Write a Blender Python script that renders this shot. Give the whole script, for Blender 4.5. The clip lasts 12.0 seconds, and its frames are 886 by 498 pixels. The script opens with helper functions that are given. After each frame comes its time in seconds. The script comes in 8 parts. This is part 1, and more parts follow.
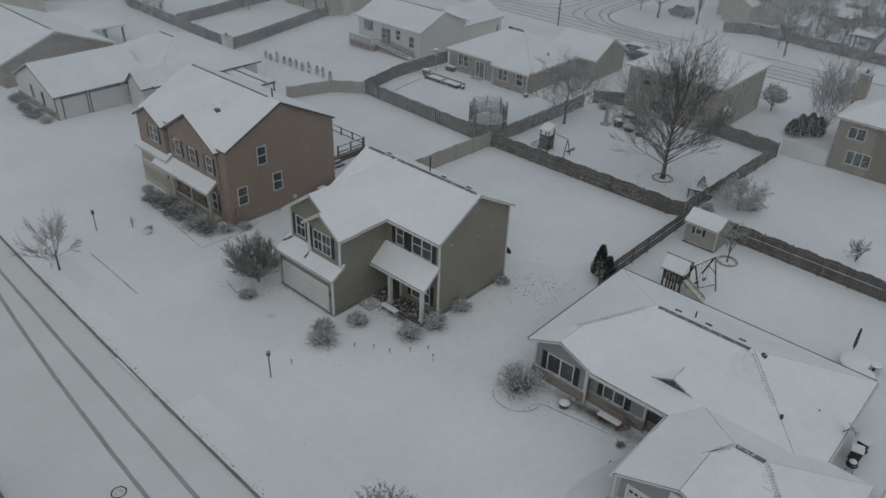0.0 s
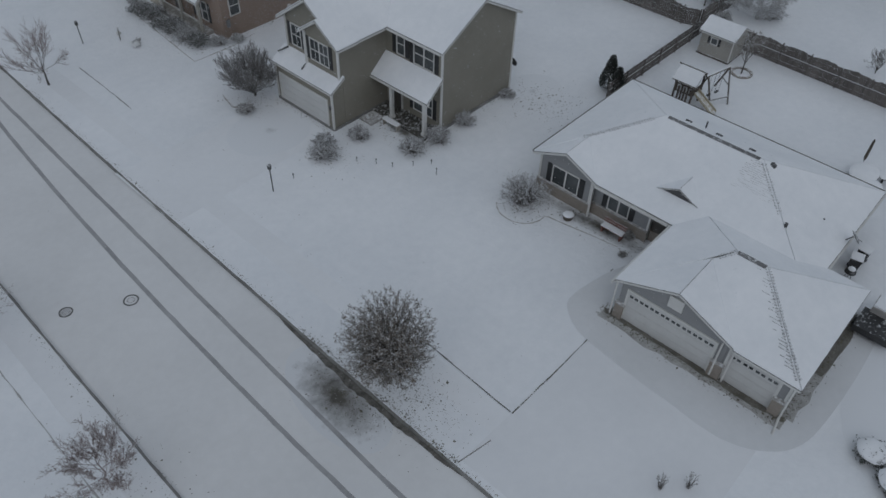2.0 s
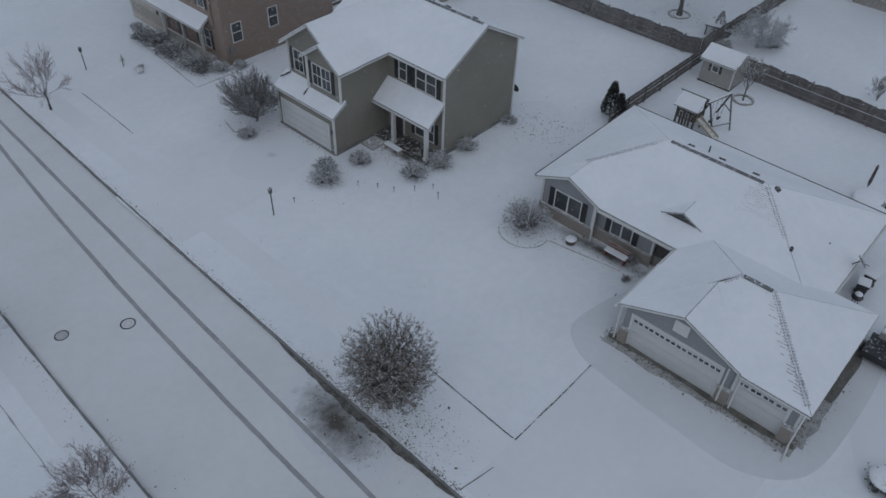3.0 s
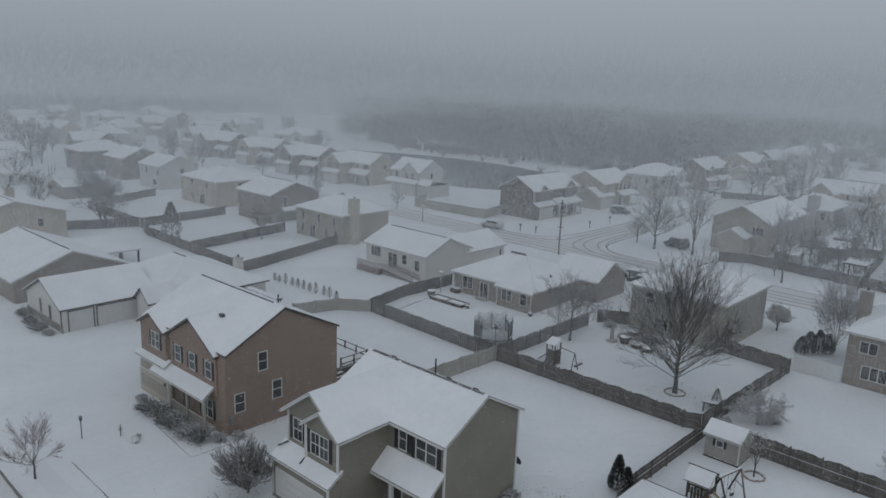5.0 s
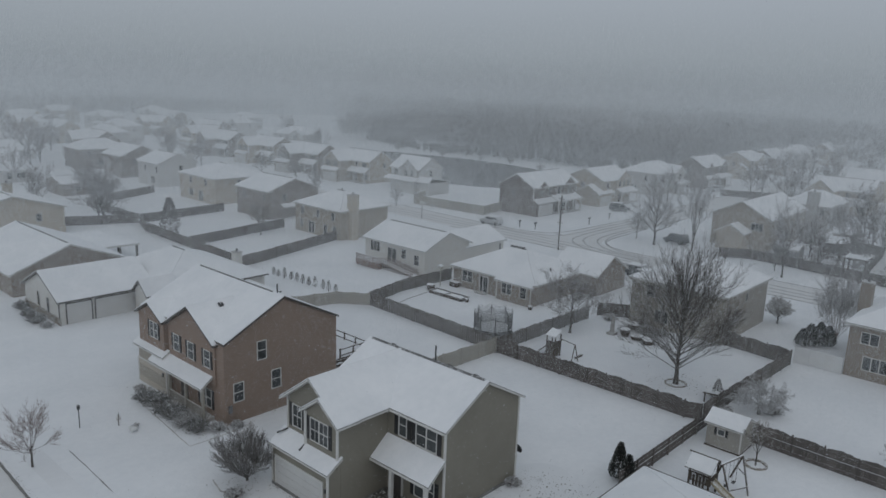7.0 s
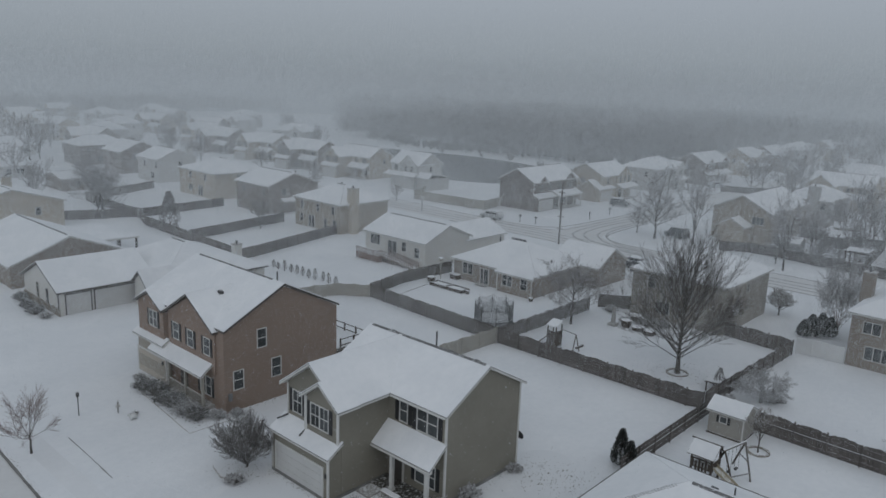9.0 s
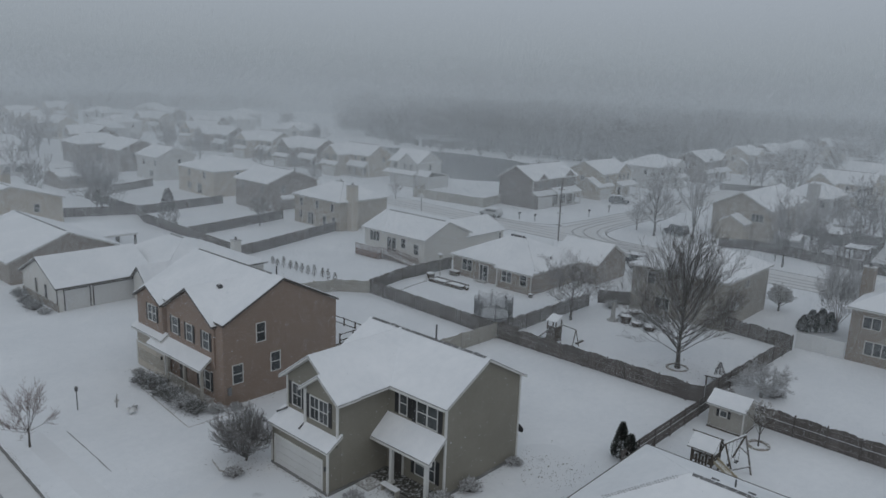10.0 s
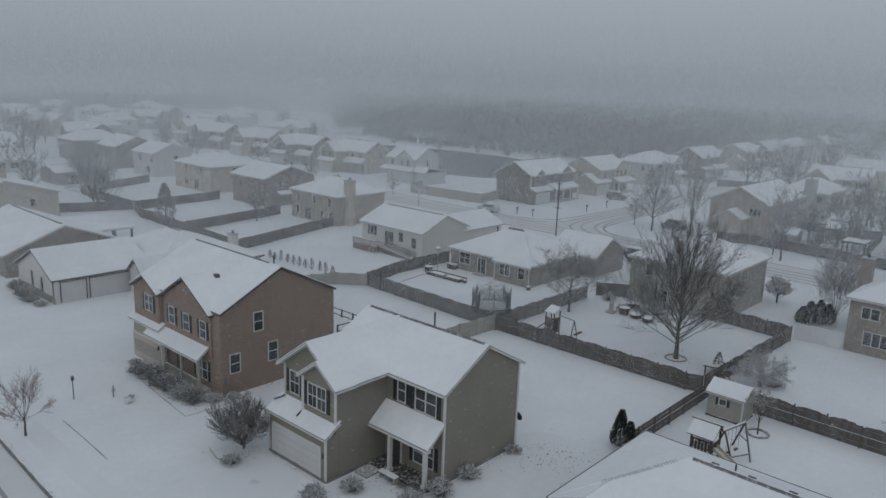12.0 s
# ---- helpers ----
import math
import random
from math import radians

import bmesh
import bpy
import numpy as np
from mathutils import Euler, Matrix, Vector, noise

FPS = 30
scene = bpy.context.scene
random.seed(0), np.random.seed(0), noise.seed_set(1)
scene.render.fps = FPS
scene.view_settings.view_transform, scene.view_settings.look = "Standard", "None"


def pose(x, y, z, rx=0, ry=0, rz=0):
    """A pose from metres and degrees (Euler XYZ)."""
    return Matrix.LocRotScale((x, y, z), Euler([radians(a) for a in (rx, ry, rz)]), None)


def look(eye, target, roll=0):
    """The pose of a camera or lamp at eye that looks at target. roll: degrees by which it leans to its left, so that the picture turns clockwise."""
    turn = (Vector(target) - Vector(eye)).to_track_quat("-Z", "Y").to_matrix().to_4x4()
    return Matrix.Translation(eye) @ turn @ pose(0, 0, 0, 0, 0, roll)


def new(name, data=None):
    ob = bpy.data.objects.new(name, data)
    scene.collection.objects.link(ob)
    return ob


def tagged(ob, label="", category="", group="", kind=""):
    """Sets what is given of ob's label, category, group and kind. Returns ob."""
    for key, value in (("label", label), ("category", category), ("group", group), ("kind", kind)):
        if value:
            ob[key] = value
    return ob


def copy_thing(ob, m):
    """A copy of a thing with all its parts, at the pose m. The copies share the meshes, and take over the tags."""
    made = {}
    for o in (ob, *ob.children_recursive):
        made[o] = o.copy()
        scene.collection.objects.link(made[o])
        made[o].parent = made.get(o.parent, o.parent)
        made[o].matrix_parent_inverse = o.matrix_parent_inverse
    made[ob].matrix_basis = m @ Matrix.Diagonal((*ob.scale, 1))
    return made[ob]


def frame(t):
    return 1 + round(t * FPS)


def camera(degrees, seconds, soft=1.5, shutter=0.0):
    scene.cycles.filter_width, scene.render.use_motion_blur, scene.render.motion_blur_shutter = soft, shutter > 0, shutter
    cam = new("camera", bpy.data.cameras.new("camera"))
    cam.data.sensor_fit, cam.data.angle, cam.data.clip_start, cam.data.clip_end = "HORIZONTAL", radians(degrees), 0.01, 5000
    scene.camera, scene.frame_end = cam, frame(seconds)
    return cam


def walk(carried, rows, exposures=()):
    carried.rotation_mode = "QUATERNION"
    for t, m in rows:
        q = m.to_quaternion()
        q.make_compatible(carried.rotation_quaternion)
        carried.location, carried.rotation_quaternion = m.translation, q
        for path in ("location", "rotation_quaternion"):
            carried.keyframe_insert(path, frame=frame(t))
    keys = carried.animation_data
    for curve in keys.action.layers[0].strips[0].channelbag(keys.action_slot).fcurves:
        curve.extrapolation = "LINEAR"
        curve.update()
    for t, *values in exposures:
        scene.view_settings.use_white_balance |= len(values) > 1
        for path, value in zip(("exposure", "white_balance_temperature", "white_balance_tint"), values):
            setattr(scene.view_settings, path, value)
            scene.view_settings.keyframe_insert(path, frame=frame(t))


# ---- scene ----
cam = camera(61.27, 12.0, soft=1.55)

# seconds, pitch, yaw; the drone sinks almost straight down while it tilts
TURNS = [
    (0.0, -31.54, -48.69), (0.5, -37.94, -49.0), (0.6, -40.03, -49.08), (0.7, -42.0, -49.15), (0.8, -43.5, -49.2),
    (0.9, -44.2, -49.23), (1.0, -44.41, -49.24), (1.5, -44.44, -49.19), (2.0, -44.53, -49.11), (2.5, -44.62, -49.07),
    (2.8, -44.6, -49.0), (2.9, -43.9, -48.95), (3.0, -42.09, -48.89), (3.1, -40.2, -48.81), (3.2, -38.1, -48.72),
    (3.5, -31.43, -48.44), (3.7, -27.04, -48.27), (3.9, -22.7, -48.13), (4.1, -19.0, -48.0), (4.3, -16.2, -47.9),
    (4.5, -14.4, -47.82), (4.8, -13.35, -47.75), (5.3, -13.06, -47.72), (6.0, -12.99, -47.8), (7.0, -12.97, -47.81),
    (9.0, -12.97, -47.83), (10.0, -12.97, -47.9), (11.0, -12.96, -48.04), (12.0, -12.95, -48.12),
]


def eye(t):
    return (5.639 - 0.0068 * t, 7.346 + 0.0246 * t, 31.845 - 0.6915 * t + 0.01002 * t * t)


EXPOSURES = [(0.0, 0.0, 6800, 8.5), (1.0, 0.0, 6710, 9), (1.5, -0.06, 6630, 10), (2.5, -0.1, 6090, 12), (3.6, -0.01, 5990, 12.5), (5.4, 0.05, 6570, 10), (12.0, 0.06, 6490, 10)]
walk(cam, [(t, pose(*eye(t), 90 + pitch, 0, yaw) @ pose(0, 0, 0, 0, 0, 2.18 - 0.0079 * t)) for t, pitch, yaw in TURNS], EXPOSURES)

# ---- light: a dull snow sky ----
world = bpy.data.worlds.new("snow_sky")
scene.world = world
world.use_nodes = True
wn, wl = world.node_tree.nodes, world.node_tree.links
wn.clear()
sky = wn.new("ShaderNodeTexSky")
sky.sky_type, sky.sun_disc = "NISHITA", False
sky.sun_elevation, sky.sun_rotation, sky.dust_density = radians(32), radians(200), 6.0
sky_dim = wn.new("ShaderNodeVectorMath")
sky_dim.operation = "SCALE"
sky_dim.inputs["Scale"].default_value = 0.05
wl.new(sky.outputs[0], sky_dim.inputs[0])
coord = wn.new("ShaderNodeTexCoord")
sep = wn.new("ShaderNodeSeparateXYZ")
wl.new(coord.outputs["Generated"], sep.inputs[0])
ramp = wn.new("ShaderNodeValToRGB")
for e_pos, e_col in ((0.0, (0.240, 0.276, 0.308, 1)), (0.035, (0.278, 0.318, 0.356, 1)), (0.11, (0.332, 0.375, 0.428, 1)), (1.0, (0.322, 0.364, 0.408, 1))):
    el = ramp.color_ramp.elements[0] if e_pos == 0.0 else ramp.color_ramp.elements[-1] if e_pos == 1.0 else ramp.color_ramp.elements.new(e_pos)
    el.position, el.color = e_pos, e_col
wl.new(sep.outputs["Z"], ramp.inputs[0])
cloud = wn.new("ShaderNodeMix")
cloud.data_type = "RGBA"
cloud.inputs[0].default_value = 0.95
wl.new(sky_dim.outputs[0], cloud.inputs[6])
wl.new(ramp.outputs[0], cloud.inputs[7])
bg = wn.new("ShaderNodeBackground")
bg.inputs["Strength"].default_value = 1.0
wl.new(cloud.outputs[2], bg.inputs["Color"])
wout = wn.new("ShaderNodeOutputWorld")
wl.new(bg.outputs[0], wout.inputs[0])
sun = new("sun", bpy.data.lights.new("sun", "SUN"))
sun.data.energy, sun.data.angle, sun.data.color = 0.28, radians(60), (1.0, 0.97, 0.94)
sun.matrix_world = look((0, 0, 60), (40, 22, 8))


# ---- materials ----
def mix_nodes(nt, fac, a, b):
    n = nt.nodes.new("ShaderNodeMix")
    n.data_type = "RGBA"
    for sock, v in ((n.inputs[0], fac), (n.inputs[6], a), (n.inputs[7], b)):
        if hasattr(v, "links"):
            nt.links.new(v, sock)
        elif isinstance(v, tuple):
            sock.default_value = (*v, 1)
        else:
            sock.default_value = v
    return n.outputs[2]


def noise_node(nt, where, scale, detail=4.0, rough=0.55):
    n = nt.nodes.new("ShaderNodeTexNoise")
    n.inputs["Scale"].default_value, n.inputs["Detail"].default_value, n.inputs["Roughness"].default_value = scale, detail, rough
    nt.links.new(where, n.inputs["Vector"])
    return n.outputs["Fac"]


def spread(nt, value, lo, hi):
    n = nt.nodes.new("ShaderNodeMapRange")
    n.inputs[1].default_value, n.inputs[2].default_value = lo, hi
    nt.links.new(value, n.inputs[0])
    return n.outputs[0]


def material(name, a, b, rough=0.8, big=0.25, fine=9.0, bump=0.3, depth=0.01, metallic=0.0, dust=0.0, per_object=0.0, rows=0.0, row_axis="Z", sheen=0.5):
    """Two tones mixed at two scales, fine relief, and where asked a dusting of snow on faces that look up, a tone of its own for each object, or laid rows."""
    m = bpy.data.materials.new(name)
    m.use_nodes = True
    nt = m.node_tree
    bsdf = nt.nodes["Principled BSDF"]
    geo = nt.nodes.new("ShaderNodeNewGeometry")
    where = geo.outputs["Position"]
    big_f = spread(nt, noise_node(nt, where, big, 3), 0.35, 0.65)
    fine_f = spread(nt, noise_node(nt, where, fine, 5, 0.65), 0.3, 0.7)
    mean = nt.nodes.new("ShaderNodeMath")
    mean.operation = "MULTIPLY_ADD"
    mean.inputs[1].default_value, mean.use_clamp = 0.55, True
    half = nt.nodes.new("ShaderNodeMath")
    half.operation, half.inputs[1].default_value = "MULTIPLY", 0.45
    nt.links.new(fine_f, half.inputs[0])
    nt.links.new(big_f, mean.inputs[0])
    nt.links.new(half.outputs[0], mean.inputs[2])
    col = mix_nodes(nt, mean.outputs[0], a, b)
    if per_object:
        info = nt.nodes.new("ShaderNodeObjectInfo")
        hsv = nt.nodes.new("ShaderNodeHueSaturation")
        val = nt.nodes.new("ShaderNodeMapRange")
        val.inputs[3].default_value, val.inputs[4].default_value = 1 - per_object, 1 + per_object
        nt.links.new(info.outputs["Random"], val.inputs[0])
        nt.links.new(val.outputs[0], hsv.inputs["Value"])
        nt.links.new(col, hsv.inputs["Color"])
        col = hsv.outputs[0]
    relief = noise_node(nt, where, fine * 2.5, 4, 0.6)
    if rows:
        split = nt.nodes.new("ShaderNodeSeparateXYZ")
        nt.links.new(where, split.inputs[0])
        div = nt.nodes.new("ShaderNodeMath")
        div.operation, div.inputs[1].default_value = "DIVIDE", rows
        nt.links.new(split.outputs[row_axis], div.inputs[0])
        fract = nt.nodes.new("ShaderNodeMath")
        fract.operation = "FRACT"
        nt.links.new(div.outputs[0], fract.inputs[0])
        add = nt.nodes.new("ShaderNodeMath")
        add.operation, add.inputs[1].default_value = "MULTIPLY_ADD", -1.6
        nt.links.new(fract.outputs[0], add.inputs[0])
        nt.links.new(relief, add.inputs[2])
        relief = add.outputs[0]
    if dust:
        up = nt.nodes.new("ShaderNodeSeparateXYZ")
        nt.links.new(geo.outputs["Normal"], up.inputs[0])
        lay = spread(nt, up.outputs["Z"], 0.35, 0.8)
        speck = spread(nt, noise_node(nt, where, 5.0, 5, 0.7), 0.62 - 0.35 * dust, 0.72 - 0.2 * dust)
        both = nt.nodes.new("ShaderNodeMath")
        both.operation = "MULTIPLY"
        nt.links.new(lay, both.inputs[0])
        nt.links.new(speck, both.inputs[1])
        col = mix_nodes(nt, both.outputs[0], col, (0.8, 0.82, 0.84))
    nt.links.new(col, bsdf.inputs["Base Color"])
    bsdf.inputs["Roughness"].default_value, bsdf.inputs["Metallic"].default_value = rough, metallic
    bsdf.inputs["Specular IOR Level"].default_value = sheen
    if bump:
        bn = nt.nodes.new("ShaderNodeBump")
        bn.inputs["Strength"].default_value, bn.inputs["Distance"].default_value = bump, depth
        nt.links.new(relief, bn.inputs["Height"])
        nt.links.new(bn.outputs[0], bsdf.inputs["Normal"])
    return m


SNOW = material("snow_lawn", (0.77, 0.793, 0.822), (0.885, 0.90, 0.92), 0.95, 0.12, 1.8, 0.8, 0.06, sheen=0.2)
ROOF_SNOW = material("snow_roof", (0.79, 0.812, 0.838), (0.90, 0.912, 0.93), 0.95, 0.3, 2.2, 0.3, 0.03, sheen=0.2)
ROAD_SNOW = material("snow_road", (0.685, 0.688, 0.69), (0.768, 0.772, 0.776), 0.85, 0.18, 2.2, 0.4, 0.02, sheen=0.3)
DRIVE_SNOW = material("snow_drive", (0.755, 0.77, 0.79), (0.82, 0.832, 0.85), 0.9, 0.2, 2.0, 0.4, 0.02, sheen=0.2)
LIGHT_DRIVE = material("snow_path", (0.785, 0.80, 0.82), (0.85, 0.865, 0.885), 0.9, 0.2, 2.0, 0.4, 0.02, sheen=0.2)
SLUSH = material("slush_track", (0.285, 0.285, 0.29), (0.43, 0.43, 0.435), 0.5, 0.6, 5.0, 0.5, 0.02)
WET_AND_SHADE = material("wet_ground_and_shade", (0.045, 0.043, 0.038), (0.10, 0.095, 0.08), 0.6, 0.8, 6.0, 0.6, 0.03, dust=0.3)
KERB = material("kerb_concrete", (0.13, 0.13, 0.125), (0.3, 0.295, 0.285), 0.8, 0.6, 8.0, 0.3)
CONCRETE = material("concrete", (0.32, 0.31, 0.30), (0.42, 0.41, 0.39), 0.85, 0.5, 7.0, 0.3, dust=0.5)
TAUPE = material("taupe_siding", (0.225, 0.212, 0.176), (0.275, 0.258, 0.217), 0.65, 0.35, 4.0, 0.5, 0.02, rows=0.11)
GREY_SIDING = material("grey_siding", (0.26, 0.265, 0.27), (0.31, 0.315, 0.32), 0.65, 0.35, 4.0, 0.5, 0.02, rows=0.11)
# TAN, PALE and UMBER are lightened: haze over far walls put into their colour.
TAN = material("tan_siding", (0.40, 0.365, 0.31), (0.48, 0.44, 0.38), 0.7, 0.4, 4.0, 0.5, 0.02, rows=0.11, per_object=0.2)
PALE = material("pale_grey_siding", (0.50, 0.50, 0.49), (0.60, 0.60, 0.59), 0.7, 0.4, 4.0, 0.5, 0.02, rows=0.11, per_object=0.18)
GREIGE = material("greige_siding", (0.31, 0.29, 0.255), (0.375, 0.35, 0.31), 0.7, 0.4, 4.0, 0.5, 0.02, rows=0.11)
UMBER = material("brown_siding", (0.24, 0.215, 0.195), (0.31, 0.28, 0.255), 0.7, 0.4, 4.0, 0.5, 0.02, rows=0.11, per_object=0.2)
TRIM = material("white_trim", (0.60, 0.60, 0.58), (0.70, 0.70, 0.68), 0.5, 0.6, 6.0, 0.1)
DARK_TRIM = material("dark_gutter", (0.07, 0.065, 0.06), (0.11, 0.10, 0.09), 0.5, 0.6, 6.0, 0.1)
SHUTTER = material("black_shutter", (0.02, 0.021, 0.022), (0.035, 0.036, 0.038), 0.5, 0.7, 12.0, 0.3, rows=0.06)
SHINGLE = material("asphalt_shingle", (0.12, 0.115, 0.11), (0.20, 0.195, 0.19), 0.9, 0.7, 8.0, 0.6, dust=0.35)
RIDGE = material("bare_ridge_shingle", (0.11, 0.11, 0.112), (0.21, 0.21, 0.212), 0.85, 0.7, 8.0, 0.5, dust=0.25)
WHITE_SIDING = material("white_siding", (0.60, 0.59, 0.56), (0.69, 0.68, 0.65), 0.65, 0.4, 4.0, 0.5, 0.02, rows=0.11)
SHED_PAINT = material("shed_panel_paint", (0.33, 0.315, 0.285), (0.40, 0.385, 0.35), 0.75, 0.5, 5.0, 0.3, row_axis="Y", rows=0.3)
SHINGLE_DUSTED = material("dusted_shingle", (0.33, 0.33, 0.335), (0.5, 0.505, 0.515), 0.9, 0.9, 8.0, 0.4, dust=0.8)
RED_TWIG = material("reddish_twigs", (0.18, 0.142, 0.135), (0.36, 0.305, 0.295), 0.9, 1.2, 9.0, 0.2, dust=0.6)
GARAGE = material("garage_door_paint", (0.56, 0.56, 0.55), (0.64, 0.64, 0.63), 0.5, 0.4, 5.0, 0.3, rows=0.53, depth=0.03)
# Frost tone made paler still, so that far twigs seem veiled by haze.
TWIG_FROST_HAZE = material("frost_and_haze_twigs", (0.28, 0.275, 0.275), (0.44, 0.44, 0.44), 0.9, 0.8, 14.0, 0.2, dust=0.8)
BARK = material("grey_bark", (0.075, 0.068, 0.062), (0.13, 0.12, 0.11), 0.9, 0.8, 14.0, 0.6, dust=0.75)
TWIG = material("frosted_twigs", (0.13, 0.12, 0.115), (0.24, 0.23, 0.225), 0.9, 0.8, 14.0, 0.2, dust=0.7)
FROST_LEAF = material("frosted_brown_leaves", (0.13, 0.115, 0.095), (0.30, 0.28, 0.255), 0.9, 1.5, 8.0, 0.2, dust=0.8, per_object=0.1)
DARK_LEAF = material("dry_brown_leaves", (0.07, 0.056, 0.04), (0.23, 0.19, 0.145), 0.9, 1.5, 11.0, 0.2, dust=0.5)
SHRUB = material("frosted_shrub", (0.12, 0.115, 0.112), (0.30, 0.29, 0.285), 0.9, 1.2, 8.0, 0.2, dust=0.85)
EVERGREEN = material("dark_evergreen", (0.032, 0.04, 0.035), (0.095, 0.104, 0.095), 0.85, 1.5, 9.0, 0.3, dust=0.42)
FENCE = material("weathered_fence_wood", (0.112, 0.102, 0.095), (0.175, 0.16, 0.15), 0.9, 0.5, 6.0, 0.5, dust=0.5, per_object=0.22)
FENCE_PALE = material("pale_fence_wood", (0.34, 0.325, 0.29), (0.42, 0.405, 0.365), 0.85, 0.5, 6.0, 0.4, dust=0.6, per_object=0.08)
VINYL = material("white_vinyl", (0.66, 0.67, 0.67), (0.74, 0.75, 0.75), 0.5, 0.6, 4.0, 0.1)
WOOD = material("dark_play_wood", (0.07, 0.058, 0.048), (0.13, 0.11, 0.09), 0.85, 0.8, 8.0, 0.4, dust=0.8)
YELLOW_WOOD = material("slide_tan_plastic", (0.42, 0.37, 0.27), (0.5, 0.45, 0.34), 0.5, 0.6, 6.0, 0.1, dust=0.7)
DECK_WOOD = material("faded_deck_wood", (0.20, 0.145, 0.125), (0.28, 0.22, 0.20), 0.85, 0.7, 8.0, 0.3, dust=0.8)
RED_WOOD = material("red_stained_wood", (0.17, 0.075, 0.06), (0.25, 0.12, 0.10), 0.8, 0.7, 8.0, 0.3, dust=0.8)
BLACK = material("black_plastic", (0.022, 0.022, 0.023), (0.05, 0.05, 0.051), 0.5, 0.8, 6.0, 0.1, dust=0.2)
STEEL = material("dull_steel", (0.20, 0.205, 0.21), (0.30, 0.305, 0.31), 0.45, 0.8, 8.0, 0.1, metallic=0.6, dust=0.4)
IRON = material("dark_iron", (0.05, 0.05, 0.052), (0.09, 0.09, 0.092), 0.6, 0.8, 8.0, 0.2, dust=0.4)
NET = material("grey_netting", (0.19, 0.20, 0.205), (0.26, 0.27, 0.275), 0.8, 0.8, 9.0, 0.1)
STONE = material("mixed_stone", (0.20, 0.175, 0.15), (0.36, 0.33, 0.29), 0.85, 1.5, 5.0, 0.6, dust=0.5)
CAR_PAINT = material("pale_car_paint", (0.45, 0.46, 0.47), (0.52, 0.53, 0.54), 0.35, 0.6, 6.0, 0.05, dust=0.7)
CAR_DARK = material("dark_car_paint", (0.05, 0.055, 0.06), (0.08, 0.085, 0.09), 0.35, 0.6, 6.0, 0.05, dust=0.7)
POLE = material("pole_wood", (0.10, 0.09, 0.08), (0.16, 0.145, 0.13), 0.9, 0.8, 8.0, 0.3)
# Woods: twig grey lifted a little to stand in for haze.
WOODS = material("frost_and_haze_woods", (0.15, 0.15, 0.147), (0.29, 0.29, 0.285), 0.95, 0.03, 0.5, 0.2, sheen=0.1)
WATER = material("pond_water", (0.028, 0.034, 0.036), (0.036, 0.042, 0.044), 0.1, 0.1, 1.2, 0.0, 0.02)


def brick_material(name, a, b, mortar):
    m = material(name, a, b, 0.9, 0.5, 5.0, 0.0)
    nt = m.node_tree
    bsdf = nt.nodes["Principled BSDF"]
    geo = nt.nodes.new("ShaderNodeNewGeometry")
    split = nt.nodes.new("ShaderNodeSeparateXYZ")
    nt.links.new(geo.outputs["Position"], split.inputs[0])
    add = nt.nodes.new("ShaderNodeMath")
    add.operation = "ADD"
    nt.links.new(split.outputs["X"], add.inputs[0])
    nt.links.new(split.outputs["Y"], add.inputs[1])
    join = nt.nodes.new("ShaderNodeCombineXYZ")
    nt.links.new(add.outputs[0], join.inputs[0])
    nt.links.new(split.outputs["Z"], join.inputs[1])
    br = nt.nodes.new("ShaderNodeTexBrick")
    br.inputs["Scale"].default_value = 1.0
    br.inputs["Brick Width"].default_value, br.inputs["Row Height"].default_value, br.inputs["Mortar Size"].default_value = 0.215, 0.075, 0.007
    br.inputs["Color1"].default_value, br.inputs["Color2"].default_value, br.inputs["Mortar"].default_value = (*a, 1), (*b, 1), (*mortar, 1)
    nt.links.new(join.outputs[0], br.inputs["Vector"])
    old = bsdf.inputs["Base Color"].links[0].from_socket
    nt.links.new(mix_nodes(nt, 0.6, old, br.outputs["Color"]), bsdf.inputs["Base Color"])
    bn = nt.nodes.new("ShaderNodeBump")
    bn.inputs["Strength"].default_value, bn.inputs["Distance"].default_value, bn.invert = 0.5, 0.01, True
    nt.links.new(br.outputs["Fac"], bn.inputs["Height"])
    nt.links.new(bn.outputs[0], bsdf.inputs["Normal"])
    return m


BRICK = brick_material("red_brown_brick", (0.265, 0.195, 0.156), (0.34, 0.258, 0.212), (0.32, 0.29, 0.262))
BRICK_DARK = brick_material("dark_mixed_brick", (0.135, 0.115, 0.10), (0.2, 0.172, 0.15), (0.26, 0.24, 0.22))
BRICK_BUFF = brick_material("buff_brown_brick", (0.245, 0.212, 0.18), (0.33, 0.293, 0.255), (0.35, 0.325, 0.30))


def glass_material():
    m = material("window_glass", (0.05, 0.056, 0.058), (0.10, 0.108, 0.112), 0.12, 0.9, 2.0, 0.05, per_object=0.45)
    m.node_tree.nodes["Principled BSDF"].inputs["Specular IOR Level"].default_value = 0.6
    return m


GLASS = glass_material()


# ---- building tools ----
def thing(name, at, label, category, group="", kind=""):
    ob = new(name)
    ob.location = at
    ob["base"] = tuple(float(v) for v in at)
    return tagged(ob, label, category, group, kind)


def base_of(ob):
    while ob.parent:
        ob = ob.parent
    return Vector(ob.location)


def part(name, bm, mat, parent, label="", smooth=False):
    """Links a bmesh, drawn in the place's own metres, as one mesh under a thing or a part."""
    me = bpy.data.meshes.new(name)
    bmesh.ops.translate(bm, verts=bm.verts, vec=-base_of(parent))
    bmesh.ops.recalc_face_normals(bm, faces=bm.faces)
    bm.to_mesh(me)
    bm.free()
    me.materials.append(mat)
    if smooth:
        me.shade_smooth()
    ob = new(name, me)
    ob.parent = parent
    return tagged(ob, label)


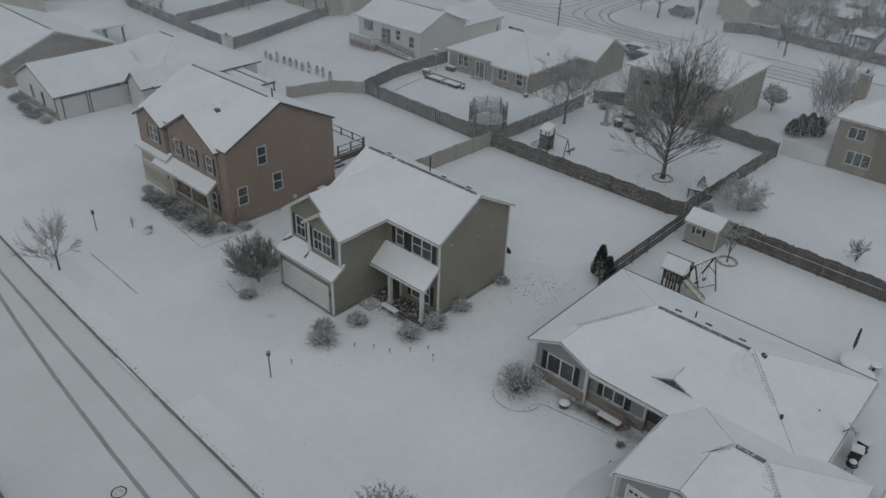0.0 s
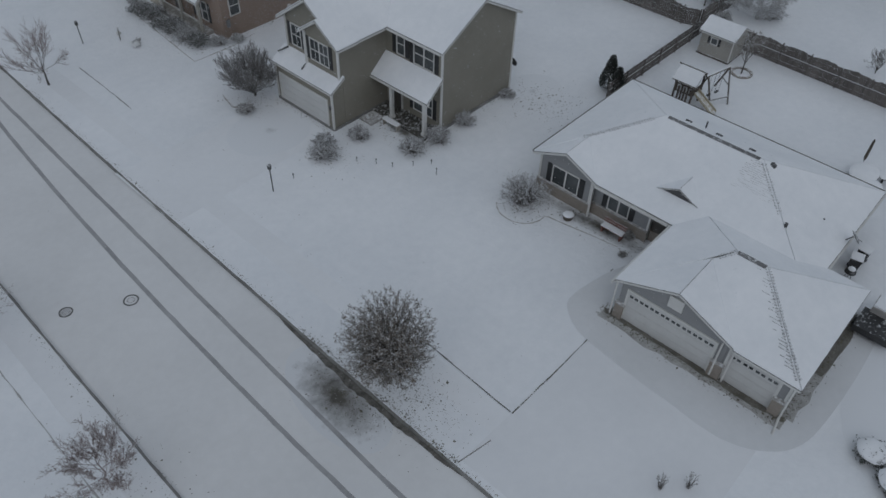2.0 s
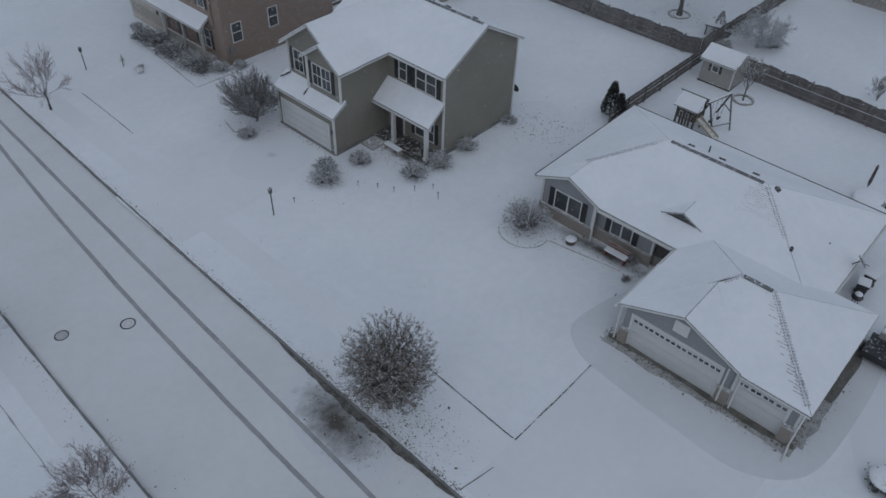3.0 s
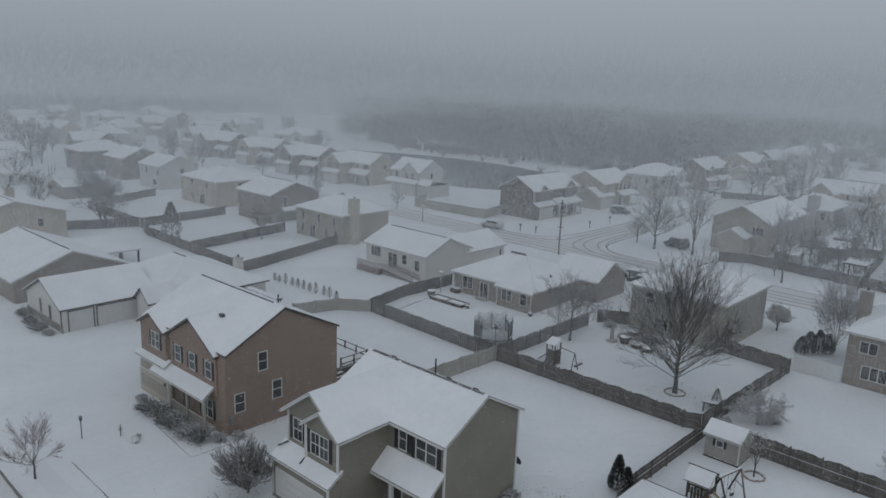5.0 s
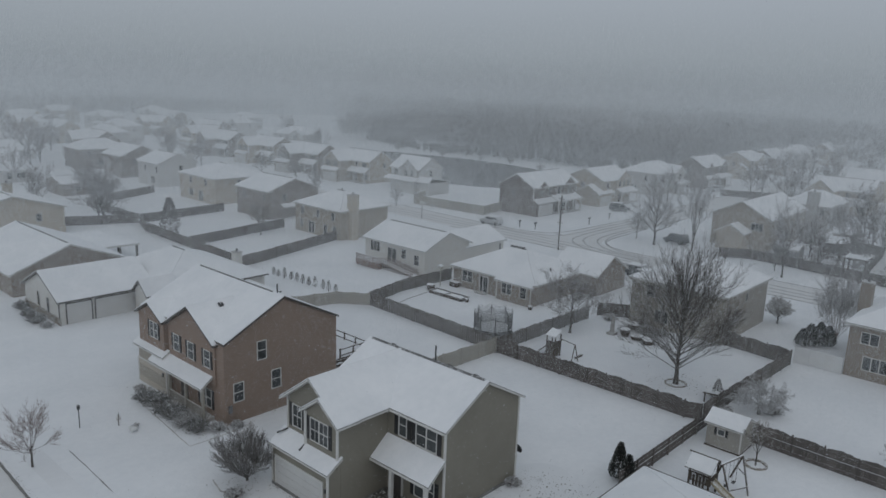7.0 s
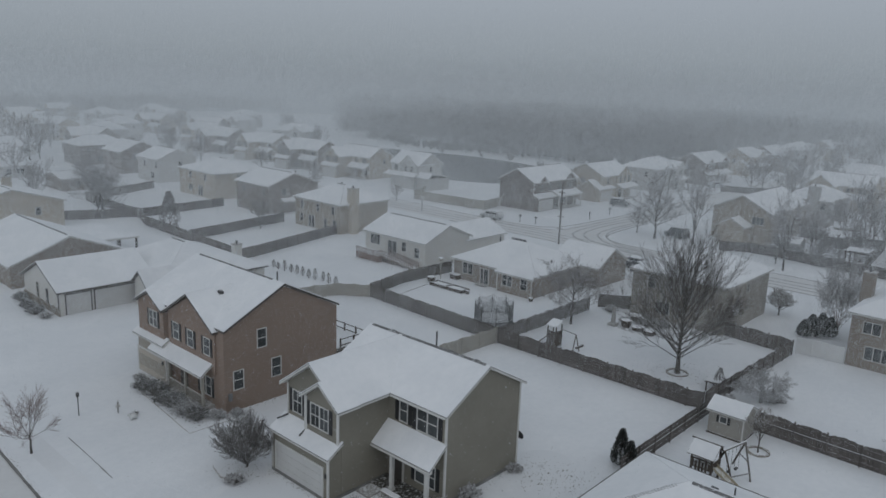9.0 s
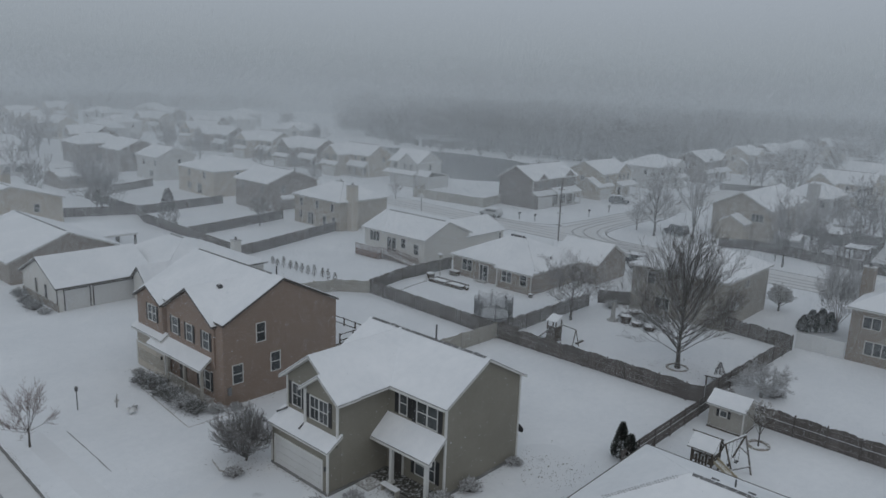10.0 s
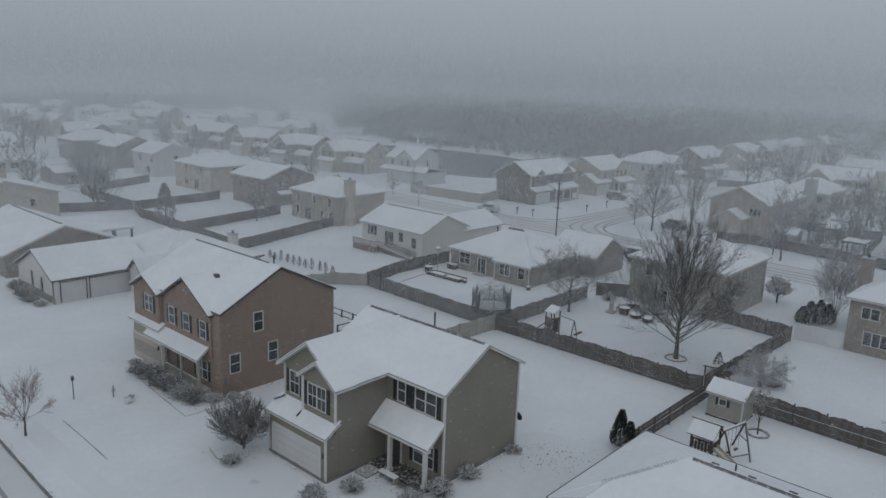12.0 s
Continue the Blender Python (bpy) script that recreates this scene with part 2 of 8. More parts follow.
def solid(name, bm, mat, label, category, group="", kind="", smooth=False):
    """One mesh that is a whole thing of its own, with its origin at the middle of its foot."""
    xs, ys, zs = zip(*[v.co for v in bm.verts])
    at = Vector(((min(xs) + max(xs)) / 2, (min(ys) + max(ys)) / 2, min(zs)))
    bmesh.ops.translate(bm, verts=bm.verts, vec=-at)
    bmesh.ops.recalc_face_normals(bm, faces=bm.faces)
    me = bpy.data.meshes.new(name)
    bm.to_mesh(me)
    bm.free()
    me.materials.append(mat)
    if smooth:
        me.shade_smooth()
    ob = new(name, me)
    ob.location = at
    return tagged(ob, label, category, group, kind)


def box(bm, x0, x1, y0, y1, z0, z1):
    v = [bm.verts.new((x, y, z)) for z in (z0, z1) for x, y in ((x0, y0), (x1, y0), (x1, y1), (x0, y1))]
    for f in ((3, 2, 1, 0), (4, 5, 6, 7), (0, 1, 5, 4), (1, 2, 6, 5), (2, 3, 7, 6), (3, 0, 4, 7)):
        bm.faces.new([v[i] for i in f])
    return bm


def boxes(*rows):
    bm = bmesh.new()
    for r in rows:
        box(bm, *r)
    return bm


def slab(bm, pts, down):
    """A flat piece with the given top outline, that reaches down metres below it."""
    top = [bm.verts.new(p) for p in pts]
    low = [bm.verts.new((p[0], p[1], p[2] - down)) for p in pts]
    bm.faces.new(top)
    bm.faces.new(low[::-1])
    for i in range(len(pts)):
        j = (i + 1) % len(pts)
        bm.faces.new((top[i], low[i], low[j], top[j]))
    return bm


def tube(bm, a, b, ra, rb, sides=6, cap=False):
    a, b = Vector(a), Vector(b)
    d = (b - a).normalized()
    u = d.orthogonal().normalized()
    w = d.cross(u)
    ring = []
    for c, r in ((a, ra), (b, rb)):
        ring.append([bm.verts.new(c + r * (u * math.cos(2 * math.pi * k / sides) + w * math.sin(2 * math.pi * k / sides))) for k in range(sides)])
    for k in range(sides):
        n = (k + 1) % sides
        bm.faces.new((ring[0][k], ring[0][n], ring[1][n], ring[1][k]))
    if cap:
        bm.faces.new(ring[0][::-1])
        bm.faces.new(ring[1])
    return bm


def tubes(*rows, sides=8):
    bm = bmesh.new()
    for a, b, r in rows:
        tube(bm, a, b, r, r, sides, True)
    return bm


def dome(bm, c, rx, ry, rz, rings=5, sides=12, rough=0.0, rnd=random):
    """A low mound, open below."""
    rows = []
    for i in range(rings):
        a = math.pi / 2 * i / rings
        rows.append([bm.verts.new((c[0] + rx * math.cos(a) * math.cos(2 * math.pi * k / sides) * (1 + rough * rnd.uniform(-1, 1)),
                                   c[1] + ry * math.cos(a) * math.sin(2 * math.pi * k / sides) * (1 + rough * rnd.uniform(-1, 1)),
                                   c[2] + rz * math.sin(a) * (1 + rough * rnd.uniform(-1, 1)))) for k in range(sides)])
    top = bm.verts.new((c[0], c[1], c[2] + rz))
    for i in range(rings - 1):
        for k in range(sides):
            n = (k + 1) % sides
            bm.faces.new((rows[i][k], rows[i][n], rows[i + 1][n], rows[i + 1][k]))
    for k in range(sides):
        bm.faces.new((rows[-1][k], rows[-1][(k + 1) % sides], top))
    return bm


# ---- parts of houses ----
def gable_planes(x0, x1, y0, y1, ze, zr, axis):
    if axis == "x":
        m = (y0 + y1) / 2
        return [[(x0, y0, ze), (x1, y0, ze), (x1, m, zr), (x0, m, zr)], [(x0, m, zr), (x1, m, zr), (x1, y1, ze), (x0, y1, ze)]]
    m = (x0 + x1) / 2
    return [[(x0, y0, ze), (m, y0, zr), (m, y1, zr), (x0, y1, ze)], [(m, y0, zr), (x1, y0, ze), (x1, y1, ze), (m, y1, zr)]]


def hip_planes(x0, x1, y0, y1, ze, zr, a, b, axis):
    """a and b: where the ridge begins and ends."""
    if axis == "y":
        m = (x0 + x1) / 2
        p, q = (m, a, zr), (m, b, zr)
        return [[(x0, y0, ze), p, q, (x0, y1, ze)], [p, (x1, y0, ze), (x1, y1, ze), q], [(x0, y0, ze), (x1, y0, ze), p], [q, (x1, y1, ze), (x0, y1, ze)]]
    m = (y0 + y1) / 2
    p, q = (a, m, zr), (b, m, zr)
    return [[(x0, y0, ze), (x1, y0, ze), q, p], [p, q, (x1, y1, ze), (x0, y1, ze)], [(x0, y0, ze), p, (x0, y1, ze)], [q, (x1, y0, ze), (x1, y1, ze)]]


def inset(pts, by):
    c = sum((Vector(p) for p in pts), Vector()) / len(pts)
    n = (Vector(pts[1]) - Vector(pts[0])).cross(Vector(pts[-1]) - Vector(pts[0])).normalized()
    out = []
    for i, p in enumerate(pts):
        p, a, b = Vector(p), Vector(pts[i - 1]), Vector(pts[(i + 1) % len(pts)])
        da, db = (a - p).normalized(), (b - p).normalized()
        s = max(0.3, da.cross(db).length)
        out.append(p + (da + db) * by / s)
    return out


def roof(parent, planes, ridges=(), snow=0.07, edge=TRIM, down=0.14, caps=True):
    """Boarded edge, shingles and a coat of snow; ridges: bare ridge caps from point to point."""
    e, s, w = bmesh.new(), bmesh.new(), bmesh.new()
    for pts in planes:
        slab(e, [(p[0], p[1], p[2]) for p in inset(pts, 0.015)], down)
        slab(s, [(p[0], p[1], p[2] + 0.035) for p in pts], 0.03)
        slab(w, [(p[0], p[1], p[2] + 0.035 + snow) for p in inset(pts, 0.02)], snow - 0.002)
    part("roof_edge", e, edge, parent, "boarded eaves and rakes")
    shingles = part("roof", s, SHINGLE, parent, "grey asphalt shingles")
    part("roof_snow", w, ROOF_SNOW, shingles, "thin coat of fresh snow")
    for a, b in ridges:
        bm = bmesh.new()
        a, b = Vector(a), Vector(b)
        d = (b - a).normalized()
        side = d.cross(Vector((0, 0, 1))).normalized() * 0.13
        lift = Vector((0, 0, snow + 0.075))
        v = [bm.verts.new(p) for p in (a + lift - side * 1.3 - Vector((0, 0, 0.1)), a + lift, a + lift + side - Vector((0, 0, 0.08)), b + lift - side * 1.3 - Vector((0, 0, 0.1)), b + lift, b + lift + side - Vector((0, 0, 0.08)))]
        bm.faces.new((v[0], v[1], v[4], v[3]))
        bm.faces.new((v[1], v[2], v[5], v[4]))
        bm.faces.new((v[0], v[3], v[5], v[2]))
        bm.faces.new((v[0], v[2], v[1]))
        bm.faces.new((v[3], v[4], v[5]))
        part("ridge_vent", bm, RIDGE, shingles, "bare dark ridge vent")
    return shingles


def gable_wall(bm, x0, x1, y0, y1, z0, ze, zr, axis):
    """A solid body with a peaked top."""
    if axis == "y":
        m = (x0 + x1) / 2
        ring = [(x0, z0), (x1, z0), (x1, ze), (m, zr), (x0, ze)]
        f = [bm.verts.new((x, y0, z)) for x, z in ring]
        b = [bm.verts.new((x, y1, z)) for x, z in ring]
    else:
        m = (y0 + y1) / 2
        ring = [(y0, z0), (y1, z0), (y1, ze), (m, zr), (y0, ze)]
        f = [bm.verts.new((x0, y, z)) for y, z in ring]
        b = [bm.verts.new((x1, y, z)) for y, z in ring]
    bm.faces.new(f)
    bm.faces.new(b[::-1])
    for i in range(5):
        j = (i + 1) % 5
        bm.faces.new((f[i], b[i], b[j], f[j]))
    return bm


FACES = {"-x": ((0, -1, 0), (-1, 0, 0)), "+x": ((0, 1, 0), (1, 0, 0)), "-y": ((1, 0, 0), (0, -1, 0)), "+y": ((-1, 0, 0), (0, 1, 0))}


def face_box(bm, at, side, u0, u1, z0, z1, d0, d1):
    """A box on a wall: u runs along the wall, d stands out of it."""
    u, n = (Vector(v) for v in FACES[side])
    a, b = Vector(at) + u * u0 + n * d0, Vector(at) + u * u1 + n * d1
    return box(bm, min(a.x, b.x), max(a.x, b.x), min(a.y, b.y), max(a.y, b.y), at[2] + z0, at[2] + z1)


def window(parent, at, side, w, h, cols=1, shutters=0.0, frame_mat=None, rail=True, bars=0):
    """A sash window with its sill line at height at[2]; cols: sashes side by side."""
    bm = bmesh.new()
    t = 0.065
    fm = frame_mat or TRIM
    for r in ((-w / 2 - t, w / 2 + t, -t, 0), (-w / 2 - t, w / 2 + t, h, h + t), (-w / 2 - t, -w / 2, 0, h), (w / 2, w / 2 + t, 0, h)):
        face_box(bm, at, side, *r, -0.05, 0.06)
    win = part("window", bm, fm, parent, "painted window frame")
    step = w / cols
    for c in range(cols):
        u = -w / 2 + step * c
        bm = bmesh.new()
        face_box(bm, at, side, u + 0.01, u + step - 0.01, 0, h, -0.05, 0.012)
        part("pane", bm, GLASS, win, "dark window glass")
        bm = bmesh.new()
        if c:
            face_box(bm, at, side, u - 0.045, u + 0.045, 0, h, 0, 0.05)
        if rail:
            face_box(bm, at, side, u + 0.02, u + step - 0.02, h / 2 - 0.03, h / 2 + 0.03, 0, 0.035)
        for k in range(bars):
            face_box(bm, at, side, u + step * (k + 1) / (bars + 1) - 0.015, u + step * (k + 1) / (bars + 1) + 0.015, 0.02, h - 0.02, 0, 0.026)
        if len(bm.verts):
            part("sash_bar", bm, fm, win)
        else:
            bm.free()
    if shutters:
        for s in (-1, 1):
            bm = bmesh.new()
            a = s * (w / 2 + t + 0.02)
            face_box(bm, at, side, min(a, a + s * shutters), max(a, a + s * shutters), -t, h + t, -0.05, 0.045)
            part("shutter", bm, SHUTTER, parent, "black louvred shutter")
    return win


def garage_door(parent, at, side, w, h, rows=4, lights=0, mat=None, casing=TRIM):
    bm = bmesh.new()
    t = 0.13
    for r in ((-w / 2 - t, w / 2 + t, h, h + t), (-w / 2 - t, -w / 2, 0, h), (w / 2, w / 2 + t, 0, h)):
        face_box(bm, at, side, *r, -0.05, 0.07)
    door = part("garage_door", bm, casing, parent, "painted door casing")
    for k in range(rows):
        bm = bmesh.new()
        z = h * k / rows
        face_box(bm, at, side, -w / 2, w / 2, z + 0.012, z + h / rows - 0.012, -0.05, 0.02)
        n = max(2, round(w / 1.2))
        for c in range(n):
            u = -w / 2 + w * (c + 0.12) / n
            face_box(bm, at, side, u, u + w / n * 0.76, z + 0.1, z + h / rows - 0.1, 0, 0.032)
        part("door_panel", bm, mat or GARAGE, door, "pale ribbed door panel")
    for k in range(lights):
        bm = bmesh.new()
        u = -w / 2 + w * (k + 0.5) / lights
        for s in (-0.14, 0.14):
            face_box(bm, at, side, u + s - 0.1, u + s + 0.1, h - 0.36, h - 0.2, 0, 0.04)
        part("door_window", bm, GLASS, door, "small dark door window")
    return door


def corner_board(parent, x, y, z0, z1, mat=TRIM, w=0.065):
    part("corner_board", boxes((x - w, x + w, y - w, y + w, z0, z1)), mat, parent, "white corner board")


def vent_pipe(parent, x, y, z, h, r=0.07, mat=None):
    bm = tubes(((x, y, z - 0.3), (x, y, z + h), r))
    return part("vent_pipe", bm, mat or IRON, parent, "roof vent pipe")


def roof_vent(parent, x, y, z):
    bm = boxes((x - 0.2, x + 0.2, y - 0.2, y + 0.2, z - 0.25, z + 0.12))
    dome(bm, (x, y, z + 0.12), 0.24, 0.24, 0.14, 3, 8)
    return part("roof_vent", bm, IRON, parent, "small dark roof vent")


# ---- ground, street, kerbs ----
def kerb_x(y):
    """The street runs almost straight and bends away gently."""
    y = min(max(y, 12.0), 150.0)
    return 19.05 + 0.012 * (y - 12.0) + 0.00025 * (y - 12.0) ** 2


YS = [-2600, -200, -60, 0, 12, 20, 28, 36, 44, 52, 60, 68, 76, 86, 96, 108, 120, 135, 150, 260, 2600]


def along(off):
    return [(kerb_x(y) + off, y) for y in YS if -250 < y < 300]


def strip_ground():
    bm = bmesh.new()
    rows = []
    for y in YS:
        k = kerb_x(y)
        rows.append([bm.verts.new((x, y, z)) for x, z in ((-2600, 0.0), (k - 9.32, 0.0), (k - 9.28, -0.13), (k - 0.02, -0.13), (k + 0.02, 0.0), (2600, 0.0))])
    for a, b in zip(rows, rows[1:]):
        for i in range(5):
            bm.faces.new((a[i], a[i + 1], b[i + 1], b[i]))
    me = bpy.data.meshes.new("ground")
    bm.to_mesh(me)
    bm.free()
    me.materials.append(SNOW)
    return tagged(new("ground", me), "flat snow-covered lawns and fields", "ground", kind="structure")


strip_ground()


def sheet(name, pts, z, mat, label, category, kind="structure", down=0.03):
    bm = bmesh.new()
    slab(bm, [(x, y, z) for x, y in pts], down)
    return solid(name, bm, mat, label, category, kind=kind)


def ribbon(name, pts, width, z, mat, label, category, wobble=0.03, seed=1, kind="structure", thick=0.012):
    """A band along a line, with slightly uneven edges."""
    rnd = random.Random(seed)
    line = [Vector((*p, 0)) for p in pts]
    fine = []
    for a, b in zip(line, line[1:]):
        n = max(1, int((b - a).length / 0.7))
        fine += [a.lerp(b, k / n) for k in range(n)]
    fine.append(line[-1])
    bm = bmesh.new()
    rows = []
    for i, p in enumerate(fine):
        d = (fine[min(i + 1, len(fine) - 1)] - fine[max(i - 1, 0)]).normalized()
        s = Vector((-d.y, d.x, 0))
        l, r = width / 2 + rnd.uniform(-wobble, wobble), width / 2 + rnd.uniform(-wobble, wobble)
        rows.append([bm.verts.new(p + s * l + Vector((0, 0, z))), bm.verts.new(p - s * r + Vector((0, 0, z)))])
    low = [[bm.verts.new((v.co.x, v.co.y, z - thick)) for v in r] for r in rows]
    for a, b, c, d in zip(rows, rows[1:], low, low[1:]):
        bm.faces.new((a[0], a[1], b[1], b[0]))
        bm.faces.new((c[0], d[0], d[1], c[1]))
        bm.faces.new((a[0], b[0], d[0], c[0]))
        bm.faces.new((a[1], c[1], d[1], b[1]))
    for r, l in ((rows[0], low[0]), (rows[-1], low[-1])):
        bm.faces.new((r[0], l[0], l[1], r[1]))
    return solid(name, bm, mat, label, category, kind=kind)


def swaying(off, seed, drift, sway=0.012):
    rnd = random.Random(seed)
    return [(18.95 + 0.0006 * (min(max(y, 12), 150) - 12) ** 2 + off + drift * min(max(y, 20) - 20, 45) ** 2 + rnd.uniform(-sway, sway), y) for y in range(-60, 200, 4)]


ribbon("road", along(-4.65), 9.24, -0.115, ROAD_SNOW, "quiet street under a thin layer of snow", "road", 0.0, 2)
ribbon("tyre_track", swaying(-3.99, 3, 0.0006), 0.23, -0.104, SLUSH, "grey slushy wheel track along the street", "tyre track", 0.014, 4)
ribbon("tyre_track", [(16.5 + 0.047 * (min(y, 64) - 18.6) * (1 if y > 18.6 else 0.4) + 0.0012 * max(0, y - 64) ** 1.6, y) for y in range(-60, 130, 4)], 0.23, -0.104, SLUSH, "grey slushy wheel track along the street", "tyre track", 0.014, 6)
ribbon("kerb", along(0.03), 0.13, 0.012, KERB, "wet concrete kerb beside the lawns", "kerb", 0.02, 7, thick=0.2)
ribbon("verge", along(-10.15), 1.5, 0.005, DRIVE_SNOW, "thinly snowed verge beside the kerb", "verge", 0.05, 76, thick=0.01)
ribbon("kerb", along(-9.33), 0.12, 0.012, KERB, "wet concrete kerb beside the lawns", "kerb", 0.02, 8, thick=0.2)


def smooth_line(pts, n=6):
    """A rounded line through the points."""
    p = [Vector(q) for q in pts]
    out = []
    for i in range(len(p) - 1):
        a, b, c, d = p[max(i - 1, 0)], p[i], p[i + 1], p[min(i + 2, len(p) - 1)]
        for k in range(n):
            u = k / n
            out.append(tuple(0.5 * (2 * b + (c - a) * u + (2 * a - 5 * b + 4 * c - d) * u * u + (3 * b - a - 3 * c + d) * u ** 3)))
    out.append(tuple(p[-1]))
    return out


WET_SNOW = material("wet_thin_snow", (0.665, 0.68, 0.695), (0.735, 0.748, 0.765), 0.8, 0.3, 2.5, 0.4, 0.02, sheen=0.2)
SOIL_SNOW = material("soil_under_thin_snow", (0.27, 0.265, 0.25), (0.58, 0.585, 0.585), 0.8, 1.6, 6.0, 0.4, 0.02)
GUTTER = material("wet_leafy_gutter", (0.04, 0.037, 0.03), (0.24, 0.23, 0.21), 0.7, 3.0, 16.0, 0.6, 0.04)
SOIL = material("wet_soil", (0.085, 0.08, 0.068), (0.26, 0.25, 0.225), 0.75, 1.6, 7.0, 0.5, 0.03)


def melt_material(name, dry, rim=0.55):
    """Bare wet ground that breaks up into snow towards its rim."""
    m = material(name, (0.05, 0.047, 0.04), (0.12, 0.112, 0.095), 0.7, 0.8, 6.0, 0.4, 0.03)
    nt = m.node_tree
    bsdf = nt.nodes["Principled BSDF"]
    old = bsdf.inputs["Base Color"].links[0].from_socket
    co = nt.nodes.new("ShaderNodeTexCoord")
    sub = nt.nodes.new("ShaderNodeVectorMath")
    sub.operation, sub.inputs[1].default_value = "SUBTRACT", (0.5, 0.5, 0.5)
    nt.links.new(co.outputs["Generated"], sub.inputs[0])
    flat = nt.nodes.new("ShaderNodeVectorMath")
    flat.operation, flat.inputs[1].default_value = "MULTIPLY", (2, 2, 0)
    nt.links.new(sub.outputs[0], flat.inputs[0])
    size = nt.nodes.new("ShaderNodeVectorMath")
    size.operation = "LENGTH"
    nt.links.new(flat.outputs[0], size.inputs[0])
    geo = nt.nodes.new("ShaderNodeNewGeometry")
    n1 = noise_node(nt, geo.outputs["Position"], 1.6, 6, 0.7)
    add = nt.nodes.new("ShaderNodeMath")
    add.operation, add.inputs[1].default_value = "MULTIPLY_ADD", 0.8
    nt.links.new(n1, add.inputs[0])
    nt.links.new(size.outputs["Value"], add.inputs[2])
    f = spread(nt, add.outputs[0], rim, rim + 0.72)
    nt.links.new(mix_nodes(nt, f, old, dry), bsdf.inputs["Base Color"])
    return m


MELT_ROAD = melt_material("melting_street", (0.70, 0.715, 0.735), 0.5)
MELT_LAWN = melt_material("melting_lawn", (0.80, 0.82, 0.845), 0.42)
MELT_AND_VIGNETTE = melt_material("thin_snow_and_vignette", (0.79, 0.81, 0.835), -0.16)


def melt(x, y, rx, ry, z, mat, label, turn=0.0):
    bm = bmesh.new()
    n = 28
    slab(bm, [(rx * math.cos(2 * math.pi * k / n), ry * math.sin(2 * math.pi * k / n), 0) for k in range(n)], 0.004)
    ob = solid("melted_patch", bm, mat, label, "melted patch", kind="structure")
    ob.matrix_basis = pose(x, y, z, 0, 0, turn)
    return ob


melt(18.1, 24.6, 1.9, 3.7, -0.1128, MELT_ROAD, "wet bare street where snow melted under a tree", -8)
def tapered_gutter(y0, y1, wide, seed):
    """A strip along the kerb that thins out to both ends, with a ragged outer edge."""
    rnd = random.Random(seed)
    n = 44
    near, away = [], []
    for k in range(n + 1):
        y = y0 + (y1 - y0) * k / n
        w = wide * math.sin(math.pi * k / n) ** 0.7 * rnd.uniform(0.7, 1.15) + 0.02
        near.append((kerb_x(y) - 0.03, y))
        away.append((kerb_x(y) - 0.03 - w, y))
    sheet("gutter", near + away[::-1], -0.086, GUTTER, "bare wet gutter along the kerb under a tree", "gutter", down=0.02)


tapered_gutter(17.4, 30.5, 0.36, 71)
melt(37.0, 22.4, 1.0, 5.6, 0.006, MELT_LAWN, "dark soil bed along the ranch house front")
sheet("melted_patch", smooth_line([(34.0, 19.7), (31.6, 20.1), (30.4, 19.8), (29.4, 18.2), (29.0, 15.4), (28.8, 12.4), (28.7, 10.0), (29.4, 8.2), (31.0, 6.9), (34.0, 6.5), (38.5, 6.5), (41.0, 6.9), (41.4, 8.4)], 5) + [(36.0, 8.6), (36.0, 19.0)],
      0.03, WET_SNOW, "grey wet snow over the concrete round the garage", "melted patch", down=0.02)
ribbon("melted_patch", [(31.5, 18.3), (31.46, 13.0), (31.5, 8.0)], 0.85, 0.036, SOIL_SNOW, "thinning grey snow along the garage front", "melted patch", 0.16, 72)
ribbon("melted_patch", [(31.68, 18.2), (31.66, 13.0), (31.68, 8.1)], 0.34, 0.042, SOIL, "bare wet ground along the garage front", "melted patch", 0.1, 73)
ribbon("melted_patch", [(31.9, 8.1), (36.0, 8.05), (41.0, 8.1)], 0.8, 0.036, SOIL_SNOW, "thinning grey snow beside the garage", "melted patch", 0.14, 74)
ribbon("melted_patch", [(35.5, 8.1), (38.4, 8.0), (40.8, 8.1)], 0.7, 0.042, SOIL, "bare wet ground beside the garage", "melted patch", 0.12, 75)
# Faint dark patch that stands in for the lens darkening towards this corner.
melt(38.5, 3.6, 7.0, 3.4, 0.006, MELT_AND_VIGNETTE, "faint lens vignetting painted on snow beside the garage")
melt(35.7, 37.4, 0.9, 2.4, 0.006, MELT_LAWN, "bare ground under the porch bench")
melt(69.6, 35.2, 2.6, 2.6, 0.006, MELT_AND_VIGNETTE, "thin wet snow under a big bare tree")
melt(46.0, 34.2, 2.6, 2.2, 0.006, MELT_AND_VIGNETTE, "trodden thin snow beside the taupe house")
melt(30.6, 48.0, 1.7, 2.0, 0.006, MELT_AND_VIGNETTE, "thin snow round a frosted shrub")
melt(29.3, 44.0, 3.0, 2.6, 0.012, MELT_AND_VIGNETTE, "thin wet snow before the garage door")

# drive, walk and their edges
sheet("driveway", [(19.6, 7.6), (23.2, 8.3), (31.9, 8.3), (31.9, 17.9), (30.6, 17.9), (29.5, 17.65), (19.6, 17.9)], 0.012, DRIVE_SNOW, "wide concrete drive under thin snow", "driveway")
sheet("driveway", [(19.6, 40.6), (32.4, 40.9), (32.4, 47.0), (19.6, 47.3)], 0.006, LIGHT_DRIVE, "concrete drive under snow before a garage", "driveway")
sheet("pavement", [(21.6, -60), (23.05, -60), (23.05, 160), (21.6, 160)], 0.005, LIGHT_DRIVE, "snow-covered pavement along the street", "pavement")
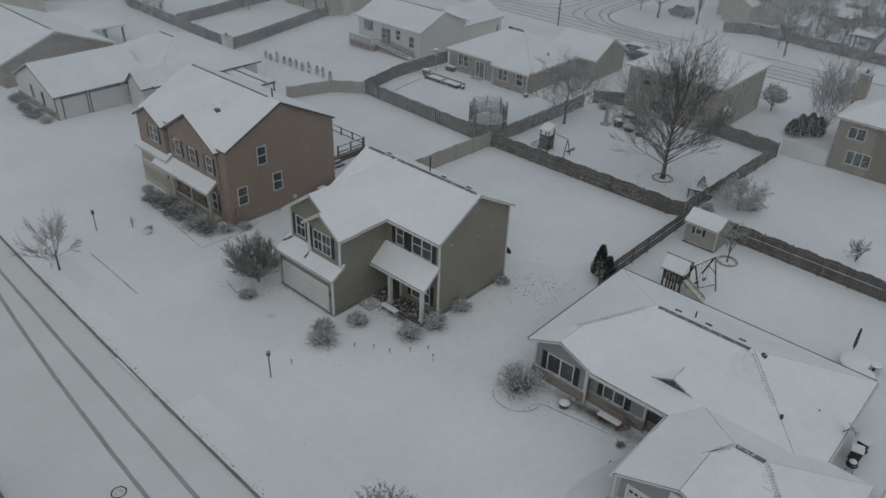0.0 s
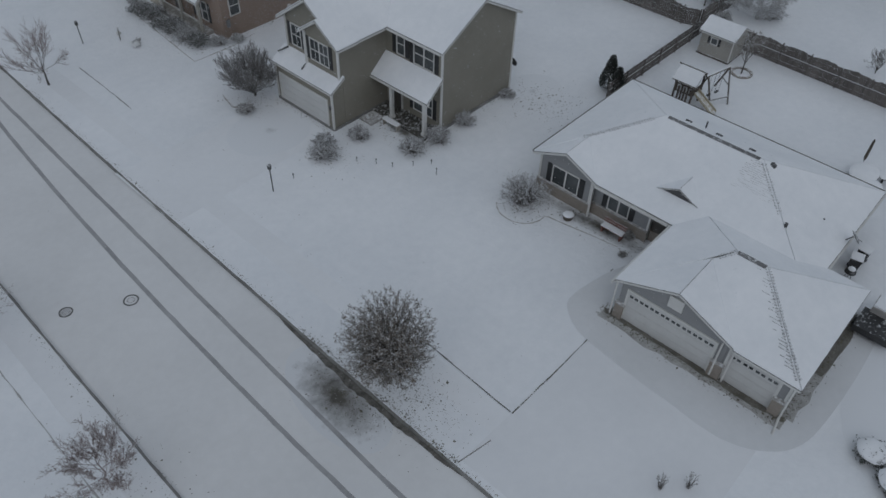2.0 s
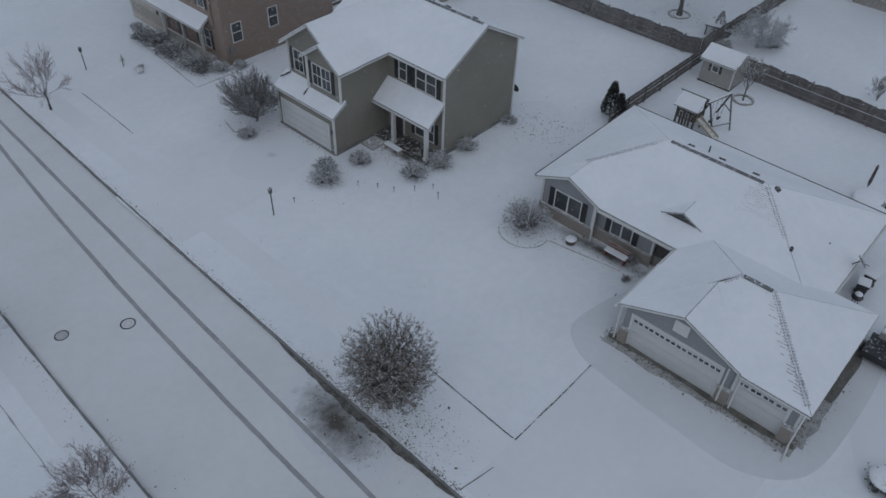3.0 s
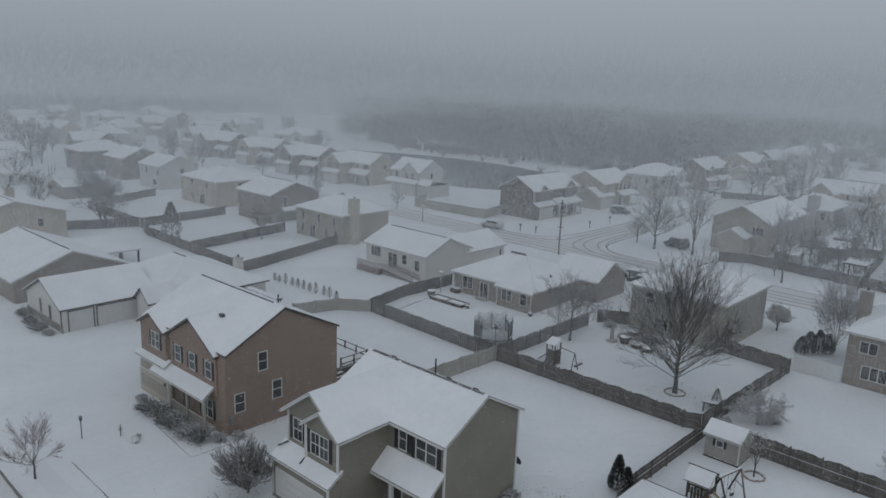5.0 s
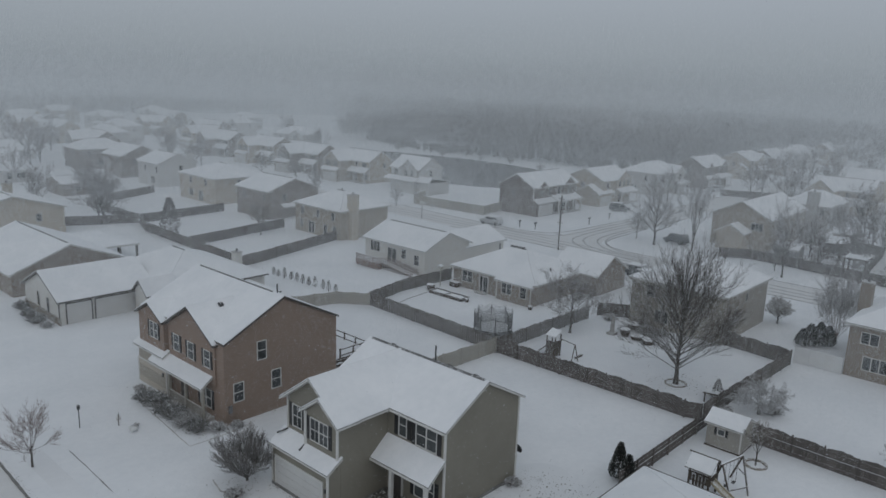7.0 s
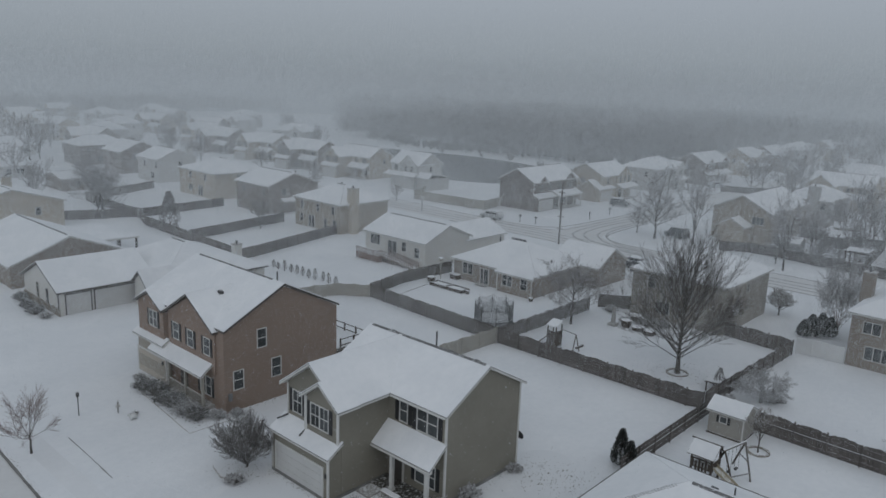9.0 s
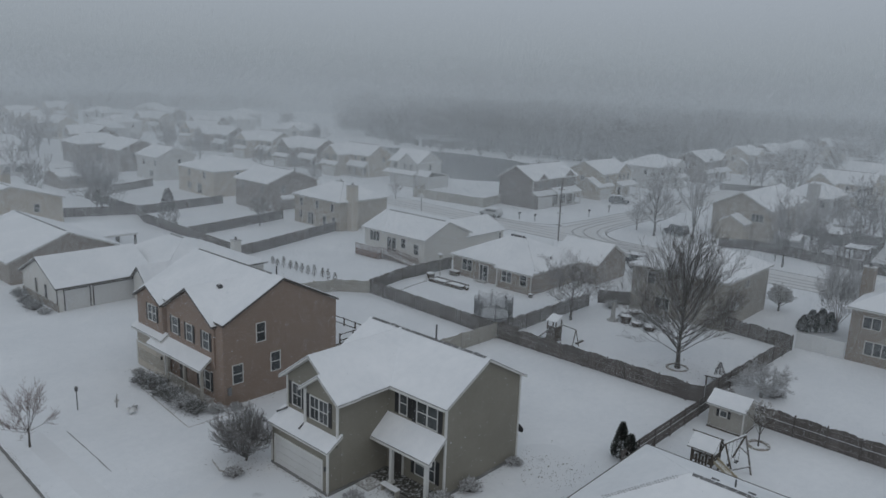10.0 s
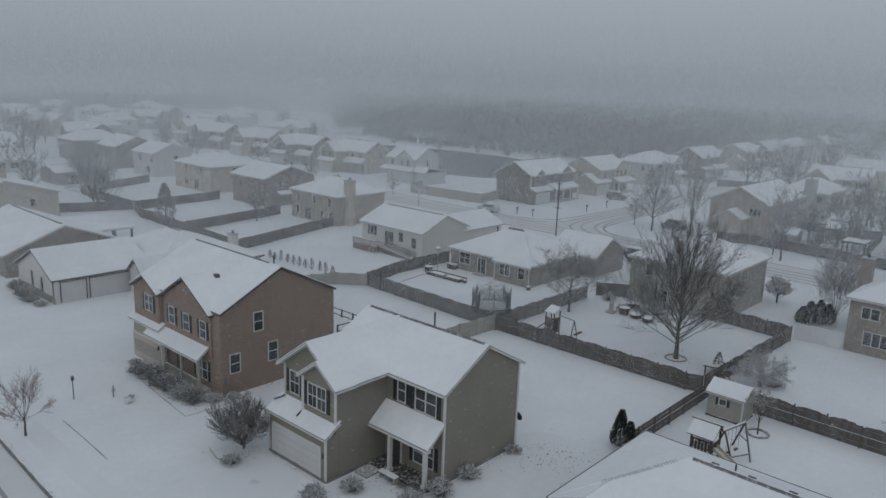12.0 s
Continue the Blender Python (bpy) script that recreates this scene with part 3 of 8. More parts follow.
ribbon("pavement_edge", [(23.12, 17.9), (23.2, 20.0), (23.4, 23.6)], 0.07, 0.02, WET_AND_SHADE, "dark bare joint along the pavement", "pavement edge", 0.025, 7)
ribbon("pavement_edge", [(23.1, 17.8), (26.0, 17.72), (29.5, 17.75)], 0.06, 0.02, WET_AND_SHADE, "dark bare joint along the drive", "pavement edge", 0.025, 8)
ribbon("pavement_edge", [(19.4, 17.95), (21.3, 17.6)], 0.06, 0.02, KERB, "dark bare joint along the drive", "pavement edge", 0.02, 9)
ribbon("pavement_edge", [(29.5, 17.75), (29.9, 18.6), (31.0, 19.3), (34.6, 19.6)], 0.05, 0.015, KERB, "curved edge of a snowed-over garden walk", "pavement edge", 0.02, 10)
ribbon("pavement_edge", [(24.4, 60.5), (24.35, 57.0), (24.2, 52.9)], 0.05, 0.01, KERB, "dark joint of a snowed-over drive", "pavement edge", 0.02, 11)
ribbon("pavement_edge", [(7.8, 46), (7.7, 37), (7.55, 28), (7.4, 22)], 0.05, 0.01, SOIL_SNOW, "faint joint along the far pavement", "pavement edge", 0.025, 12)


def manhole(x, y, r, label):
    bm = bmesh.new()
    n = 24
    for a, b, z in ((r, r * 0.86, -0.098), (r * 0.5, r * 0.45, -0.103)):
        ring = [[bm.verts.new((x + q * math.cos(2 * math.pi * k / n), y + q * math.sin(2 * math.pi * k / n), z)) for k in range(n)] for q in (a, b)]
        for k in range(n):
            bm.faces.new((ring[0][k], ring[0][(k + 1) % n], ring[1][(k + 1) % n], ring[1][k]))
    bmesh.ops.solidify(bm, geom=bm.faces[:], thickness=0.012)
    root = thing("manhole", (x, y, -0.115), label, "manhole", "manholes in the street")
    part("rim", bm, SLUSH, root, "bare iron rim")
    bm = bmesh.new()
    dome(bm, (x, y, -0.114), r * 0.85, r * 0.85, 0.012, 2, 20)
    part("lid", bm, ROAD_SNOW, root, "snow-covered iron lid")
    return root


manhole(14.6, 37.2, 0.4, "round iron manhole cover ringed with snow")
drain = manhole(11.8, 38.9, 0.36, "round street drain cover with bare slots")
bm = bmesh.new()
for k in range(-3, 4):
    box(bm, 11.78 + k * 0.09, 11.82 + k * 0.09, 38.9 - 0.3 + abs(k) * 0.04, 38.9 + 0.3 - abs(k) * 0.04, -0.11, -0.094)
part("slot", bm, SLUSH, drain, "dark drain slots")


# ---- the taupe two-storey house ----
def taupe_house():
    h = thing("house", (39.0, 41.0, 0), "taupe two-storey house with white garage door and snowy roof", "house", "houses along the street")
    w = bmesh.new()
    gable_wall(w, 37.5, 45.0, 35.64, 46.5, 0, 6.22, 8.24, "y")
    part("wall", w, TAUPE, h, "taupe lap siding")
    w = bmesh.new()
    gable_wall(w, 33.5, 40.6, 40.85, 46.4, 0, 6.22, 8.28, "x")
    part("wall", w, TAUPE, h, "taupe lap siding of the front wing")
    w = bmesh.new()
    gable_wall(w, 33.2, 34.6, 40.86, 44.0, 3.0, 6.16, 7.36, "x")
    part("wall", w, TAUPE, h, "small gabled bay in taupe siding")
    part("wall", boxes((32.44, 33.55, 40.88, 46.75, 0, 3.1)), TAUPE, h, "taupe garage front")
    roof(h, gable_planes(37.15, 45.35, 35.34, 46.8, 6.15, 8.4, "y"),
         [((41.25, 35.7, 8.38), (41.25, 46.5, 8.38))])
    roof(h, gable_planes(32.95, 41.2, 40.32, 46.7, 6.15, 8.43, "x"))
    roof(h, gable_planes(32.72, 34.6, 40.3, 44.25, 6.12, 7.52, "x"), down=0.14)
    roof(h, [[(32.22, 40.66, 3.02), (33.52, 40.66, 3.82), (33.52, 46.86, 3.82), (32.22, 46.86, 3.02)]], edge=TRIM)
    roof(h, [[(35.98, 35.55, 2.86), (37.52, 35.55, 4.12), (37.52, 40.86, 4.12), (35.98, 40.86, 2.86)]])
    garage_door(h, (32.44, 43.87, 0.05), "-x", 4.88, 2.13)
    window(h, (33.5, 45.35, 4.3), "-x", 0.92, 1.5, 1, 0.3, bars=1)
    window(h, (33.2, 42.65, 4.22), "-x", 1.75, 1.5, 2, 0.3, bars=1)
    window(h, (37.5, 39.38, 4.45), "-x", 0.66, 1.5, 1, 0.36)
    window(h, (37.5, 37.25, 4.35), "-x", 1.75, 1.52, 2, 0.34)
    window(h, (37.5, 37.3, 0.75), "-x", 1.7, 1.45, 2, 0.3)
    # dark foundation course that shows along the ground
    for bx in ((32.36, 32.44, 40.86, 46.78), (32.44, 37.4, 40.78, 40.86), (37.5, 45.02, 35.56, 35.64), (44.99, 45.06, 35.6, 46.5)):
        part("foundation", boxes((*bx, 0, 0.2)), KERB, h, "bare wet concrete foundation")
    # porch
    # Floor coloured dark to stand in for the shade under the porch roof.
    part("porch_floor", boxes((35.9, 37.5, 35.7, 40.84, 0.0, 0.14)), WET_AND_SHADE, h, "porch floor painted dark as shade")
    for y in (36.0, 39.1):
        bm = boxes((36.13, 36.37, y - 0.12, y + 0.12, 0.14, 2.86), (36.08, 36.42, y - 0.17, y + 0.17, 0.14, 0.34), (36.08, 36.42, y - 0.17, y + 0.17, 2.62, 2.86))
        part("porch_post", bm, TRIM, h, "square white porch post")
    part("porch_beam", boxes((36.14, 36.36, 35.66, 40.84, 2.62, 2.85)), TRIM, h, "white porch beam")
    door = part("front_door", boxes((37.42, 37.5, 39.35, 40.25, 0.14, 2.2)), DARK_TRIM, h, "dark panelled front door")
    part("door_casing", boxes((37.40, 37.5, 39.22, 39.34, 0.14, 2.3), (37.40, 37.5, 40.26, 40.38, 0.14, 2.3)), TRIM, h)
    for x, y, z1 in ((32.44, 40.88, 3.0), (32.44, 46.75, 3.0), (37.5, 35.64, 6.2), (33.2, 40.86, 6.1), (33.5, 46.4, 6.15), (33.2, 44.0, 6.05), (45.0, 35.64, 6.2)):
        corner_board(h, x, y, 0.1 if z1 < 4 or x > 36 else 3.5, z1)
    part("downspout", tubes(((33.14, 44.12, 3.6), (33.14, 44.12, 6.1), 0.05)), TRIM, h, "white downspout")
    part("downspout", tubes(((33.4, 46.3, 3.9), (32.7, 46.6, 3.7), 0.06)), IRON, h, "bent gutter end lying on the low roof")
    part("downspout", tubes(((33.1, 44.1, 3.62), (32.6, 44.0, 3.42), 0.06)), IRON, h, "bent gutter end lying on the low roof")
    part("gutter", boxes((37.04, 37.14, 35.5, 40.3, 6.05, 6.16)), TRIM, h, "white eaves gutter")
    part("gutter", boxes((35.9, 35.98, 35.6, 40.84, 2.74, 2.86)), TRIM, h, "white porch gutter")
    for y in (40.74, 46.9):
        part("wall_lamp", boxes((32.3, 32.44, y + (-0.02 if y > 44 else 0.22), y + (0.1 if y > 44 else 0.34), 1.7, 2.0)), IRON, h, "small dark wall lamp")
    for y in (45.2, 39.6, 37.2):
        part("roof_vent", boxes((42.0, 42.2, y - 0.2, y + 0.2, 7.8, 8.1)), BLACK, h, "low dark roof vent")
    vent_pipe(h, 42.4, 41.2, 8.0, 1.0, 0.06)
    bm = bmesh.new()
    tube(bm, (45.0, 36.1, 1.5), (45.5, 35.9, 1.9), 0.03, 0.03, 6, True)
    dome(bm, (0, 0, 0), 0.4, 0.34, 0.1, 4, 14)
    for v in bm.verts:
        if v.co.length < 2:
            v.co = Matrix.Rotation(radians(70), 3, "Y") @ v.co + Vector((45.55, 35.85, 2.0))
    part("satellite_dish", bm, IRON, h, "grey satellite dish on a wall arm")
    return h


taupe_house()


# ---- the brick two-storey house ----
def brick_house():
    h = thing("house", (40.0, 62.5, 0), "red-brown brick two-storey house with gables and snowy roof", "house", "houses along the street")
    w = bmesh.new()
    gable_wall(w, 34.6, 45.75, 56.24, 69.3, 0, 6.72, 9.46, "y")
    part("wall", w, BRICK, h, "red-brown brick")
    w = bmesh.new()
    gable_wall(w, 34.45, 38.0, 57.3, 64.5, 3.0, 6.6, 8.62, "x")
    part("wall", w, BRICK, h, "brick front gable")
    w = bmesh.new()
    gable_wall(w, 34.2, 38.0, 64.9, 69.3, 0.0, 6.55, 7.6, "x")
    part("wall", w, BRICK, h, "brick front gable over the garage")
    part("wall", boxes((34.05, 34.7, 64.6, 69.35, 0, 3.6)), TAN, h, "tan garage front")
    roof(h, gable_planes(34.5, 45.85, 55.98, 69.6, 6.83, 9.65, "y"), [((40.17, 57.6, 9.62), (40.17, 69.0, 9.62))], edge=DARK_TRIM)
    roof(h, gable_planes(34.1, 40.1, 57.0, 64.75, 6.55, 8.85, "x"), edge=DARK_TRIM)
    roof(h, gable_planes(33.9, 38.5, 64.75, 69.55, 6.5, 7.75, "x"), edge=DARK_TRIM)
    roof(h, [[(33.72, 64.4, 3.5), (34.45, 64.4, 3.98), (34.45, 69.75, 3.98), (33.72, 69.75, 3.5)]])
    roof(h, [[(33.4, 57.7, 2.9), (34.65, 57.7, 3.85), (34.65, 66.4, 3.85), (33.4, 66.4, 2.9)]])
    for y, z in ((66.6, 4.75), (63.2, 4.45), (60.9, 4.4), (58.4, 4.4)):
        window(h, (34.2 if y > 64.9 else 34.45, y, z), "-x", 1.3 if y > 65 else 0.85, 1.35, 2 if y > 65 else 1, 0.28, bars=0)
    window(h, (38.05, 56.24, 4.78), "-y", 0.8, 1.5)
    window(h, (39.4, 56.24, 1.95), "-y", 0.85, 1.55)
    window(h, (35.85, 56.24, 1.8), "-y", 0.85, 1.5)
    garage_door(h, (34.05, 66.9, 0.05), "-x", 4.88, 2.13, mat=TAN)
    part("porch_floor", boxes((33.5, 34.6, 57.8, 64.5, 0, 0.3)), CONCRETE, h, "raised porch floor")
    for y in (57.95, 60.6, 63.3):
        part("porch_post", boxes((33.6, 33.8, y - 0.1, y + 0.1, 0.3, 2.95)), FENCE_PALE, h, "weathered porch post")
    part("porch_beam", boxes((33.59, 33.81, 57.8, 66.2, 2.66, 2.92)), FENCE_PALE, h, "weathered porch beam")
    for y0, y1 in ((58.1, 60.45), (60.75, 63.2)):
        rail = part("porch_rail", boxes((33.65, 33.75, y0, y1, 1.15, 1.22), (33.65, 33.75, y0, y1, 0.42, 0.48)), FENCE_PALE, h, "weathered porch rail")
        n = int((y1 - y0) / 0.16)
        for k in range(n):
            y = y0 + 0.1 + k * 0.16
            part("baluster", boxes((33.68, 33.72, y - 0.02, y + 0.02, 0.48, 1.15)), FENCE_PALE, rail)
    window(h, (34.6, 59.0, 0.9), "-x", 1.6, 1.5, 2, 0.3)
    part("front_door", boxes((34.52, 34.6, 61.9, 62.9, 0.3, 2.4)), DARK_TRIM, h, "dark front door")
    part("wall_lamp", boxes((33.91, 34.05, 64.85, 65.0, 1.7, 2.0)), IRON, h, "small dark wall lamp")
    roof_vent(h, 36.9, 60.3, 8.58)
    vent_pipe(h, 41.0, 58.2, 9.2, 0.9, 0.06)
    part("wall_vent", boxes((40.9, 41.2, 56.14, 56.24, 0.5, 0.8)), TRIM, h, "pale dryer vent")
    part("meter_box", boxes((34.9, 35.2, 56.1, 56.24, 1.0, 1.6)), STEEL, h, "grey meter box")
    return h


brick_house()


# ---- the grey ranch house ----
def ranch_house():
    h = thing("house", (40.0, 17.5, 0), "grey one-storey ranch house with attached three-car garage under snow", "house", "houses along the street")
    E = 2.73
    part("wall", boxes((38.2, 48.0, 10.75, 27.2, 0, 2.68)), GREY_SIDING, h, "grey lap siding")
    w = bmesh.new()
    gable_wall(w, 37.5, 40.0, 23.45, 27.2, 0, 2.66, 3.5, "x")
    part("wall", w, GREY_SIDING, h, "grey gabled bedroom front")
    part("wall", boxes((31.85, 39.4, 8.45, 17.68, 0, 2.62)), GREY_SIDING, h, "grey garage walls")
    w = bmesh.new()
    gable_wall(w, 31.8, 36.0, 11.75, 17.68, 0, 2.7, 3.95, "x")
    part("wall", w, GREY_SIDING, h, "grey garage gable")
    # brick footing courses
    part("brick_footing", boxes((37.38, 37.5, 23.4, 27.25, 0, 0.8), (37.4, 40, 27.2, 27.3, 0, 0.8)), BRICK_BUFF, h, "buff brick footing")
    part("brick_sill", boxes((37.34, 37.5, 23.4, 27.3, 0.8, 0.86)), CONCRETE, h, "pale sill course")
    part("wall", boxes((37.85, 38.22, 19.55, 23.46, 0, 2.66)), GREY_SIDING, h, "grey siding beside the entry")
    part("brick_footing", boxes((37.74, 37.86, 19.5, 23.4, 0, 0.8)), BRICK_BUFF, h, "brown brick footing")
    part("brick_footing", boxes((38.08, 38.2, 17.7, 19.5, 0, 0.8)), BRICK_BUFF, h, "brown brick footing")
    part("brick_sill", boxes((37.7, 37.88, 19.46, 23.4, 0.8, 0.86)), CONCRETE, h, "pale sill course")
    for y0, y1 in ((17.25, 17.75), (11.55, 12.2), (8.4, 8.95)):
        part("brick_pier", boxes((31.62, 31.85, y0, y1, 0, 1.05)), BRICK_BUFF, h, "buff brick pier beside a garage door")
        part("brick_cap", boxes((31.58, 31.85, y0 - 0.04, y1 + 0.04, 1.05, 1.12)), CONCRETE, h)
    def clipped(planes, x, front):
        """A hipped roof whose front slope stops at the valley of a gable."""
        return [front if sum(abs(q[0] - x) < 0.01 for q in p) > 1 else p for p in planes]
    roof(h, clipped(hip_planes(37.1, 48.45, 10.3, 27.65, E, 5.12, 16.1, 22.3, "y"), 37.1,
                    [(37.1, 10.3, E), (42.77, 16.1, 5.12), (42.77, 22.3, 5.12), (39.5, 25.335, 3.742), (37.1, 23.05, E)]), [((42.77, 16.3, 5.12), (42.77, 22.1, 5.12))])
    roof(h, gable_planes(37.15, 41.4, 23.05, 27.62, E - 0.02, 3.72, "x"), down=0.15)
    roof(h, clipped(hip_planes(31.38, 39.85, 8.05, 17.98, E - 0.01, 4.55, 12.3, 13.9, "y"), 31.38,
                    [(31.38, 8.05, E - 0.01), (35.61, 12.3, 4.55), (35.61, 13.9, 4.55), (34.66, 14.68, 4.139), (31.38, 11.4, E - 0.01)]), [((35.61, 12.35, 4.55), (35.61, 13.85, 4.55))])
    roof(h, gable_planes(31.46, 35.4, 11.35, 18.02, E - 0.03, 4.12, "x"), down=0.13)
    # shingles that show through thin snow along the hips
    rnd = random.Random(31)
    def hip_caps(a, b, n, r):
        a, b = Vector(a), Vector(b)
        side = (b - a).cross(Vector((0, 0, 1))).normalized()
        for k in range(n):
            p = a.lerp(b, (k + 0.5) / n) + Vector((0, 0, 0.115))
            bm = bmesh.new()
            for q in (-1, 1):
                c = p + side * 0.09 * q - Vector((0, 0, 0.03))
                w = rnd.uniform(0.03, 0.06)
                box(bm, c.x - w, c.x + w, c.y - w, c.y + w, c.z - 0.06, c.z + 0.012)
            part("hip_cap", bm, SHINGLE_DUSTED, r, "dusted hip shingle")
    def shingle_rows(a, b, n, way, long, r):
        """Row edges that run from a hip across the slope and fade out under the snow."""
        a, b, way = Vector(a), Vector(b), Vector(way)
        for k in range(n):
            p = a.lerp(b, (k + 0.5) / n) + Vector((0, 0, 0.106))
            bm = bmesh.new()
            u = 0.1
            while u < long[0] + (long[1] - long[0]) * k / n:
                v = u + rnd.uniform(0.1, 0.3)
                if rnd.random() < 0.85 - 0.5 * u / long[1]:
                    c, d = p + way * u, p + way * v
                    box(bm, min(c.x, d.x) - 0.012, max(c.x, d.x) + 0.012, min(c.y, d.y) - 0.012, max(c.y, d.y) + 0.012, p.z - 0.05, p.z + 0.004)
                u = v + rnd.uniform(0.02, 0.12)
            if len(bm.verts):
                part("shingle_row", bm, SHINGLE_DUSTED, r, "shingle edges showing through snow")
            else:
                bm.free()
    top = [o for o in h.children if o.name.startswith("roof") and "snow" not in o.name and "edge" not in o.name]
    hip_caps((42.3, 22.75, 4.93), (39.3, 25.6, 3.66), 26, top[0])
    hip_caps((42.6, 16.0, 5.06), (40.35, 13.65, 4.1), 20, top[0])
    shingle_rows((42.6, 15.95, 5.06), (40.6, 13.9, 4.2), 17, (0, 1, 0), (0.8, 2.8), top[0])
    hip_caps((35.61, 12.3, 4.55), (31.7, 8.4, 2.9), 36, top[2])
    shingle_rows((35.4, 12.1, 4.46), (31.9, 8.6, 2.98), 24, (0, 1, 0), (0.5, 0.7), top[2])
    hip_caps((35.61, 13.9, 4.55), (34.9, 14.5, 4.25), 7, top[2])
    # eyebrow dormer over the entry
    w = bmesh.new()
    gable_wall(w, 38.62, 39.8, 17.45, 19.95, 3.2, 3.38, 3.98, "x")
    part("dormer_vent", w, IRON, h, "dark louvred roof gable")
    roof(h, gable_planes(38.56, 40.6, 17.25, 20.15, 3.34, 4.02, "x"), down=0.05, snow=0.05)
    window(h, (37.5, 25.3, 0.95), "-x", 1.85, 1.25, 2, 0.36, rail=False)
    window(h, (37.85, 21.65, 0.95), "-x", 1.35, 1.3, 2, 0.34, rail=False)
    corner_board(h, 37.85, 19.55, 0.05, 2.6)
    part("front_door", boxes((38.1, 38.2, 18.5, 19.5, 0.1, 2.15)), DARK_TRIM, h, "dark recessed front door")
    part("door_casing", boxes((38.08, 38.2, 19.52, 19.66, 0.1, 2.3)), TRIM, h)
    part("porch_post", boxes((37.4, 37.55, 23.3, 23.42, 0, 2.66)), TRIM, h, "white corner post and downspout")
    part("downspout", tubes(((37.2, 23.22, 0.1), (37.2, 23.22, 2.6), 0.05)), TRIM, h, "white downspout")
    garage_door(h, (31.8, 14.75, 0.05), "-x", 4.88, 2.13, lights=8)
    garage_door(h, (31.85, 10.25, 0.05), "-x", 2.5, 2.13, lights=4)
    part("gable_vent", boxes((31.72, 31.8, 14.35, 15.15, 2.75, 3.5)), TRIM, h, "white gable vent")
    for y in (17.9, 12.0, 11.35, 8.3):
        part("downspout", tubes(((31.6, y, 0.15), (31.6, y, 2.6), 0.05)), TRIM, h, "white downspout")
    part("downspout", tubes(((31.6, 8.3, 0.12), (30.6, 8.15, 0.06), 0.06)), TRIM, h, "white downspout foot lying on snow")
    for y0, y1 in ((11.3, 18.05),):
        part("gutter", boxes((31.25, 38.0, 18.03, 18.13, 2.58, 2.72)), TRIM, h, "white eaves gutter")
    part("gutter", boxes((36.98, 37.08, 18.2, 23.05, 2.58, 2.72)), TRIM, h, "white eaves gutter")
    part("gutter", boxes((39.9, 48.4, 10.2, 10.3, 2.58, 2.72)), TRIM, h, "white eaves gutter")
    part("gutter", boxes((48.44, 48.56, 10.4, 27.55, 2.66, 2.83)), DARK_TRIM, h, "dark eaves gutter behind the house")
    part("gutter", boxes((37.2, 48.4, 27.64, 27.74, 2.66, 2.8)), DARK_TRIM, h, "dark eaves gutter")
    for x, y in ((31.85, 8.45), (37.5, 27.2), (37.5, 23.45)):
        corner_board(h, x, y, 0.05, 2.6)
    for y in (17.1, 19.2, 21.2):
        part("roof_vent", boxes((43.55, 43.75, y - 0.2, y + 0.2, 4.7, 4.9)), BLACK, h, "low dark roof vent")
    vent_pipe(h, 44.0, 20.2, 4.6, 0.55, 0.05)
    vent_pipe(h, 39.9, 13.1, 3.8, 0.4, 0.09)
    roof_vent(h, 43.0, 15.6, 4.85)
    vent_pipe(h, 42.6, 11.9, 3.3, 0.25, 0.05)
    return h


ranch_house()


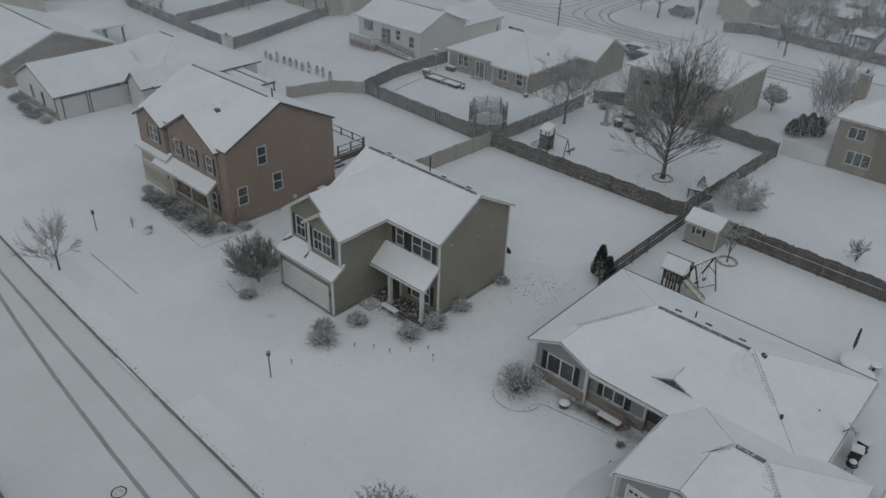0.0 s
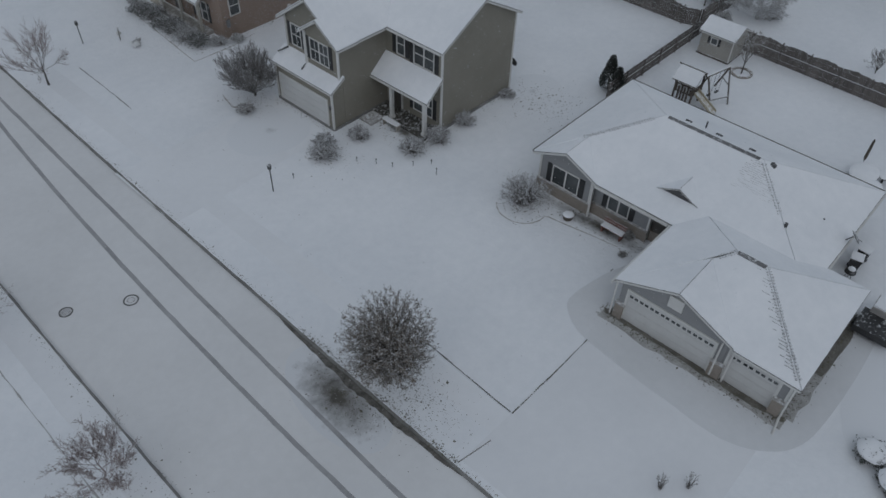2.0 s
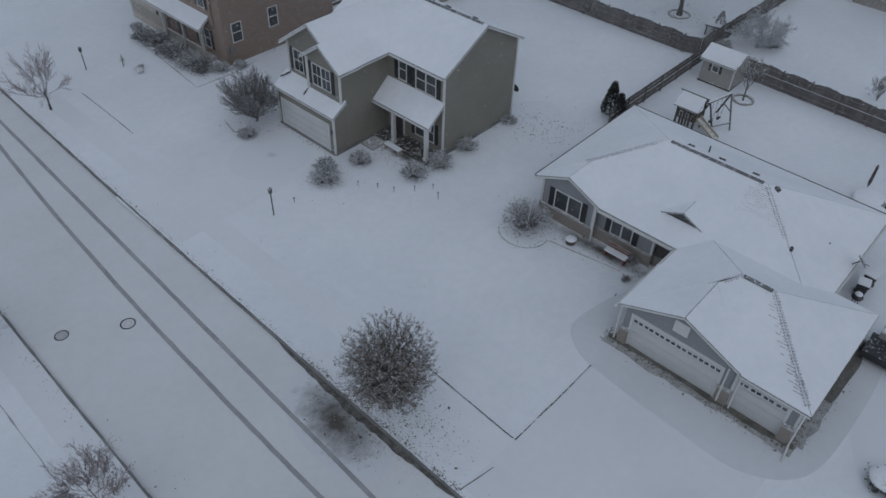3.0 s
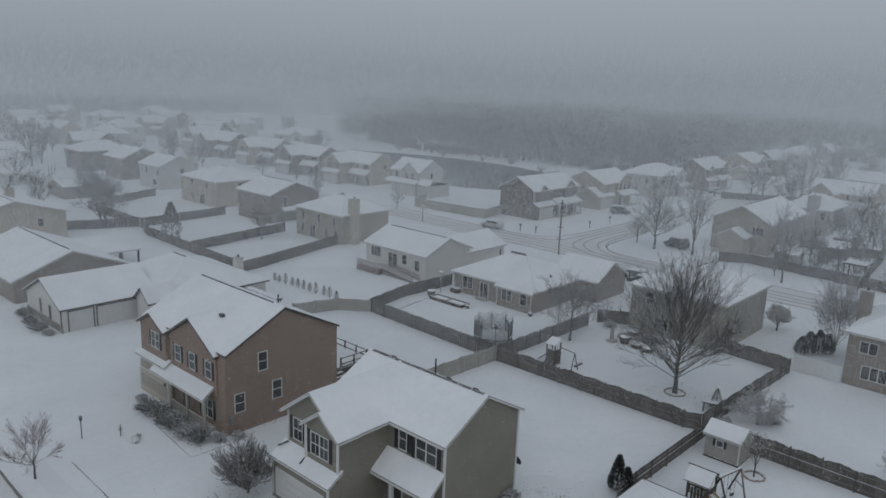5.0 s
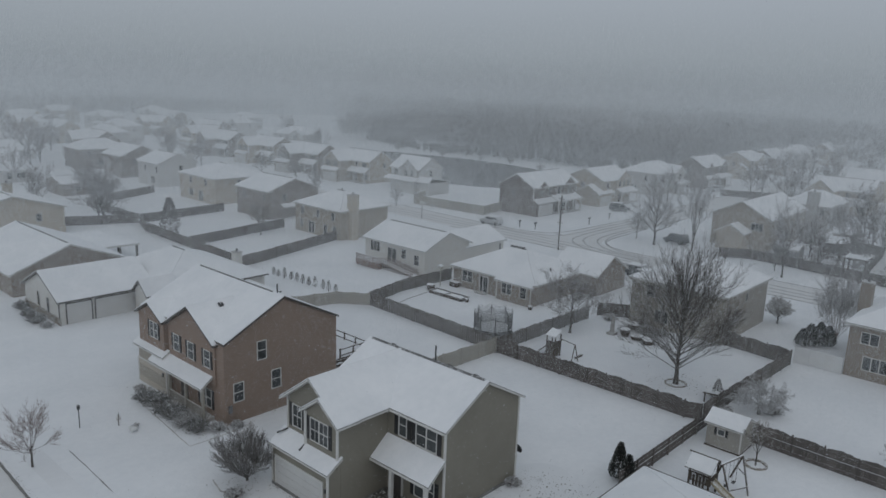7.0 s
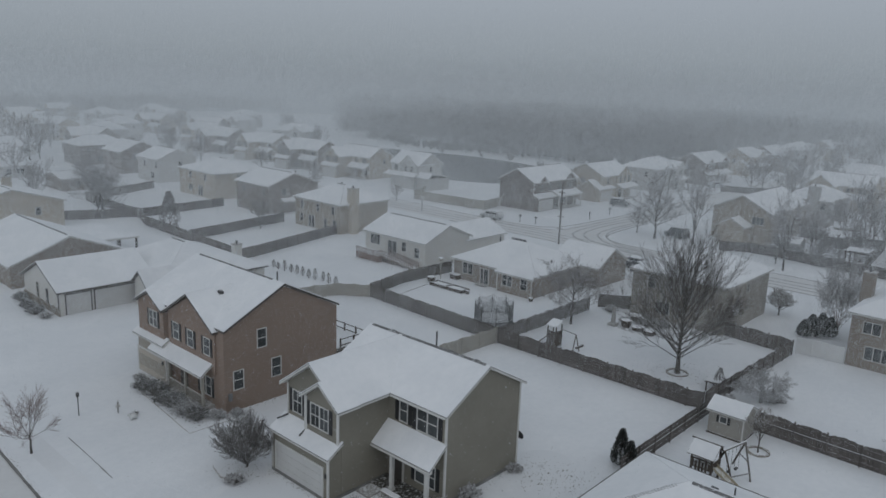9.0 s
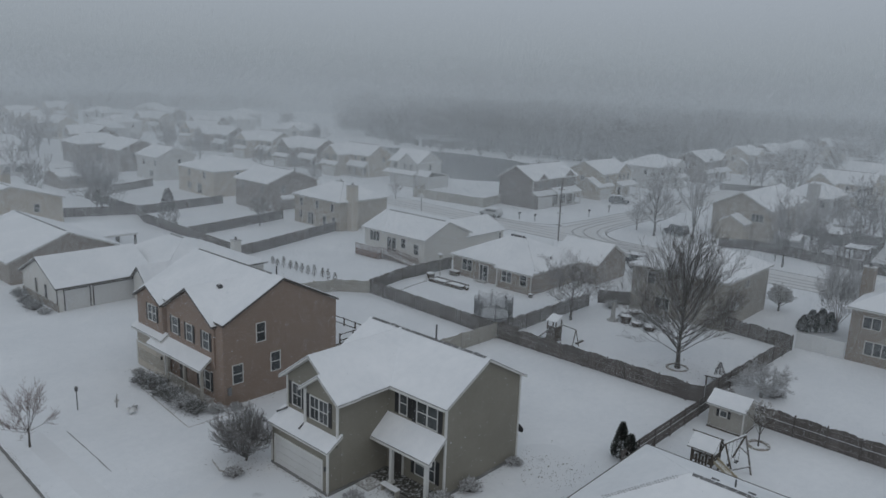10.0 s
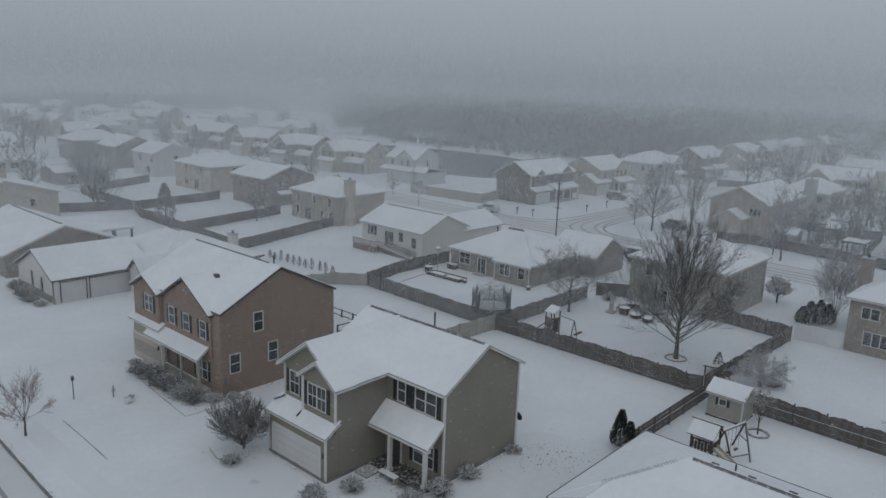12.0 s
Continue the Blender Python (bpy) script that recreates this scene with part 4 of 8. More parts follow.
def plain_house(name, box4, eave, rise, axis, wall, label, hip=None, at=None, group="houses of the neighbourhood", windows=(), door=None, chimney=None, extra=(), pent=(), ridge=True, edge=TRIM, rails=False):
    """A house further off: body, roof, windows, and wings. windows: rows of (side, along, sill, w, h, cols)."""
    x0, x1, y0, y1 = box4
    h = thing(name, ((x0 + x1) / 2, (y0 + y1) / 2, 0), label, "house", group)
    o = 0.4
    w = bmesh.new()
    slope = rise / ((x1 - x0) / 2 if axis == "y" else (y1 - y0) / 2)
    if hip is None:
        gable_wall(w, x0, x1, y0, y1, 0, eave, eave + rise - 0.02, axis)
        planes = gable_planes(x0 - o, x1 + o, y0 - o, y1 + o, eave - o * slope + 0.1, eave + rise + 0.1, axis)
        m = ((x0 + x1) / 2, (y0 + y1) / 2)
        rd = [((m[0], y0 + 0.5, eave + rise + 0.1), (m[0], y1 - 0.5, eave + rise + 0.1))] if axis == "y" else [((x0 + 0.5, m[1], eave + rise + 0.1), (x1 - 0.5, m[1], eave + rise + 0.1))]
    else:
        box(w, x0, x1, y0, y1, 0, eave)
        a, b = hip
        planes = hip_planes(x0 - o, x1 + o, y0 - o, y1 + o, eave - 0.08, eave + rise, a, b, axis)
        m = ((x0 + x1) / 2, (y0 + y1) / 2)
        rd = [((m[0], a, eave + rise), (m[0], b, eave + rise))] if axis == "y" else [((a, m[1], eave + rise), (b, m[1], eave + rise))]
    part("wall", w, wall, h, "house wall")
    roof(h, planes, rd if ridge else (), edge=edge)
    for bx, ev, rs, ax in extra:
        w = bmesh.new()
        gable_wall(w, *bx, 0, ev, ev + rs - 0.02, ax)
        part("wall", w, wall, h, "wall of a lower wing")
        sl = rs / ((bx[1] - bx[0]) / 2 if ax == "y" else (bx[3] - bx[2]) / 2)
        roof(h, gable_planes(bx[0] - 0.35, bx[1] + 0.35, bx[2] - 0.35, bx[3] + 0.35, ev - 0.35 * sl + 0.1, ev + rs + 0.1, ax), edge=edge)
    for pts in pent:
        roof(h, [pts])
    for side, along, sill, ww, hh, cols in windows:
        at3 = {"-x": (x0, along, sill), "+x": (x1, along, sill), "-y": (along, y0, sill), "+y": (along, y1, sill)}[side]
        window(h, at3, side, ww, hh, cols, rail=rails or cols == 1)
    if door:
        garage_door(h, *door)
    if chimney:
        cx, cy, cz, cw = chimney
        c = part("chimney", boxes((cx - cw, cx + cw, cy - cw, cy + cw, 0, cz)), wall, h, "boxed chimney")
        part("chimney_cap", boxes((cx - cw - 0.06, cx + cw + 0.06, cy - cw - 0.06, cy + cw + 0.06, cz, cz + 0.1)), CONCRETE, c)
        part("flue", tubes(((cx, cy, cz + 0.1), (cx, cy, cz + 0.5), 0.14)), IRON, c, "dark metal flue")
    return h


# street row beyond the brick house
n1 = plain_house("house", (44.0, 57.5, 84.5, 99.5), 2.8, 2.6, "y", WHITE_SIDING, "cream one-storey house with hipped snowy roof and garage wing", hip=(91.5, 94.5),
                 extra=[((34.6, 45.0, 88.6, 98.6), 2.7, 2.3, "x"), ((42.6, 46.0, 85.0, 88.0), 2.75, 1.3, "x")], chimney=(58.1, 91.6, 4.1, 0.5), group="houses along the street", edge=DARK_TRIM)
garage_door(n1, (36.6, 88.6, 0.05), "-y", 2.6, 2.2, casing=DARK_TRIM)
garage_door(n1, (40.8, 88.6, 0.05), "-y", 4.88, 2.2, casing=DARK_TRIM)
window(n1, (34.6, 94.5, 0.95), "-x", 0.5, 1.6, rail=False, frame_mat=FENCE_PALE)
part("shutter", boxes((34.52, 34.6, 91.6, 92.0, 0.85, 2.4)), SHUTTER, n1, "dark shutter")
part("wall_base", boxes((34.5, 34.62, 88.5, 98.7, 0, 0.85)), STONE, n1, "dark stone facing low on the wall")
part("downspout", boxes((34.48, 34.6, 88.62, 88.72, 0.85, 2.6)), DARK_TRIM, n1, "dark downspout")
n2 = plain_house("house", (34.4, 48.2, 102.4, 120.5), 2.8, 2.7, "y", BRICK_BUFF, "brown brick one-storey house with broad snowy gable", group="houses along the street", hip=None,
                 windows=[("-x", 108, 0.9, 1.5, 1.3, 2)])
bm = bmesh.new()
slab(bm, [(47.6, 109.6, 2.75), (53.9, 110.2, 2.55), (53.0, 122.0, 2.55), (47.6, 122.0, 2.75)], 0.18)
pat = thing("patio_roof", (51.0, 116.0, 0), "flat snow-covered patio roof on dark posts", "patio roof")
part("cover", bm, TRIM, pat)
bm = bmesh.new()
slab(bm, [(47.65, 109.65, 2.86), (53.85, 110.25, 2.66), (52.95, 121.95, 2.66), (47.65, 121.95, 2.86)], 0.1)
part("roof_snow", bm, ROOF_SNOW, pat)
for x, y in ((53.6, 110.6), (51.0, 110.2), (53.0, 121.5), (53.3, 116.0)):
    part("post", boxes((x - 0.12, x + 0.12, y - 0.12, y + 0.12, 0, 2.45)), DARK_TRIM, pat)

plain_house("house", (37.2, 52.3, 132.7, 146.0), 4.9, 2.2, "y", TAN, "tan two-storey house behind snowy gardens", windows=[("-y", 48.4, 2.9, 0.8, 1.2, 1), ("-y", 42, 2.9, 0.8, 1.2, 1), ("+x", 134.2, 2.9, 0.8, 1.2, 1), ("+x", 137.5, 0.9, 0.9, 1.3, 1)], chimney=(46.5, 140.0, 8.2, 0.6))

# row behind the long fence
w1 = plain_house("house", (79.0, 88.4, 77.4, 89.8), 3.75, 1.9, "y", WHITE_SIDING, "cream raised one-storey house with rear deck", windows=[("-x", 87.6, 2.0, 2.0, 1.4, 3), ("-x", 84.0, 0.9, 1.8, 2.1, 2), ("-x", 81.6, 1.9, 0.9, 1.3, 1), ("-x", 79.0, 1.4, 0.9, 1.4, 1)],
                 extra=[((88.0, 97.0, 77.6, 85.0), 3.0, 1.7, "x")])
r1 = plain_house("house", (79.4, 92.0, 58.9, 72.3), 2.8, 2.4, "y", BRICK_BUFF, "brown brick one-storey house with hipped snowy roof", hip=(65.0, 67.6),
                 windows=[("-x", 69.85, 0.95, 1.7, 1.45, 2)], rails=True,
                 extra=[((89.4, 96.8, 56.1, 63.0), 2.8, 2.0, "y")])
patio = part("patio_door", boxes((79.33, 79.45, 66.2, 66.32, 0.1, 2.25), (79.33, 79.45, 67.6, 67.72, 0.1, 2.25), (79.33, 79.45, 66.2, 67.72, 2.15, 2.27), (79.33, 79.45, 67.05, 67.13, 0.1, 2.2)), TRIM, r1, "white patio door frame")
for y in (66.32, 67.13):
    part("pane", boxes((79.36, 79.42, y, y + 0.5 + 0.22 * (y < 67), 0.12, 2.15)), GLASS, patio, "dark glass")
part("door_step", boxes((78.5, 79.4, 66.2, 67.8, 0, 0.18)), CONCRETE, r1, "concrete door step")
window(r1, (78.7, 62.7, 0.95), "-x", 1.5, 1.45, 2)
window(r1, (78.7, 60.1, 0.95), "-x", 0.95, 1.45, 1)
for k in range(4):
    part("roof_vent", boxes((85.55, 85.85, 65.3 + k * 0.62, 65.65 + k * 0.62, 5.15, 5.48)), IRON, r1, "low dark roof vent")
for x, y, z, h in ((82.5, 62.5, 3.75, 0.3), (84.6, 60.2, 3.55, 0.3), (86.6, 70.2, 4.35, 0.75)):
    vent_pipe(r1, x, y, z, h, 0.1)
part("downspout", boxes((78.6, 78.72, 64.22, 64.34, 0, 2.45)), TRIM, r1, "white downspout")
part("downspout", boxes((78.62, 78.72, 58.86, 58.96, 0, 2.45)), TRIM, r1, "white downspout")
part("wall", boxes((78.7, 79.45, 58.88, 64.3, 0, 2.58)), BRICK_BUFF, r1, "shallow brick bay")
roof(r1, [[(78.35, 58.35, 2.54), (78.35, 64.6, 2.54), (79.7, 64.6, 3.03), (79.7, 59.6, 3.03)][::-1]])
m1 = plain_house("house", (83.6, 96.0, 36.8, 48.0), 5.55, 2.3, "x", GREIGE, "grey-tan two-storey house half hidden by a bare tree", windows=[("-x", 45.6, 3.6, 0.9, 1.3, 1), ("-x", 41.5, 3.6, 0.9, 1.3, 1), ("-y", 89.5, 3.9, 0.6, 0.9, 1), ("-x", 44, 0.8, 1.6, 1.4, 2)],
                 hip=(88.5, 91.0), pent=([(85.0, 36.3, 2.3), (86.6, 36.3, 2.3), (86.6, 36.85, 2.75), (85.0, 36.85, 2.75)],))
rh = plain_house("house", (84.8, 97.0, 10.0, 24.9), 5.5, 2.5, "y", BRICK_BUFF, "brown two-storey house with snowy roof and chimney", windows=[("-x", 23.0, 3.6, 1.5, 1.1, 2), ("-x", 22.2, 1.0, 2.2, 1.3, 3), ("-x", 17.0, 3.6, 1.5, 1.1, 2)], hip=(14.5, 20.5), chimney=(91.0, 25.2, 8.3, 0.55))
c1 = plain_house("house", (84.8, 95.6, 102.7, 115.0), 5.0, 2.3, "y", TAN, "tan two-storey house with hipped roof and tall chimney", hip=(108.0, 110.0), chimney=(87.2, 102.25, 7.6, 0.7),
                 windows=[("-x", 113.0, 3.1, 0.8, 1.3, 1), ("-x", 108.6, 3.1, 0.8, 1.3, 1), ("-x", 104.6, 3.1, 0.8, 1.3, 1), ("-x", 113.2, 0.9, 0.8, 1.3, 1), ("-x", 110.4, 0.2, 1.6, 2.0, 2), ("-x", 106.6, 0.2, 0.9, 1.9, 1), ("-x", 104.2, 0.9, 0.8, 1.3, 1)])
for x, y, z in ((88.0, 106.0, 5.9), (89.5, 112.6, 6.0), (90.4, 109.0, 7.2)):
    vent_pipe(c1, x, y, z, 0.5, 0.1)
d1 = plain_house("house", (86.0, 97.5, 124.9, 135.6), 5.3, 2.0, "y", UMBER, "dark brown two-storey house with snowy gable roof", windows=[("-x", 133.0, 3.3, 0.9, 1.3, 1), ("-x", 126.5, 3.3, 0.9, 1.3, 1), ("-y", 89.5, 3.3, 0.9, 1.3, 1), ("-x", 130.0, 0.8, 1.6, 1.4, 2)],
                 pent=([(88.0, 122.9, 2.4), (91.0, 122.9, 2.4), (91.0, 124.05, 2.9), (88.0, 124.05, 2.9)],))
e1 = plain_house("house", (86.4, 99.0, 144.3, 158.6), 5.4, 2.2, "y", TAN, "tan two-storey house with hipped snowy roof", hip=(150.0, 153.0), windows=[("-x", 154, 3.6, 0.9, 1.3, 1), ("-x", 148, 3.6, 0.9, 1.3, 1), ("-x", 150, 0.3, 1.6, 2.0, 2), ("-x", 154, 0.9, 1.4, 1.3, 2), ("-y", 92, 3.6, 0.9, 1.3, 1)])
f1 = plain_house("house", (88.4, 98.0, 172.2, 182.2), 5.4, 2.1, "y", PALE, "pale grey two-storey house with snowy roof", windows=[("-x", 173, 3.4, 0.9, 1.3, 1), ("-x", 178.5, 3.4, 0.9, 1.3, 1), ("-x", 175, 0.9, 1.6, 1.4, 2), ("-y", 94, 3.4, 0.9, 1.3, 1)], chimney=(98.2, 175.5, 7.4, 0.6))
sb = plain_house("house", (86.8, 100.0, 211.2, 222.0), 5.4, 2.2, "x", UMBER, "brown two-storey house with long hipped snowy roof", hip=(90.6, 96.0), windows=[("-y", 89, 3.4, 0.9, 1.3, 1), ("-y", 96, 3.4, 1.5, 1.3, 2), ("-y", 92, 0.9, 1.6, 1.4, 2), ("-x", 216, 3.4, 0.9, 1.3, 1), ("-x", 219, 0.9, 1.5, 1.3, 2)])
sc = plain_house("house", (88.6, 99.2, 191.4, 201.6), 5.4, 2.3, "y", UMBER, "brown two-storey house with snowy gable roof", windows=[("-x", 194, 3.4, 0.9, 1.3, 1), ("-x", 199, 3.4, 0.9, 1.3, 1), ("-y", 92, 3.4, 0.9, 1.3, 1), ("-y", 96, 0.9, 1.4, 1.3, 2)])
plain_house("garage", (66.8, 73.4, 171.5, 180.5), 2.6, 1.0, "x", UMBER, "low brown outbuilding under a flat snowy roof", windows=[("-y", 70, 0.9, 1.2, 1.0, 1)], group="")

nn = plain_house("house", (136.5, 155.0, 50.9, 61.0), 5.55, 2.55, "x", TAN, "tan two-storey house with a rear gable", windows=[("-x", 53.0, 3.4, 2.0, 1.3, 3), ("-x", 58.5, 0.8, 1.0, 1.0, 1)], extra=[((133.2, 137.0, 54.0, 58.6), 3.1, 1.3, "x")])
pp = plain_house("house", (164.4, 178.5, 49.4, 58.2), 5.2, 2.3, "y", PALE, "pale two-storey house with hipped roof and chimney", hip=(53.0, 54.8), chimney=(164.1, 52.4, 7.8, 0.95), windows=[("-x", 50.6, 3.3, 0.9, 1.3, 1), ("-x", 56.5, 3.3, 0.9, 1.3, 1), ("-y", 173, 3.3, 0.9, 1.3, 1)])


# ---- houses across the second street, and those far off ----
def porch(h, x0, x1, y0, y1, z, posts, wall_side="+x", door=None):
    """Posts and a beam under a pent roof; posts: places along y at the outer edge x0."""
    for y in posts:
        part("porch_post", boxes((x0 + 0.1, x0 + 0.3, y - 0.1, y + 0.1, 0, z - 0.15)), TRIM, h, "white porch post")
    part("porch_beam", boxes((x0 + 0.1, x0 + 0.28, y0 + 0.1, y1 - 0.1, z - 0.32, z - 0.1)), TRIM, h, "white porch beam")
    part("porch_floor", boxes((x0, x1 - 0.02, y0, y1, 0, 0.14)), CONCRETE, h, "porch floor")
    if door is not None:
        part("front_door", boxes((x1 - 0.07, x1 - 0.003, door - 0.5, door + 0.5, 0.14, 2.2)), DARK_TRIM, h, "dark front door")


def wing_house(wall, label):
    """Two storeys, a gabled front wing over the garage and a porch beside it; it faces -x."""
    h = plain_house("house", (-1.5, 6.3, -6.5, 6.3), 5.55, 2.35, "y", wall, label,
                    windows=[("-x", -4.6, 3.7, 1.6, 1.35, 2), ("-x", -1.6, 3.7, 0.7, 1.35, 1), ("-y", 3.6, 3.7, 0.8, 1.2, 1), ("-x", -4.9, 0.8, 1.6, 1.45, 2)],
                    extra=[((-5.6, 1.5, 0.4, 6.2), 5.5, 2.2, "x")],
                    pent=([(-6.85, 0.15, 2.85), (-5.6, 0.15, 3.6), (-5.6, 6.6, 3.6), (-6.85, 6.6, 2.85)], [(-3.3, -6.6, 2.75), (-1.5, -6.6, 3.9), (-1.5, 0.4, 3.9), (-3.3, 0.4, 2.75)]))
    part("wall", boxes((-6.5, -5.58, 0.36, 6.36, 0, 2.95)), wall, h, "garage front wall")
    garage_door(h, (-6.5, 3.35, 0.05), "-x", 4.8, 2.13)
    window(h, (-5.6, 1.95, 3.95), "-x", 1.1, 1.35, 2, 0.28)
    window(h, (-5.6, 4.65, 3.95), "-x", 1.1, 1.35, 2, 0.28)
    porch(h, -3.2, -1.5, -6.4, 0.3, 2.8, (-6.2, -2.8), door=-1.2)
    for x, y, z in ((-1.5, -6.5, 5.5), (-5.6, 0.4, 5.4), (-5.6, 6.2, 5.4), (-6.5, 0.36, 2.9)):
        corner_board(h, x, y, 0.1 if z < 4 or x > -2 else 3.6, z)
    for y in (-3.0, 2.0, 3.4):
        part("roof_vent", boxes((2.7, 3.0, y - 0.2, y + 0.2, 7.3, 7.85)), IRON, h, "low dark roof vent")
    return h


def gabled_front_house(wall, label):
    """Two storeys with a peaked dormer, a garage under a pent roof at one end and a porch at the other; it faces -x."""
    h = plain_house("house", (-4.4, 4.4, -8.0, 8.0), 5.95, 2.4, "y", wall, label,
                    windows=[("-x", 5.2, 3.9, 1.2, 1.4, 2), ("-x", 2.2, 3.9, 0.9, 1.4, 1), ("-x", -1.2, 3.9, 0.9, 1.4, 1), ("-x", -4.6, 3.9, 1.5, 1.4, 2), ("+y", 0.8, 3.9, 0.8, 1.2, 1), ("-x", -3.4, 0.7, 1.6, 1.5, 2)],
                    pent=([(-5.9, 1.5, 2.75), (-4.4, 1.5, 3.45), (-4.4, 8.2, 3.45), (-5.9, 8.2, 2.75)], [(-6.6, -7.4, 2.75), (-4.4, -7.4, 3.75), (-4.4, 1.6, 3.75), (-6.6, 1.6, 2.75)]))
    part("wall", boxes((-5.5, -4.38, 1.8, 7.96, 0, 2.8)), wall, h, "garage front wall")
    garage_door(h, (-5.5, 4.9, 0.05), "-x", 4.8, 2.13)
    w = bmesh.new()
    gable_wall(w, -4.75, -1.0, 3.7, 6.7, 5.3, 5.95, 7.0, "x")
    part("wall", w, wall, h, "small front gable")
    roof(h, gable_planes(-5.05, -0.8, 3.3, 7.1, 5.75, 7.15, "x"))
    w = bmesh.new()
    gable_wall(w, -4.75, -1.0, -6.6, -2.6, 3.6, 5.95, 7.3, "x")
    part("wall", w, wall, h, "small front gable")
    roof(h, gable_planes(-5.05, -0.8, -7.0, -2.2, 5.75, 7.45, "x"))
    window(h, (-4.75, -4.6, 4.0), "-x", 1.4, 1.4, 2)
    porch(h, -6.5, -4.4, -7.3, 1.5, 2.8, (-7.1, -4.3, -1.4, 1.3), door=-0.4)
    corner_board(h, -4.4, 8.0, 3.5, 5.9)
    corner_board(h, -4.4, -8.0, 0.1, 5.9)
    return h


def side_garage_house(wall, label):
    """Two storeys with a front gable of three windows, a low gabled garage wing and a porch; it faces -x."""
    h = plain_house("house", (-5.0, 5.0, -6.4, 6.4), 5.6, 2.4, "y", wall, label,
                    windows=[("+y", 0.4, 3.7, 1.0, 1.1, 2), ("-x", 4.4, 3.7, 0.9, 1.3, 1), ("-x", -3.2, 0.7, 1.6, 1.5, 2)],
                    extra=[((-5.6, 0.5, 2.6, 8.9), 2.9, 1.7, "y"), ((-5.4, 1.0, -5.6, 0.8), 5.6, 1.9, "x")],
                    pent=([(-7.2, -6.6, 2.7), (-5.4, -6.6, 3.5), (-5.4, 1.2, 3.5), (-7.2, 1.2, 2.7)],))
    for y in (-4.3, -2.4, -0.5):
        window(h, (-5.4, y, 3.8), "-x", 0.95, 1.4, 1)
    garage_door(h, (-5.6, 5.75, 0.05), "-x", 4.6, 2.1)
    porch(h, -7.1, -5.4, -6.5, 1.1, 2.75, (-6.3, -2.7, 0.9), door=-0.6)
    for k in range(4):
        part("roof_vent", boxes((0.9, 1.2, -4.0 + k * 2.4, -3.7 + k * 2.4, 7.4, 7.85)), IRON, h, "low dark roof vent")
    return h


def hipped_house(wall, label):
    """Two storeys under a hipped roof, with a small front gable and a porch; it faces -x."""
    h = plain_house("house", (-5.2, 5.2, -7.2, 7.2), 5.6, 2.5, "y", wall, label, hip=(-2.6, 2.4),
                    windows=[("-x", 4.2, 3.6, 1.4, 1.3, 2), ("+y", -2.0, 3.6, 0.8, 1.2, 1), ("+y", 2.4, 3.6, 0.8, 1.2, 1), ("+y", 1.0, 0.9, 1.4, 1.3, 2), ("-y", 1.0, 3.6, 0.8, 1.2, 1)],
                    extra=[((-6.2, 0.0, -6.0, -0.6), 5.4, 1.7, "x")],
                    pent=([(-7.9, -6.4, 2.7), (-6.2, -6.4, 3.4), (-6.2, -0.2, 3.4), (-7.9, -0.2, 2.7)],))
    window(h, (-6.2, -3.3, 3.7), "-x", 1.5, 1.35, 2)
    garage_door(h, (-5.2, 3.6, 0.05), "-x", 4.8, 2.13)
    porch(h, -7.8, -6.2, -6.3, -0.3, 2.75, (-6.1, -3.3, -0.5), door=-1.6)
    return h


def low_house(wall, label):
    """One storey with a gabled garage wing; it faces -x."""
    h = plain_house("house", (-5.75, 5.75, -6.0, 6.0), 2.8, 2.3, "y", wall, label,
                    windows=[("-x", -3.8, 0.9, 1.5, 1.3, 2), ("-x", -1.6, 0.9, 0.9, 1.3, 1), ("-y", -2.5, 0.9, 0.9, 1.3, 1), ("-y", 2.5, 0.9, 0.9, 1.3, 1), ("+y", 0, 0.9, 0.9, 1.3, 1)],
                    extra=[((-8.9, -3.7, 0.2, 5.8), 2.75, 1.5, "x")])
    garage_door(h, (-8.9, 3.0, 0.05), "-x", 4.6, 2.1)
    return h


# the corner house with its lower side wing
ca = plain_house("house", (133.2, 141.2, 131.7, 141.4), 5.6, 2.5, "y", PALE, "pale two-storey house with a front gable and low side wing", ridge=False,
                 windows=[("-x", 139.6, 3.8, 1.1, 1.35, 2), ("-y", 137.2, 3.8, 0.8, 1.2, 1)], extra=[((132.6, 138.0, 131.9, 137.6), 5.6, 2.1, "x")],
                 pent=([(130.9, 131.3, 2.85), (132.6, 131.3, 3.6), (132.6, 141.8, 3.6), (130.9, 141.8, 2.85)], [(132.0, 127.4, 2.8), (133.4, 127.4, 4.0), (133.4, 131.75, 4.0), (132.0, 131.75, 2.8)],
                       [(133.4, 127.4, 4.0), (139.8, 127.4, 2.9), (139.8, 131.75, 2.9), (133.4, 131.75, 4.0)]))
part("wall", boxes((131.4, 133.3, 131.72, 138.3, 0, 2.9)), PALE, ca, "garage front wall")
part("wall", boxes((132.4, 139.4, 127.7, 131.69, 0, 2.8)), PALE, ca, "low side wing")
garage_door(ca, (131.4, 135.0, 0.05), "-x", 4.9, 2.13)
for y in (133.6, 135.6):
    window(ca, (132.6, y, 3.85), "-x", 0.9, 1.4, 2)
for x, y, z0, z1 in ((133.2, 131.7, 3.4, 5.5), (131.4, 131.72, 0.1, 2.8), (132.4, 127.7, 0.1, 2.7)):
    corner_board(ca, x, y, z0, z1)

